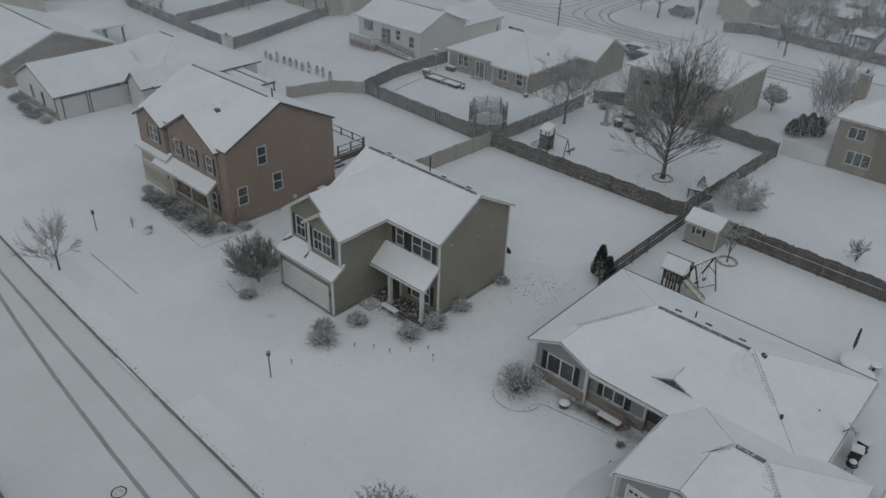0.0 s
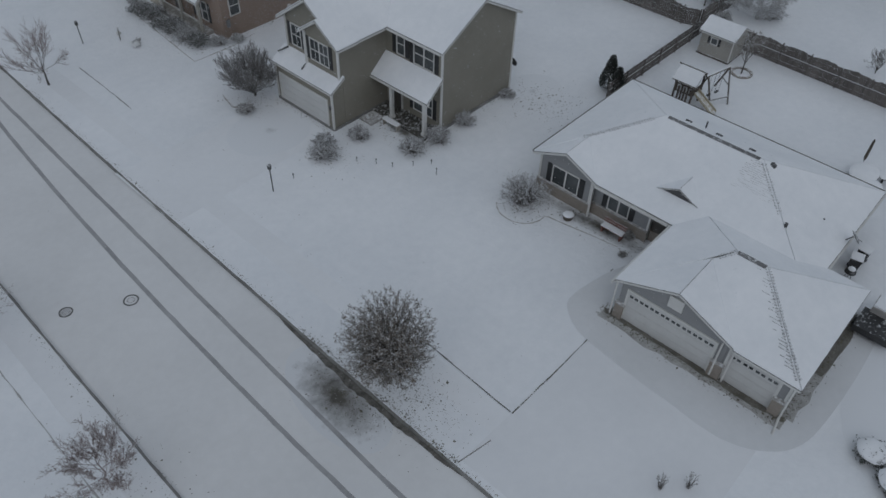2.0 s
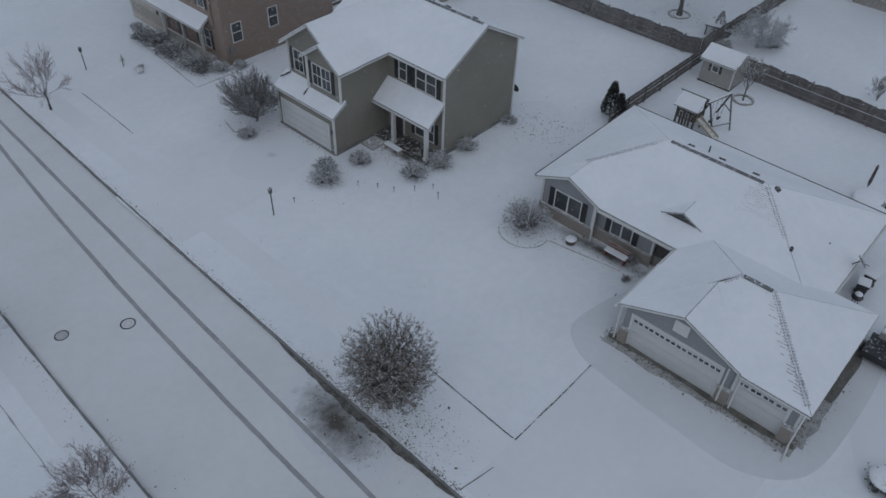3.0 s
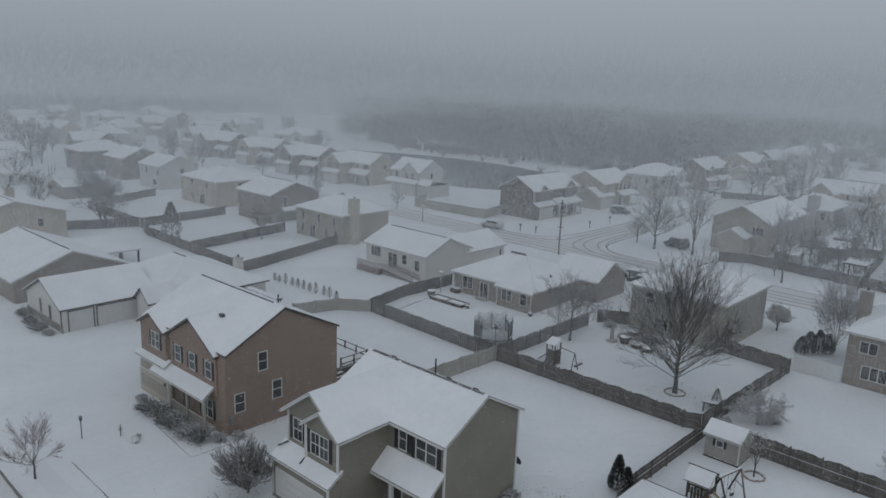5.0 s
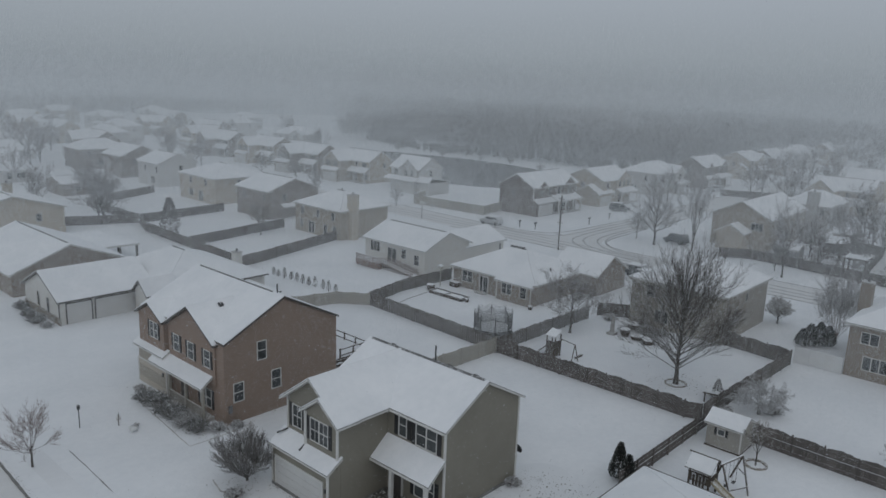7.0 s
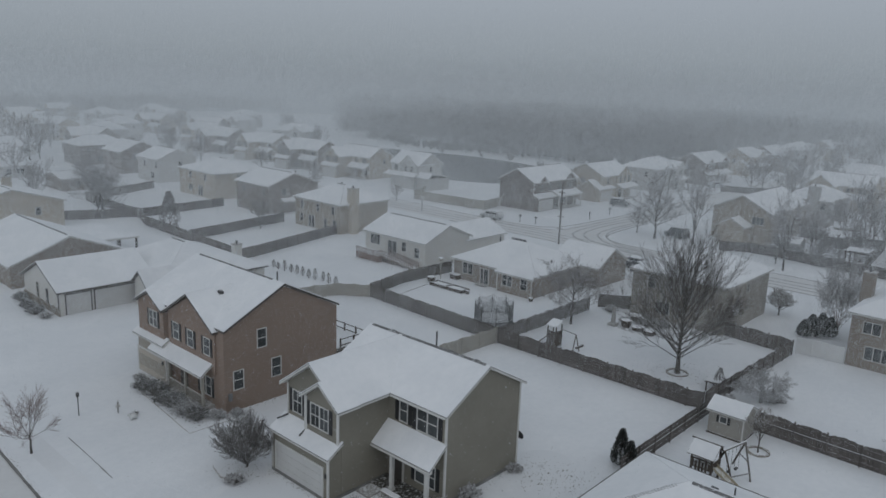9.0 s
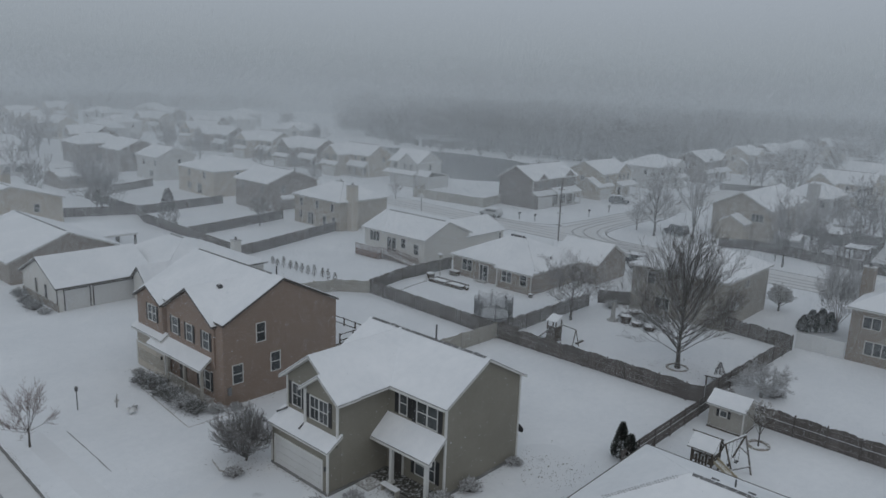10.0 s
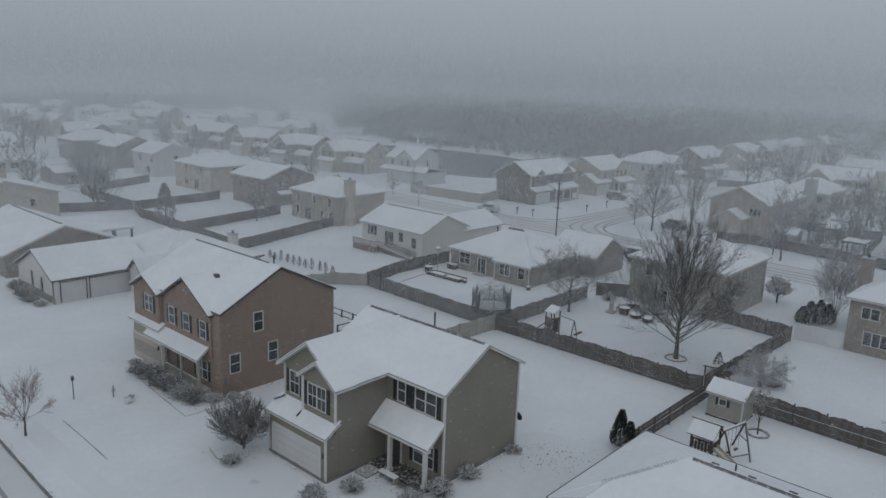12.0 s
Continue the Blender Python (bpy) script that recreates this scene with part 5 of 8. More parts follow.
PROTOS = [wing_house(TAN, "tan two-storey house with front gable under snow"), hipped_house(PALE, "pale grey two-storey house with hipped snowy roof"),
          gabled_front_house(BRICK_DARK, "dark brick two-storey house with snowy roof and porch"), low_house(PALE, "low pale house under a snowy roof"),
          side_garage_house(TAN, "tan two-storey house with a low garage wing and porch"), wing_house(UMBER, "brown two-storey house with front gable under snow")]
# place, turn, kind, breadth
FAR = [
    (138.0, 156.9, 0, 0, 1.02), (137.6, 177.6, 0, 5, 1.0), (139.6, 201.2, 0, 0, 1.0), (139.4, 225.0, 0, 5, 1.0),
    (138.7, 100.8, 90, 2, 1.0), (161.8, 99.8, 90, 4, 1.0), (187.6, 99.3, 90, 1, 1.0), (212.2, 96.6, 90, 2, 0.95), (245.4, 98.0, 90, 4, 0.95), (265.6, 97.4, 90, 5, 0.95),
    (295.4, 97.4, 90, 1, 0.95), (320.0, 95.0, 90, 0, 0.95), (349.0, 94.4, 90, 5, 0.95), (375.0, 94.0, 90, 1, 0.95), (196.5, 55.0, 0, 0, 1.0), (226.0, 56.0, 180, 0, 0.9),
    (63.0, 203.0, 90, 3, 1.1), (68.0, 225.0, 90, 3, 1.15), (79.0, 248.0, 90, 3, 1.2), (104.0, 240.0, 0, 5, 0.95), (112.0, 318.0, 90, 0, 0.9), (88.0, 278.0, 90, 3, 1.1),
    (116.0, 262.0, 0, 1, 0.9), (146.0, 248.0, 10, 0, 0.9), (172.0, 232.0, 20, 1, 0.95), (162.0, 272.0, 10, 5, 0.9), (132.0, 286.0, 10, 1, 0.9), (112.0, 288.0, 0, 0, 0.9),
    (156.0, 304.0, 10, 0, 0.9), (184.0, 290.0, 10, 1, 0.9), (84.0, 306.0, 0, 1, 0.9), (92.0, 342.0, 0, 5, 0.9), (122.0, 350.0, 20, 0, 0.9), (150.0, 342.0, 20, 1, 0.9),
    (178.0, 334.0, 10, 0, 0.9), (206.0, 318.0, 10, 1, 0.9), (64.0, 340.0, 0, 0, 0.9), (110.0, 388.0, 10, 1, 0.9), (150.0, 384.0, 10, 0, 0.9), (190.0, 376.0, 10, 1, 0.9), (60.0, 268.0, 0, 3, 1.0),
]
placed = {}
for x, y, turn, kind, s in FAR:
    m = pose(x, y, 0, 0, 0, turn) @ Matrix.Diagonal((s, s, 1, 1))
    if kind in placed:
        copy_thing(PROTOS[kind], m)
    else:
        placed[kind] = m
for kind, m in placed.items():
    PROTOS[kind].matrix_basis = m


# ---- bare trees, frosted shrubs, evergreens ----
def branch(segs, rnd, p, d, length, r, level, top, bend, kids, lift, fan=(0.45, 0.95)):
    """Adds one branch in short pieces, with side branches from its joints."""
    n = 4 if level < 2 else 3 if level == 2 else 2
    for k in range(n):
        d = (d + Vector((rnd.uniform(-bend, bend), rnd.uniform(-bend, bend), rnd.uniform(-bend, bend) + lift))).normalized()
        q = p + d * length / n
        r2 = r * (0.78 if k < n - 1 else 0.55)
        segs.append((p, q, r, r2, level))
        p, r = q, r2
        if level < top and (k or level):
            for _ in range(kids[level]):
                side = Vector((rnd.uniform(-1, 1), rnd.uniform(-1, 1), rnd.uniform(-0.25, 0.7)))
                side = (side - d * side.dot(d)).normalized()
                a = rnd.uniform(*fan)
                branch(segs, rnd, p, (d * math.cos(a) + side * math.sin(a)).normalized(), length * rnd.uniform(0.34, 0.55), max(r * 0.6, 0.008), level + 1, top, bend * 1.15, kids, lift, fan)


def bare_tree(at, height, width, seed, trunk=0.16, limbs=9, fork=1.3, kids=(2, 2, 2), label="bare leafless tree with frosted twigs", group="bare trees", leaves=0, leaf=0.09, steep=0.75, leader=0.0, name="tree", top=3, leaf_low=0.0, ball=None, bark=None, twig=None, twig_r=0.011, fan=(0.45, 0.95), lift=0.045, ball_part=0.8, limb=0.5):
    rnd = random.Random(seed)
    segs = []
    base = Vector((at[0], at[1], 0))
    p = base.copy()
    for k in range(3):
        q = base + Vector((rnd.uniform(-0.04, 0.04), rnd.uniform(-0.04, 0.04), fork * (k + 1) / 3))
        segs.append((p, q, trunk * (1.25 if k == 0 else 1.0 - 0.08 * k), trunk * (0.98 - 0.08 * k), 0))
        p = q
    if leader:
        for k in range(5):
            q = base + Vector((rnd.uniform(-0.12, 0.12), rnd.uniform(-0.12, 0.12), fork + (height * leader - fork) * (k + 1) / 5))
            segs.append((p, q, trunk * (0.76 - 0.13 * k), trunk * (0.63 - 0.11 * k), 0))
            p = q
        branch(segs, rnd, p, Vector((0, 0, 1)), height * (1 - leader), trunk * 0.18, 1, top, 0.1, kids, 0.04, fan)
    for k in range(limbs):
        az = 2 * math.pi * (k + rnd.uniform(-0.3, 0.3)) / limbs
        out = rnd.uniform(0.25, 1.0) if k else 0.05
        reach = Vector((math.cos(az) * width / 2 * out, math.sin(az) * width / 2 * out, (height - fork) * (1.0 - steep * 0.62 * out * out)))
        start = base + Vector((0, 0, fork * rnd.uniform(0.72, 1.0)))
        if leader:
            rise = (k + 0.5) / limbs
            az = k * 2.4
            start = base + Vector((0, 0, fork + (height * leader - fork) * rise ** 1.2 * 0.9))
            out = math.sin(math.pi * min(1, 0.32 + 0.62 * rise)) * rnd.uniform(0.8, 1.0)
            reach = Vector((math.cos(az) * width / 2 * out, math.sin(az) * width / 2 * out, (height - start.z) * (0.28 + 0.55 * rise) * rnd.uniform(0.8, 1.1)))
        branch(segs, rnd, start, (reach.normalized() + Vector((0, 0, -0.12 * out))).normalized(), reach.length * rnd.uniform(0.8, 0.98), trunk * limb * rnd.uniform(0.8, 1.2), 0, top, 0.1, kids, lift, fan)
    t, c = bmesh.new(), bmesh.new()
    for a, b, ra, rb, lv in segs:
        if lv < 2:
            tube(t, a, b, ra, rb, 6 if lv == 0 else 5)
        else:
            tube(c, a, b, max(ra, twig_r), max(rb, twig_r * 0.6), 3)
    root = thing(name, (at[0], at[1], 0), label, "tree", group)
    part("trunk", t, bark or BARK, root, "grey trunk and limbs")
    if leaves:
        tips = [s for s in segs if s[4] >= 2]
        hmax = max(s[1].z for s in tips)
        for _ in range(leaves):
            s = rnd.choice(tips)
            if leaf_low and s[1].z > hmax * leaf_low and rnd.random() < 0.75:
                continue
            q = s[0].lerp(s[1], rnd.random()) + Vector((rnd.gauss(0, 0.06), rnd.gauss(0, 0.06), rnd.gauss(0, 0.05)))
            if ball and rnd.random() < ball_part:
                o = Vector((rnd.gauss(0, 1), rnd.gauss(0, 1), rnd.gauss(0, 1))).normalized()
                lobe = 0.86 + 0.16 * noise.noise(o * 2.6) + 0.1 * noise.noise(o * 7.0)
                o = o * lobe * rnd.uniform(0.35, 1.0) ** 0.5
                q = base + Vector((o.x * ball[0], o.y * ball[0], ball[1] + o.z * ball[2]))
            u = Vector((rnd.gauss(0, 1), rnd.gauss(0, 1), rnd.gauss(0, 0.5))).normalized()
            w = u.orthogonal().normalized()
            z = leaf * rnd.uniform(0.6, 1.3)
            c.faces.new([c.verts.new(v) for v in (q - u * z * 0.5, q + w * z * 0.32, q + u * z * 0.6, q - w * z * 0.32)])
    part("crown", c, twig or (FROST_LEAF if leaves else TWIG), root, "fine frosted twigs" if not leaves else "brown leaves and twigs dusted with snow")
    return root


def shrub(at, r, h, seed, label="leafless shrub white with frost", mat=None, stems=110, blades=900, name="shrub", group="shrubs", upright=0.5):
    rnd = random.Random(seed)
    s, c = bmesh.new(), bmesh.new()
    base = Vector((at[0], at[1], 0))
    tips = []
    for _ in range(stems):
        az, o = rnd.uniform(0, 2 * math.pi), math.sqrt(rnd.random())
        a = base + Vector((math.cos(az), math.sin(az), 0)) * r * 0.25 * o
        z = h * math.sqrt(max(0.03, 1 - (o * 0.95) ** 2)) * rnd.uniform(0.6, 1.08)
        e = base + Vector((math.cos(az) * r * o, math.sin(az) * r * o, z))
        m = a.lerp(e, 0.5) + Vector((0, 0, h * 0.12 * upright))
        tube(s, a, m, 0.018, 0.012, 3)
        tube(s, m, e, 0.012, 0.006, 3)
        tips += [(m, e)] * 2
        for _ in range(3):
            b = m.lerp(e, rnd.random())
            f = b + Vector((rnd.uniform(-1, 1), rnd.uniform(-1, 1), rnd.uniform(-0.1, 1))) * r * 0.25
            tube(s, b, f, 0.008, 0.004, 3)
            tips.append((b, f))
    for _ in range(blades):
        a, b = rnd.choice(tips)
        q = a.lerp(b, rnd.random()) + Vector((rnd.gauss(0, 0.05), rnd.gauss(0, 0.05), rnd.gauss(0, 0.03)))
        u = Vector((rnd.gauss(0, 1), rnd.gauss(0, 1), rnd.gauss(0, 0.6))).normalized()
        w = u.orthogonal().normalized()
        z = rnd.uniform(0.05, 0.12)
        c.faces.new([c.verts.new(v) for v in (q - u * z * 0.5, q + w * z * 0.35, q + u * z * 0.6, q - w * z * 0.35)])
    root = thing(name, (at[0], at[1], 0), label, "shrub", group)
    part("stem", s, TWIG, root, "thin grey stems")
    part("foliage", c, mat or SHRUB, root, "frosted leaf clumps")
    return root


def evergreen(at, r, h, seed, label="dark columnar evergreen dusted with snow", n=900, group="evergreens", mat=None, point=1.0):
    rnd = random.Random(seed)
    t, c = bmesh.new(), bmesh.new()
    base = Vector((at[0], at[1], 0))
    tube(t, base, base + Vector((0, 0, h * 0.9)), 0.06, 0.02, 6)
    for _ in range(n):
        z = rnd.random() ** 0.8
        rr = r * (min(1.0, 0.55 + z * 2.2) * (1 - z ** (1.5 / point)) ** 0.8 + 0.05)
        az = rnd.uniform(0, 2 * math.pi)
        o = rr * rnd.uniform(0.55, 1.05)
        q = base + Vector((math.cos(az) * o, math.sin(az) * o, 0.08 + z * h * 0.95))
        up = Vector((math.cos(az) * 0.6, math.sin(az) * 0.6, rnd.uniform(0.2, 1.0))).normalized()
        w = up.orthogonal().normalized()
        w = Matrix.Rotation(rnd.uniform(0, 6.3), 3, up) @ w
        s = rnd.uniform(0.08, 0.17) * max(0.6, r)
        c.faces.new([c.verts.new(v) for v in (q - w * s * 0.55, q + up * s * 0.2 - w * s * 0.3, q + up * s * 1.6, q + up * s * 0.2 + w * s * 0.5)])
    root = thing("evergreen", (at[0], at[1], 0), label, "evergreen", group)
    part("trunk", t, BARK, root)
    part("crown", c, mat or EVERGREEN, root, "dense dark needles")
    return root


def round_tree(at, r, low, high, seed, label, leaves):
    """A dense round young tree: upswept limbs from a short trunk, twigs out to an even ball, and small dry leaves."""
    rnd = random.Random(seed)
    t, tw, lf = bmesh.new(), bmesh.new(), bmesh.new()
    base = Vector((at[0], at[1], 0))
    mid, half = (low + high) / 2, (high - low) / 2
    tube(t, base, base + Vector((0, 0, low)), 0.12, 0.09, 8)
    tube(t, base + Vector((0, 0, low)), base + Vector((0.03, -0.02, high * 0.72)), 0.09, 0.02, 7)
    ends = []
    for k in range(150):
        az, up = k * 2.399, 1 - 1.75 * ((k + 0.5) / 150)
        flat = math.sqrt(max(0.0, 1 - up * up))
        d = Vector((math.cos(az) * flat, math.sin(az) * flat, up))
        lobe = 0.93 + 0.1 * noise.noise(d * 2.3) + rnd.uniform(-0.04, 0.05)
        e = base + Vector((d.x * r * lobe, d.y * r * lobe, mid + d.z * half * lobe))
        p = base + Vector((0, 0, low * 0.75 + (high * 0.34 - low * 0.75) * max(0.0, (up + 0.75) / 1.75)))
        c = p.lerp(e, 0.5) + Vector((-d.x * 0.25, -d.y * 0.25, 0.3 * flat))
        w, line = 0.03 - 0.012 * (up + 1) / 2, [p]
        for j in range(1, 6):
            u = j / 5
            q = p * (1 - u) ** 2 + c * 2 * u * (1 - u) + e * u * u + Vector((rnd.gauss(0, 0.025), rnd.gauss(0, 0.025), rnd.gauss(0, 0.02)))
            tube(t, line[-1], q, w * (1.05 - 0.85 * (u - 0.2)), w * (1.05 - 0.85 * u), 4)
            line.append(q)
        for _ in range(20):
            j = rnd.choice((1, 2, 2, 3, 3, 4))
            b = line[j].lerp(line[j + 1], rnd.random())
            way = ((line[j + 1] - line[j]).normalized() + Vector((rnd.gauss(0, 0.45), rnd.gauss(0, 0.45), rnd.gauss(0.25, 0.35)))).normalized()
            f = b + way * rnd.uniform(0.25, 0.6)
            o = f - base - Vector((0, 0, mid))
            over = math.sqrt((o.x / r) ** 2 + (o.y / r) ** 2 + (o.z / half) ** 2)
            if over > 1.04:
                f = base + Vector((0, 0, mid)) + o * (1.04 / over)
            tube(tw, b, f, 0.011, 0.005, 3)
            ends.append((b, f))
    for _ in range(leaves):
        b, f = rnd.choice(ends)
        q = b.lerp(f, rnd.random() ** 0.7) + Vector((rnd.gauss(0, 0.05), rnd.gauss(0, 0.05), rnd.gauss(0, 0.05)))
        u = Vector((rnd.gauss(0, 1), rnd.gauss(0, 1), rnd.gauss(0, 0.8))).normalized()
        w = u.orthogonal().normalized()
        z = rnd.uniform(0.04, 0.095)
        lf.faces.new([lf.verts.new(v) for v in (q - u * z * 0.5, q + w * z * 0.34, q + u * z * 0.6, q - w * z * 0.34)])
    root = thing("tree", (at[0], at[1], 0), label, "tree", "street trees")
    part("trunk", t, BARK, root, "grey trunk and limbs")
    part("twigs", tw, TWIG, root, "fine grey twigs")
    part("crown", lf, DARK_LEAF, root, "small dry brown leaves flecked with snow")
    return root


# street trees and lawns
round_tree((20.35, 23.3), 2.35, 0.95, 5.75, 11, "young round street tree with dry brown leaves dusted by snow", 25000)
bare_tree((21.7, 59.9), 3.7, 4.4, 12, 0.07, 13, 1.4, (2, 2, 1), "small bare street tree standing on a lawn", group="street trees", steep=1.0, limb=0.3, twig_r=0.006, twig=RED_TWIG, fan=(0.3, 0.6))
bare_tree((8.2, 28.0), 3.6, 3.1, 13, 0.06, 16, 0.7, (2, 2, 2), "small street tree with a few dry brown leaves", leaves=1700, leaf=0.1, leaf_low=0.55, leader=0.75, limb=0.3, group="street trees", twig_r=0.006, twig=RED_TWIG, bark=RED_TWIG, fan=(0.35, 0.8))
bare_tree((8.3, 40.6), 4.0, 4.0, 14, 0.07, 12, 0.9, (2, 2, 2), "small bare street tree frosted white", group="street trees", twig_r=0.007, limb=0.35, twig=RED_TWIG)
bare_tree((31.3, 48.2), 2.5, 4.2, 15, 0.09, 38, 0.25, (2, 2, 2), "broad vase-shaped shrub grey with frost", leaves=5200, leaf=0.055, steep=0.75, group="shrubs", twig_r=0.01, twig=SHRUB, fan=(0.25, 0.6), lift=0.05, limb=0.3, ball=(1.75, 1.45, 1.0), ball_part=0.45)
bare_tree((69.8, 35.4), 12.0, 9.6, 16, 0.24, 44, 1.3, (2, 2, 2), "big bare tree with a tall upswept crown", leader=0.62, twig_r=0.009, fan=(0.28, 0.62), lift=0.05, limb=0.27, twig=BARK)
bare_tree((74.5, 50.3), 6.9, 8.6, 17, 0.14, 18, 1.5, (2, 2, 2), "bare garden tree frosted pale", twig_r=0.010, steep=0.45, limb=0.3, leader=0.6, fan=(0.5, 1.0))
bare_tree((68.9, 27.3), 2.9, 4.4, 18, 0.13, 12, 1.1, (2, 2, 2), "low weeping garden tree white with frost", leaves=7000, leaf=0.075, steep=1.25, twig_r=0.012, lift=-0.03, twig=TWIG_FROST_HAZE, bark=TWIG_FROST_HAZE, ball=(2.5, 1.5, 1.15), ball_part=0.6)
bare_tree((59.6, 24.1), 2.9, 2.0, 19, 0.055, 7, 1.1, (2, 1, 1), "small frosted garden tree beside a shed", leaves=260, leaf=0.1, twig_r=0.014)
bare_tree((67.2, 16.5), 1.6, 1.9, 20, 0.05, 8, 0.2, (2, 1, 1), "small bare shrub-like tree in snow", twig_r=0.014)
bare_tree((96.6, 35.3), 2.9, 2.4, 21, 0.1, 10, 0.8, (2, 2, 1), "round clipped garden tree dark with twigs", leaves=3000, leaf=0.14, steep=0.9, twig_r=0.014, ball=(1.55, 2.15, 1.05))
bare_tree((94.2, 28.2), 6.4, 5.2, 22, 0.1, 18, 0.6, (2, 2, 2), "bare reddish garden tree pale with frost and painted haze", twig_r=0.012, twig=TWIG_FROST_HAZE, bark=RED_TWIG, fan=(0.3, 0.75), limb=0.3)
bare_tree((77.2, 70.6 + 44), 4.6, 4.4, 23, 0.1, 9, 0.8, (2, 2, 1), "small round bare garden tree", twig_r=0.026, leaves=400, leaf=0.14)
evergreen((65.0, 122.5), 1.7, 6.6, 24, "slim frosted spruce among bare gardens", 1500, mat=SHRUB)
FAR_TREE = bare_tree((126.0, 66.6), 9.5, 7.6, 25, 0.2, 14, 1.9, (2, 2, 1), "bare tree tinted pale as haze beside a street", leader=0.7, twig_r=0.03, twig=TWIG_FROST_HAZE)
FAR_TREE2 = bare_tree((120.4, 42.9), 10.0, 4.2, 26, 0.14, 8, 1.8, (2, 1, 1), "tall bare tree beside a street", twig_r=0.03, twig=TWIG_FROST_HAZE)
FAR_TREE3 = bare_tree((62.0, 141.0), 6.5, 7.6, 27, 0.14, 11, 1.0, (2, 2, 1), "bare tree tinted pale as haze between gardens", twig_r=0.035, twig=TWIG_FROST_HAZE)
LIGHT_TREE = bare_tree((172.0, 38.5), 7.0, 6.6, 28, 0.15, 9, 1.2, (2, 1, 1), "bare frosted tree far off between gardens", twig_r=0.035, twig=TWIG, group="far bare trees")
LIGHT_TREE2 = bare_tree((178.0, 62.0), 9.0, 6.4, 29, 0.17, 10, 1.7, (2, 1, 1), "tall bare tree far off beside a street", leader=0.65, twig_r=0.035, twig=TWIG, group="far bare trees")
TREES = (FAR_TREE, FAR_TREE2, FAR_TREE3, LIGHT_TREE, LIGHT_TREE2)
for k, (x, y, s, src) in enumerate([(128.4, 71.3, 0.5, 0), (116.4, 122.0, 0.42, 4), (111.5, 143.6, 0.5, 4), (119.8, 177.3, 0.7, 4), (62.3, 143.6, 1.12, 2),
                                    (127.4, 60.2, 1.15, 1), (131.4, 46.9, 0.7, 1), (124.0, 45.2, 0.55, 3), (202.2, 75.8, 1.0, 4), (166.0, 42.0, 0.95, 4), (158.0, 39.5, 0.8, 3), (148.0, 47.0, 0.6, 4), (142.5, 45.5, 0.6, 3), (136.0, 42.0, 0.55, 3),
                                    (140.0, 38.0, 0.6, 4), (129.5, 40.5, 0.45, 3), (150.0, 36.0, 0.7, 3), (134.0, 39.0, 0.5, 4), (138.5, 44.5, 0.6, 4), (144.0, 39.0, 0.6, 3), (146.0, 48.6, 0.5, 3), (152.0, 43.0, 0.7, 4), (126.5, 37.0, 0.4, 3),
                                    (160.0, 46.5, 0.75, 3), (155.0, 40.5, 0.8, 4), (163.0, 38.0, 0.8, 3), (141.0, 33.0, 0.6, 3), (133.0, 34.5, 0.5, 4), (176.0, 46.0, 1.0, 4), (196.0, 76.5, 1.0, 4), (214.0, 70.0, 1.1, 4), (205.0, 69.0, 0.9, 3), (221.0, 66.0, 1.0, 3),
                                    (68.0, 152.0, 0.7, 3), (57.0, 158.0, 1.0, 3), (72.0, 171.0, 0.9, 3), (66.0, 197.0, 0.9, 4), (80.0, 228.0, 1.3, 4), (84.0, 232.0, 1.1, 3), (110.0, 196.0, 0.8, 4), (118.0, 205.0, 0.9, 3), (113.0, 214.0, 0.9, 4), (107.0, 222.0, 0.8, 3),
                                    (118.0, 152.0, 0.5, 4), (124.0, 168.0, 0.5, 3), (120.0, 226.0, 1.0, 3), (126.0, 240.0, 1.0, 4), (168.0, 215.0, 1.0, 3), (84.0, 252.0, 1.2, 4), (112.0, 300.0, 1.2, 3), (92.0, 290.0, 1.3, 4), (98.0, 262.0, 1.1, 3),
                                    (155.0, 285.0, 1.1, 4), (190.0, 262.0, 1.2, 3), (60.0, 285.0, 1.2, 3), (174.0, 91.5, 0.7, 3), (178.5, 90.0, 0.8, 4), (256.0, 88.0, 1.0, 3), (284.0, 88.0, 1.1, 4), (306.0, 86.0, 1.1, 3), (246.0, 71.0, 1.0, 4), (265.0, 66.0, 1.0, 3)]):
    t = copy_thing(TREES[src], pose(x, y, 0, 0, 0, 47 * k) @ Matrix.Diagonal((s, s, s, 1)))

# shrubs before the taupe house
for k, (x, y, r, hh) in enumerate([(30.1, 39.2, 0.95, 0.85), (30.9, 40.2, 0.7, 0.75), (33.0, 39.1, 0.65, 0.85), (34.5, 35.4, 0.8, 0.95), (36.6, 34.9, 0.8, 1.0), (39.4, 35.0, 0.65, 0.8), (44.2, 35.2, 0.55, 0.35), (29.6, 47.0, 0.55, 0.6)]):
    shrub((x, y), r * 1.3, hh * 1.15, 40 + k, "frosted garden shrub beside the taupe house", group="shrubs by the taupe house")
# before the brick house
for k, (x, y, r, hh) in enumerate([(33.0, 67.3, 0.5, 0.35), (32.3, 64.9, 0.9, 1.0), (32.5, 63.2, 1.0, 1.15), (32.2, 61.6, 0.8, 0.7), (32.5, 60.2, 1.0, 1.0), (32.4, 58.5, 1.0, 0.95), (32.6, 57.1, 0.9, 0.9), (33.8, 56.1, 0.6, 0.6), (35.2, 55.5, 0.5, 0.45)]):
    shrub((x, y), r * 1.25, hh * 1.2, 60 + k, "dark frosted shrub before the brick porch", EVERGREEN if k in (1, 2, 3, 4, 6) else None, group="shrubs by the brick house")
shrub((28.7, 62.0), 0.25, 1.2, 78, "thin bare sapling on a snowy lawn", group="shrubs by the brick house", stems=4, blades=0, upright=1.6)
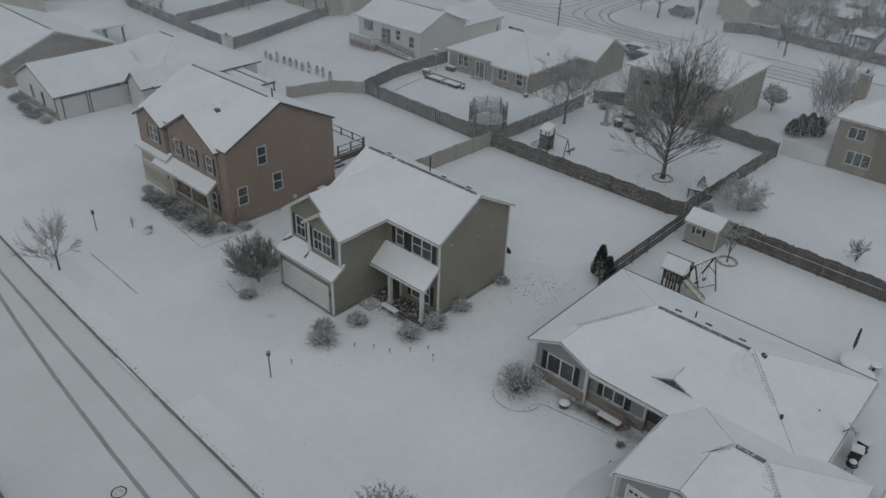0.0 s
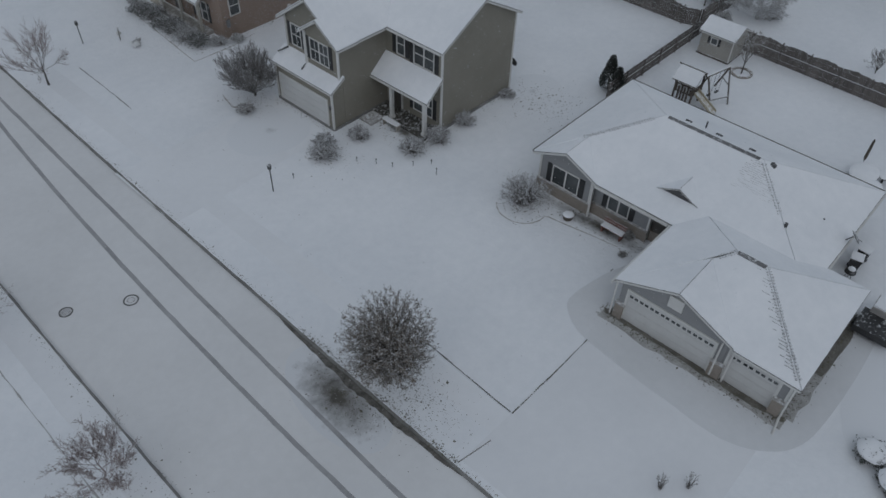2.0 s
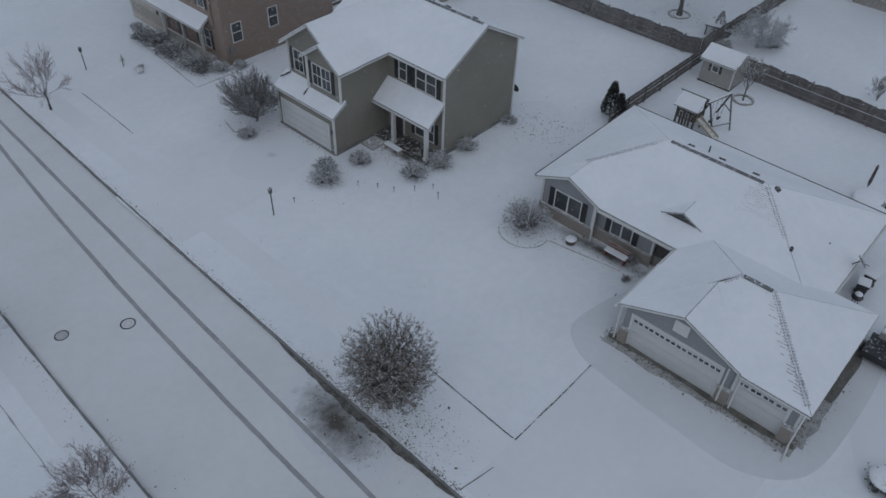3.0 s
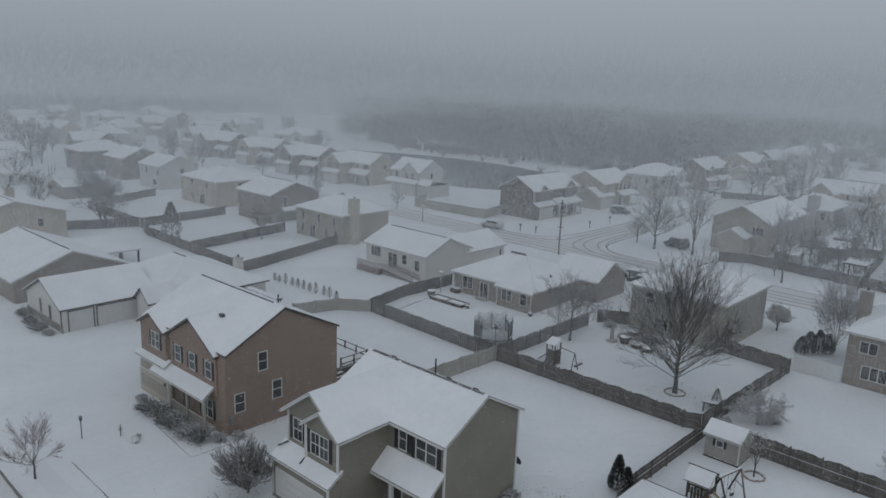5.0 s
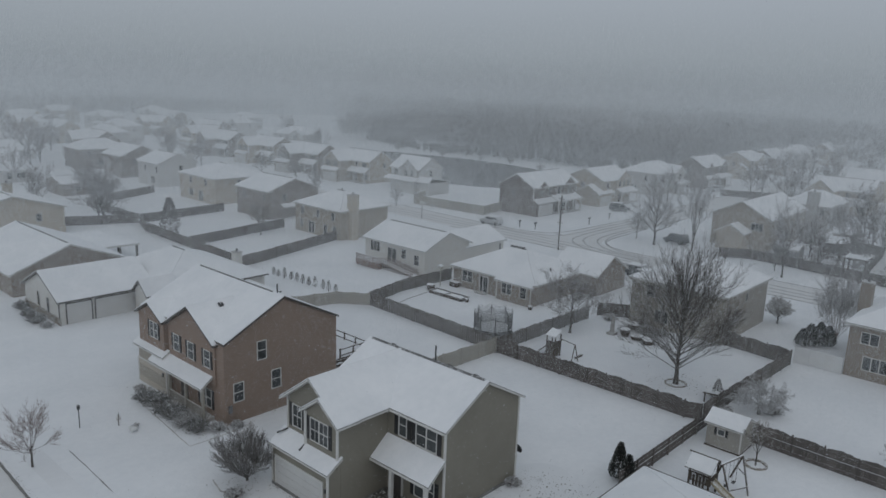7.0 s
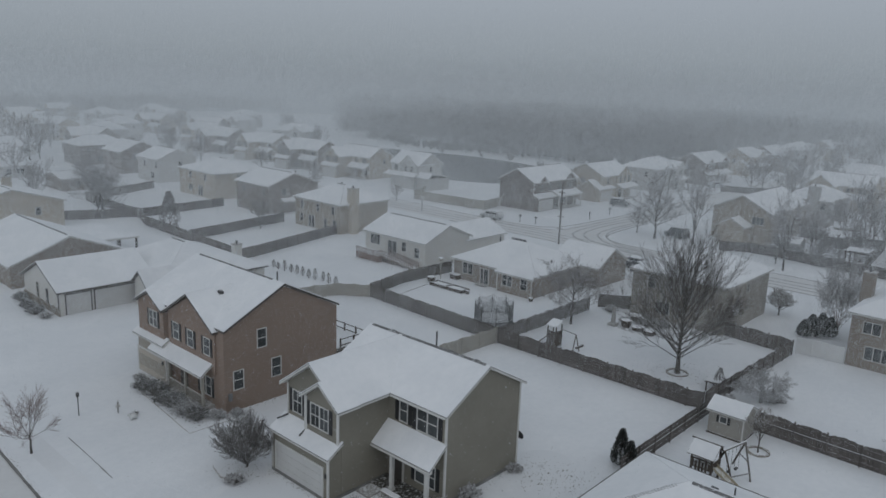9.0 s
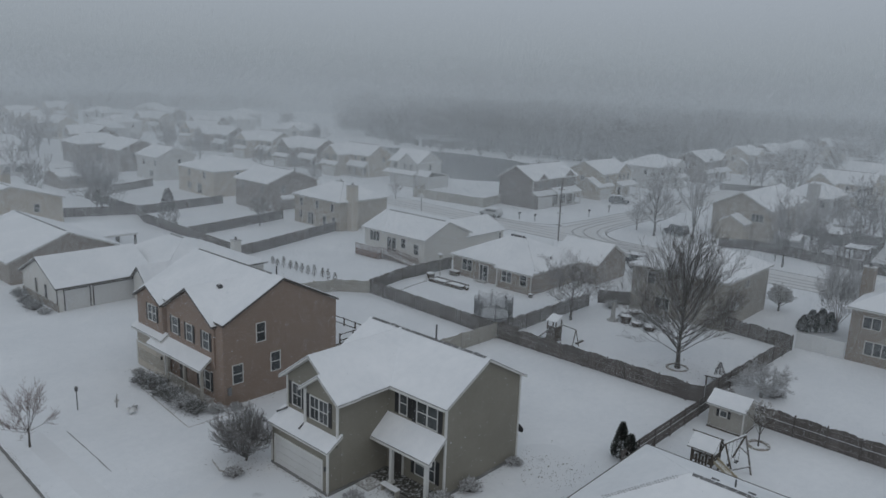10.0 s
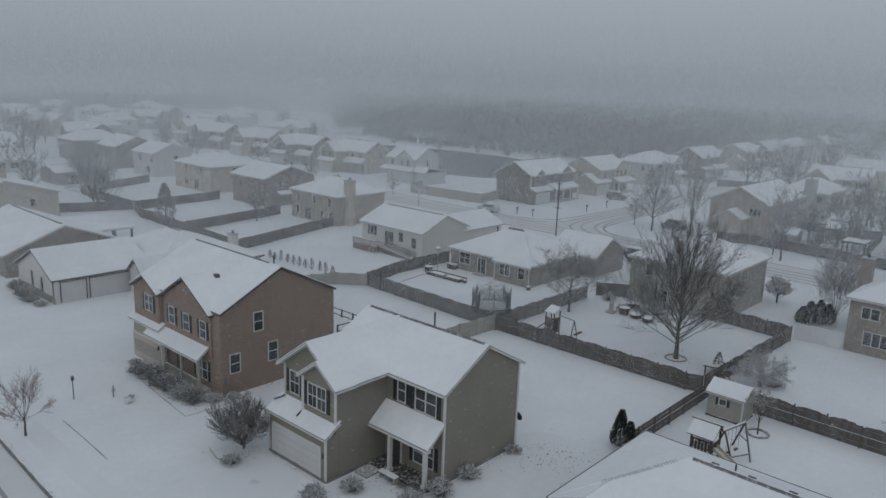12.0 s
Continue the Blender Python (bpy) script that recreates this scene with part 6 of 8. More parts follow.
# ranch house bed and drive
shrub((35.6, 26.9), 1.7, 1.9, 80, "bare arching shrub in a round bed", group="shrubs by the ranch house", upright=1.5, blades=900, stems=170)
shrub((37.4, 20.4), 0.4, 0.6, 81, "small dry red-brown plant", FROST_LEAF, group="shrubs by the ranch house", blades=150)
shrub((35.9, 19.8), 0.3, 0.3, 82, "small dry plant in snow", FROST_LEAF, group="shrubs by the ranch house", blades=60)
shrub((37.7, 24.4), 0.35, 0.4, 83, "small dry plant in the bed", FROST_LEAF, group="shrubs by the ranch house", blades=90)
for x, y in ((32.6, 4.3), (31.7, 3.0)):
    shrub((x, y), 0.85, 0.8, 84 + int(y), "round clipped shrub capped with snow", EVERGREEN, group="shrubs by the ranch house", stems=160, blades=1500)
    bm = bmesh.new()
    dome(bm, (x + 0.05, y + 0.05, 0.45), 0.72, 0.72, 0.4, 5, 14, 0.06, random.Random(5))
    solid("snow_cap", bm, ROOF_SNOW, "cap of snow on a round shrub", "snow cap", kind="stuff", smooth=True)
shrub((24.6, 10.6), 0.4, 1.3, 88, "thin twiggy sapling beside the drive", group="shrubs by the ranch house", stems=16, blades=20, upright=1.4)
shrub((25.5, 9.7), 0.35, 1.3, 89, "thin twiggy sapling beside the drive", group="shrubs by the ranch house", stems=16, blades=20, upright=1.4)
# others
for k, (x, y, r, hh) in enumerate([(33.6, 97.2, 1.0, 1.1), (33.2, 94.0, 0.9, 1.0), (33.0, 91.2, 1.2, 1.3), (33.4, 89.2, 0.8, 0.5), (79.5, 46.2, 1.0, 0.8), (80.2, 44.4, 1.2, 0.9), (81.3, 42.8, 1.0, 0.9), (82.0, 49.6, 1.0, 0.9), (66.2, 29.2, 0.9, 1.0), (69.8, 26.6, 1.2, 0.9)]):
    shrub((x, y), r, hh, 100 + k, "dark garden shrub flecked with snow", EVERGREEN if k < 3 else None, group="garden shrubs")
for k, (x, y, r, hh) in enumerate([(128.0, 39.6, 1.9, 1.8), (131.6, 42.4, 2.2, 2.2), (136.4, 36.8, 2.4, 2.4), (139.6, 42.6, 2.0, 2.0), (144.6, 42.0, 2.4, 2.6), (149.0, 40.0, 2.6, 2.8), (128.4, 30.0, 2.0, 1.8), (133.2, 31.0, 2.2, 2.2), (137.0, 28.0, 2.2, 2.0), (143.0, 31.0, 2.6, 2.6), (129.6, 24.0, 2.0, 2.0), (136.0, 21.0, 2.4, 2.4)]):
    shrub((x, y), r, hh, 500 + k, "tangled leafless hedge shrub in a far garden", group="far garden shrubs", mat=TWIG, stems=90, blades=700)
evergreen((50.35, 30.4), 0.8, 2.75, 120, "dark columnar evergreen beside a fence corner", 3200, point=1.6)
evergreen((50.1, 29.55), 0.75, 2.2, 121, "dark columnar evergreen beside a fence corner", 2600, point=1.6)
evergreen((68.5, 30.9), 0.6, 2.2, 122, "small cone-shaped evergreen beside a fence", 800, mat=SHRUB)
for k, (x, y, r, hh) in enumerate([(90.5, 30.6, 0.8, 1.9), (91.1, 30.0, 0.9, 2.5), (91.8, 29.2, 0.95, 2.7), (92.4, 28.5, 0.85, 2.3)]):
    evergreen((x, y), r, hh, 130 + k, "dark evergreen in a clump behind a gate", 2200, group="evergreen clump")
for k in range(11):
    rr = random.Random(300 + k)
    evergreen((64.6 - 0.055 * k * 1.25 + rr.uniform(-0.15, 0.15), 79.3 + k * 1.25), 0.3, rr.uniform(0.9, 1.5), 140 + k, "young evergreen in a planted row", 260, group="row of young evergreens", mat=SHRUB)


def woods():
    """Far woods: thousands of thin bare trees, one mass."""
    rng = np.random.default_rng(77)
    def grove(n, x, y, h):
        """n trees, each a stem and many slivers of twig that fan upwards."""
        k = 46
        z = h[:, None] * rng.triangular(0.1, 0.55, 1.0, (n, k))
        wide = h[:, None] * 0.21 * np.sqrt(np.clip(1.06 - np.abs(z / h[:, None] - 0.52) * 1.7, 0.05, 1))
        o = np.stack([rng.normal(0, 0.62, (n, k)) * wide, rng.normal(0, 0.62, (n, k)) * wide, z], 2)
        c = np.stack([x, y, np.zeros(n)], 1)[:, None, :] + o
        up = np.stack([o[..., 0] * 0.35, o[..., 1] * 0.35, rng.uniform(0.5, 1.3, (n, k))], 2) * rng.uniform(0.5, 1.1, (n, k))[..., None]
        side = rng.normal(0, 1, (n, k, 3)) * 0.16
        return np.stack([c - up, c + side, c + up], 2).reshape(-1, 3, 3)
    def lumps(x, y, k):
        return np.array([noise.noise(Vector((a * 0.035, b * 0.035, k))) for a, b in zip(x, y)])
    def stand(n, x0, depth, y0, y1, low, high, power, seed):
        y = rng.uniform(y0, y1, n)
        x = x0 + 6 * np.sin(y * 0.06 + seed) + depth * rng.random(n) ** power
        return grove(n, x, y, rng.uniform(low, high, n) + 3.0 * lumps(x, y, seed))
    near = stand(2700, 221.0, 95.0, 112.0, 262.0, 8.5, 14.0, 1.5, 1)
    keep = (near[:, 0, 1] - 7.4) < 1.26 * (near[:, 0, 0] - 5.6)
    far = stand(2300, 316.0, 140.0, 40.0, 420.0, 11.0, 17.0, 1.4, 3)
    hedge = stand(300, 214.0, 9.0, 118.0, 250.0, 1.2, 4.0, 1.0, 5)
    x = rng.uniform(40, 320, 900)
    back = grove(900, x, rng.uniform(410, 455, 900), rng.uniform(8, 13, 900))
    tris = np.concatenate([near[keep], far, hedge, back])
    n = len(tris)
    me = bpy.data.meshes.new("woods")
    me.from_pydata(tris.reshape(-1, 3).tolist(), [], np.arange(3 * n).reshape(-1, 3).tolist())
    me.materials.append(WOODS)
    return tagged(new("woods", me), "bare frosted woods tinted pale as haze", "woods", kind="stuff")


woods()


def haze_backdrop():
    """Painted haze behind the woods: one plain grey wall that glows like the horizon."""
    m = bpy.data.materials.new("snow_cloud_distance")
    m.use_nodes = True
    nt = m.node_tree
    nt.nodes.clear()
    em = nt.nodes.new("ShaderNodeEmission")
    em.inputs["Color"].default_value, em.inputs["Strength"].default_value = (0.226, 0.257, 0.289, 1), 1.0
    out = nt.nodes.new("ShaderNodeOutputMaterial")
    nt.links.new(em.outputs[0], out.inputs[0])
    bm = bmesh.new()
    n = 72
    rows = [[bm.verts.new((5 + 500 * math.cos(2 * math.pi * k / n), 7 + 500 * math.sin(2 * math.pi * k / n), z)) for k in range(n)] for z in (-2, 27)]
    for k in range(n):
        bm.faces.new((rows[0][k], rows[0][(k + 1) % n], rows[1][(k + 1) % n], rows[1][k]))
    return solid("backdrop", bm, m, "plain grey haze as a glowing backdrop", "backdrop", kind="structure")


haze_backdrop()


# ---- fences ----
def shared(name, bm, mat):
    me = bpy.data.meshes.new(name)
    bmesh.ops.recalc_face_normals(bm, faces=bm.faces)
    bm.to_mesh(me)
    bm.free()
    me.materials.append(mat)
    return me


def piece(name, me, parent, m):
    ob = new(name, me)
    ob.parent = parent
    ob.matrix_basis = m
    return ob


BOARDS = {}


def board(h, mat, w=0.14):
    key = (round(h, 2), mat.name, w)
    if key not in BOARDS:
        bm = boxes((-w / 2, w / 2, -0.011, 0.011, 0.04, h))
        BOARDS[key] = shared("board", bm, mat)
    return BOARDS[key]


def fence(a, b, label, h=1.83, mat=FENCE, scallop=0.0, bay=2.4, rails=1, step=0.152, group="garden fences", panel=False, cap=False, both=False, snowy=False):
    """Boards on rails between posts; scallop: how far each bay's top sags or swells; rails: the side on which they show."""
    a, b = Vector((*a, 0)), Vector((*b, 0))
    L, d = (b - a).length, (b - a).normalized()
    f = thing("fence", a, label, "fence", group)
    f.rotation_euler = (0, 0, math.atan2(d.y, d.x))
    rnd = random.Random(int(a.x * 13 + b.y * 7))
    bays = max(1, round(L / bay))
    bay = L / bays
    post = shared("post", boxes((-0.05, 0.05, -0.05, 0.05, 0, h + 0.08)), mat)
    for k in range(bays + 1):
        piece("post", post, f, pose(k * bay, -0.07 * rails, rnd.uniform(-0.05, 0.08)))
    zs = (0.3, h * 0.52, h - 0.32) if not panel else (0.3, h - 0.3)
    for k in range(bays):
        for z in zs:
            bm = boxes((0, bay, -0.02, 0.02, z, z + 0.09))
            piece("rail", shared("rail", bm, mat), f, pose(k * bay, -0.035 * rails, 0, 0, 0, 0))
        if panel:
            piece("panel", shared("panel", boxes((0.01, bay - 0.01, -0.015, 0.015, 0.05, h)), mat), f, pose(k * bay, 0, rnd.uniform(-0.04, 0.04)))
            continue
        n = max(1, int(bay / step))
        for j in range(n):
            u = (j + 0.5) / n
            hh = h + scallop * (math.sin(math.pi * u) - 0.5) + 0.03 * round(rnd.uniform(-1, 1))
            piece("board", board(round(hh / 0.03) * 0.03, mat, round(bay / n - 0.004, 3)), f, pose(k * bay + u * bay, 0.004 * (j % 2) if not both or j % 2 else -0.05 * rails, 0, 0, rnd.uniform(-0.15, 0.15), 0))
    if snowy:
        line = shared("snow_line", boxes((0, L, -0.016, 0.016, 0, 0.022)), ROOF_SNOW)
        for z in zs[1:2]:
            piece("snow_line", line, f, pose(0, -0.05 * rails, z + 0.09))
    if cap:
        part_me = shared("snow_line", boxes((0, L, -0.03, 0.03, h + 0.0, h + 0.03)), ROOF_SNOW)
        piece("snow_line", part_me, f, pose(0, 0, 0))
    return f


DARKF = "weathered dark wooden board fence with wavy top"
fence((63.45, 51.9), (63.45, 31.6), DARKF, 1.6, scallop=0.16)
fence((63.45, 31.6), (63.9, 30.3), "short dark wooden fence return at a corner", 1.5, bay=1.4)
fence((63.9, 30.2), (83.2, 29.5), DARKF, 1.6, scallop=0.14)
fence((83.2, 29.5), (84.0, 37.0), DARKF, 1.6, scallop=0.2)
fence((64.5, 72.4), (63.5, 52.2), "old grey board fence with gaps and pointed tops", 1.65, scallop=0.14, both=True)
fence((63.6, 52.1), (80.5, 51.8), "old grey board fence between two gardens", 1.6, scallop=0.16, both=True)
fence((64.6, 72.8), (71.8, 74.4), "old dark board fence beside the cream house", 1.6, scallop=0.14)
fence((71.9, 74.4), (81.0, 74.2), "old dark board fence beside the cream house", 1.6, scallop=0.14)
fence((63.3, 52.1), (50.5, 52.6), "pale tan board fence with stepped tops", 1.7, FENCE_PALE, scallop=-0.1, rails=-1)
fence((56.4, 77.4), (61.9, 75.7), "pale tan board fence with stepped tops", 1.55, FENCE_PALE, scallop=-0.1)
fence((61.9, 75.7), (64.5, 72.5), "pale tan board fence with stepped tops", 1.55, FENCE_PALE, scallop=-0.1)
fence((48.9, 29.6), (63.5, 29.5), "low dark wooden fence with rails showing", 1.4, rails=1, snowy=True, step=0.146, group="fences round the ranch garden")
fence((63.1, 27.4), (62.4, 4.0), "dark wooden fence with heavy rails and posts", 1.72, scallop=0.14, rails=1, snowy=True, step=0.144, group="fences round the ranch garden")
fence((62.4, 4.0), (62.2, -14.0), "dark wooden fence with heavy rails and posts", 1.72, rails=1, panel=True, snowy=True, group="fences round the ranch garden")
fence((84.3, 29.4), (84.5, 25.0), "white vinyl fence with gate", 1.75, VINYL, panel=True, bay=1.5)
FARF = "dark fence between snowy gardens"
for a, b in [((62.6, 97.6), (63.8, 128.7)), ((62.6, 97.8), (84.5, 103.4)), ((63.8, 114.0), (84.0, 117.5)), ((55.0, 140.6), (66.0, 136.2)), ((66.0, 135.8), (84.0, 137.4)), ((63.8, 128.7), (65.9, 135.4)),
             ((66.0, 136.6), (66.0, 157.6)), ((66.0, 157.8), (84.0, 166.0)), ((82.6, 51.7), (84.6, 48.6)), ((121.9, 122.0), (123.3, 103.4)), ((123.3, 103.4), (133.0, 105.0)), ((121.9, 122.0), (128.0, 124.6)),
             ((126.0, 55.0), (128.6, 50.6)), ((128.6, 50.4), (127.7, 40.0)), ((127.7, 39.9), (126.4, 28.0)), ((126.4, 27.9), (126.2, 8.0)), ((150.0, 49.6), (150.0, 36.0)), ((124.0, 33.5), (150.0, 36.0)), ((196.0, 84.0), (206.0, 64.0)), ((140.0, 152.0), (140.0, 180.0))]:
    fence(a, b, FARF, 1.95 if a[0] in (121.9, 123.3) else 1.65, panel=True, group="far garden fences", mat=FENCE_PALE if a[0] in (121.9, 123.3) else FENCE)


# ---- pond behind the houses across the street ----
sheet("water", smooth_line([(150.5, 141.0), (156.5, 127.5), (170.0, 121.5), (190.0, 128.0), (200.5, 150.0), (203.0, 170.0), (201.0, 187.0), (193.0, 212.0), (180.0, 221.0), (168.0, 205.0), (158.0, 175.0), (151.5, 155.0), (150.5, 141.0)], 6)[:-1],
      0.02, WATER, "dark still pond between snowy banks", "pond", down=0.015)
for k, (x, y, r, hh) in enumerate([(204.5, 213.0, 2.3, 3.8), (203.0, 188.5, 1.7, 2.6), (206.5, 160.5, 2.6, 4.0), (205.0, 172.0, 1.2, 1.6), (199.0, 143.0, 1.8, 2.6)]):
    shrub((x, y), r, hh, 400 + k, "frosted bush on the far bank of a pond", group="bushes by the pond", stems=90, blades=500)

# ---- second street ----
SIDE = smooth_line([(113.5, 175.0), (113.3, 150.0), (113.4, 128.0), (113.4, 112.0), (113.5, 98.0), (113.9, 86.0), (113.7, 76.0), (113.2, 67.0), (113.0, 58.0), (113.1, 49.0), (113.2, 40.0), (113.2, 30.0), (113.0, 5.0), (113.0, -60.0)], 4)
ribbon("road", SIDE, 8.0, 0.008, ROAD_SNOW, "second street under thin snow", "road", 0.1, 21)
ribbon("road", smooth_line([(113.4, 68.0), (115.6, 74.6), (121.0, 77.8), (130.0, 78.6), (146.0, 78.4), (170.0, 79.0), (225.0, 80.0), (320.0, 78.0)], 4), 7.4, 0.013, ROAD_SNOW, "side street under thin snow", "road", 0.1, 22)


def beside(line, off):
    out = []
    for i, p in enumerate(line):
        a, b = Vector(line[max(i - 1, 0)]), Vector(line[min(i + 1, len(line) - 1)])
        d = (b - a).normalized()
        out.append((p[0] - d.y * off, p[1] + d.x * off))
    return out


for off in (-2.2, -0.5, 1.3):
    ribbon("tyre_track", beside(SIDE, off), 0.32, 0.024, SLUSH, "slushy wheel track on the second street", "tyre track", 0.05, 30 + int(off * 10))
for k, line in enumerate(([(115.4, 97.0), (115.8, 88.0), (118.2, 82.2), (124.0, 80.9), (132.0, 80.9), (146.0, 80.4), (170.0, 80.6)],
                          [(111.6, 58.0), (112.4, 66.0), (113.6, 72.6), (115.8, 76.6), (120.0, 78.9), (129.6, 79.6), (144.0, 79.0), (170.0, 79.2)],
                          [(113.0, 58.0), (113.6, 66.6), (114.8, 71.6), (117.4, 75.5), (121.6, 77.6), (130.0, 78.2), (144.0, 77.7), (170.0, 78.0)],
                          [(114.2, 57.0), (114.6, 64.0), (115.6, 69.4), (117.8, 72.6), (121.6, 75.2), (128.0, 76.2), (146.0, 76.3), (170.0, 76.8)],
                          [(115.4, 57.0), (115.5, 64.0), (116.6, 68.6), (119.0, 71.8), (123.0, 74.2), (130.0, 75.2), (146.0, 75.4)])):
    ribbon("tyre_track", smooth_line(line, 7), 0.34, 0.03, SLUSH, "slushy wheel track round the street corner", "tyre track", 0.05, 42 + k)
for k, line in enumerate(([(118.4, 126.0), (117.6, 111.8), (117.0, 98.0), (117.0, 90.5), (118.8, 85.0), (121.6, 83.2), (129.2, 82.3), (152.0, 82.0), (200.0, 83.4)],
                          [(117.4, 20.0), (117.5, 36.5), (117.4, 46.0), (116.8, 61.0), (117.1, 68.0), (118.7, 71.4), (122.0, 73.4), (131.0, 74.2), (160.0, 74.6)],
                          [(109.2, 100.0), (109.6, 84.0), (109.4, 76.0), (109.2, 64.0), (109.0, 50.0), (109.2, 30.0)])):
    ribbon("kerb", smooth_line(line, 6), 0.24, 0.04, KERB, "dark wet kerb of the second street", "kerb", 0.04, 52 + k)


def utility_pole(x, y, h):
    p = thing("utility_pole", (x, y, 0), "wooden utility pole with small crossarms", "utility pole")
    part("pole", tubes(((x, y, 0), (x, y, h), 0.13)), POLE, p)
    for z in (h - 0.6, h - 4.6, h - 6.6):
        part("crossarm", boxes((x - 0.05, x + 0.05, y - 0.55, y + 0.55, z, z + 0.12)), POLE, p)
    part("transformer", tubes(((x - 0.25, y, h - 2.2), (x - 0.25, y, h - 1.5), 0.18)), STEEL, p, "grey transformer can")


utility_pole(108.6, 75.0, 9.2)


def car(x, y, turn, paint, label, tall=1.7):
    c = thing("car", (0, 0, 0), label, "car", "parked cars")
    bm = bmesh.new()
    prof = [(-2.2, 0.35), (2.2, 0.35), (2.25, 0.8), (1.3, 0.98), (0.75, tall - 0.1), (-1.7, tall - 0.05), (-2.2, 1.05)]
    l = [bm.verts.new((px, -0.9, pz)) for px, pz in prof]
    r = [bm.verts.new((px, 0.9, pz)) for px, pz in prof]
    bm.faces.new(l)
    bm.faces.new(r[::-1])
    for i in range(len(prof)):
        bm.faces.new((l[i], r[i], r[(i + 1) % len(prof)], l[(i + 1) % len(prof)]))
    bmesh.ops.bevel(bm, geom=bm.edges[:], offset=0.07, segments=2, affect="EDGES")
    part("body", bm, paint, c)
    for s in (-1, 1):
        part("side_window", boxes((-1.6, 0.65, s * 0.9 - 0.015, s * 0.9 + 0.015, 1.08, tall - 0.25)), GLASS, c, "dark side window")
        for px in (-1.4, 1.4):
            wheel = part("wheel", tubes(((px, s * 0.72, 0.33), (px, s * 0.93, 0.33), 0.33), sides=14), BLACK, c, "black tyre")
            part("rim", tubes(((px, s * 0.92, 0.33), (px, s * 0.95, 0.33), 0.19), sides=10), STEEL, wheel)
    part("windscreen", slab(bmesh.new(), [(1.31, -0.75, 1.0), (1.31, 0.75, 1.0), (0.8, 0.7, tall - 0.14), (0.8, -0.7, tall - 0.14)], 0.02), GLASS, c, "dark windscreen")
    part("snow_cover", slab(bmesh.new(), [(-1.6, -0.75, tall + 0.03), (0.65, -0.75, tall), (0.65, 0.75, tall), (-1.6, 0.75, tall + 0.03)], 0.1), ROOF_SNOW, c, "snow on the roof")
    c.matrix_basis = pose(x, y, 0, 0, 0, turn)
    return c


car(117.3, 96.4, 95, CAR_PAINT, "white snow-covered car parked on a drive")
car(104.0, 58.6, 90, CAR_DARK, "dark parked car dusted with snow beside a house")
car(102.0, 56.0, 80, CAR_DARK, "dark parked car dusted with snow beside a house")
car(130.4, 64.6, 78, CAR_DARK, "dark van dusted with snow at the street corner", 1.95)
car(203.0, 88.4, -20, CAR_PAINT, "pale car parked in the far street")
car(152.8, 88.8, -60, CAR_DARK, "dark car parked before a far house", 1.8)

# ---- ranch garden ----
def shed():
    s = thing("shed", (61.2, 27.0, 0), "grey-tan garden shed with shuttered window and snowy roof", "shed")
    w = bmesh.new()
    gable_wall(w, 60.1, 62.4, 25.55, 28.25, 0.1, 2.0, 2.55, "y")
    part("wall", w, SHED_PAINT, s, "grey-tan panelled walls")
    part("floor_beam", boxes((60.0, 62.5, 25.5, 28.3, 0.0, 0.14)), WOOD, s, "dark timber base")
    roof(s, gable_planes(59.85, 62.65, 25.35, 28.45, 1.95, 2.7, "y"), down=0.1)
    window(s, (60.1, 27.1, 1.15), "-x", 0.5, 0.45, 1, 0.2, rail=False)
    part("corner_board", boxes((60.02, 60.1, 25.5, 25.6, 0.1, 1.95)), TRIM, s)


shed()


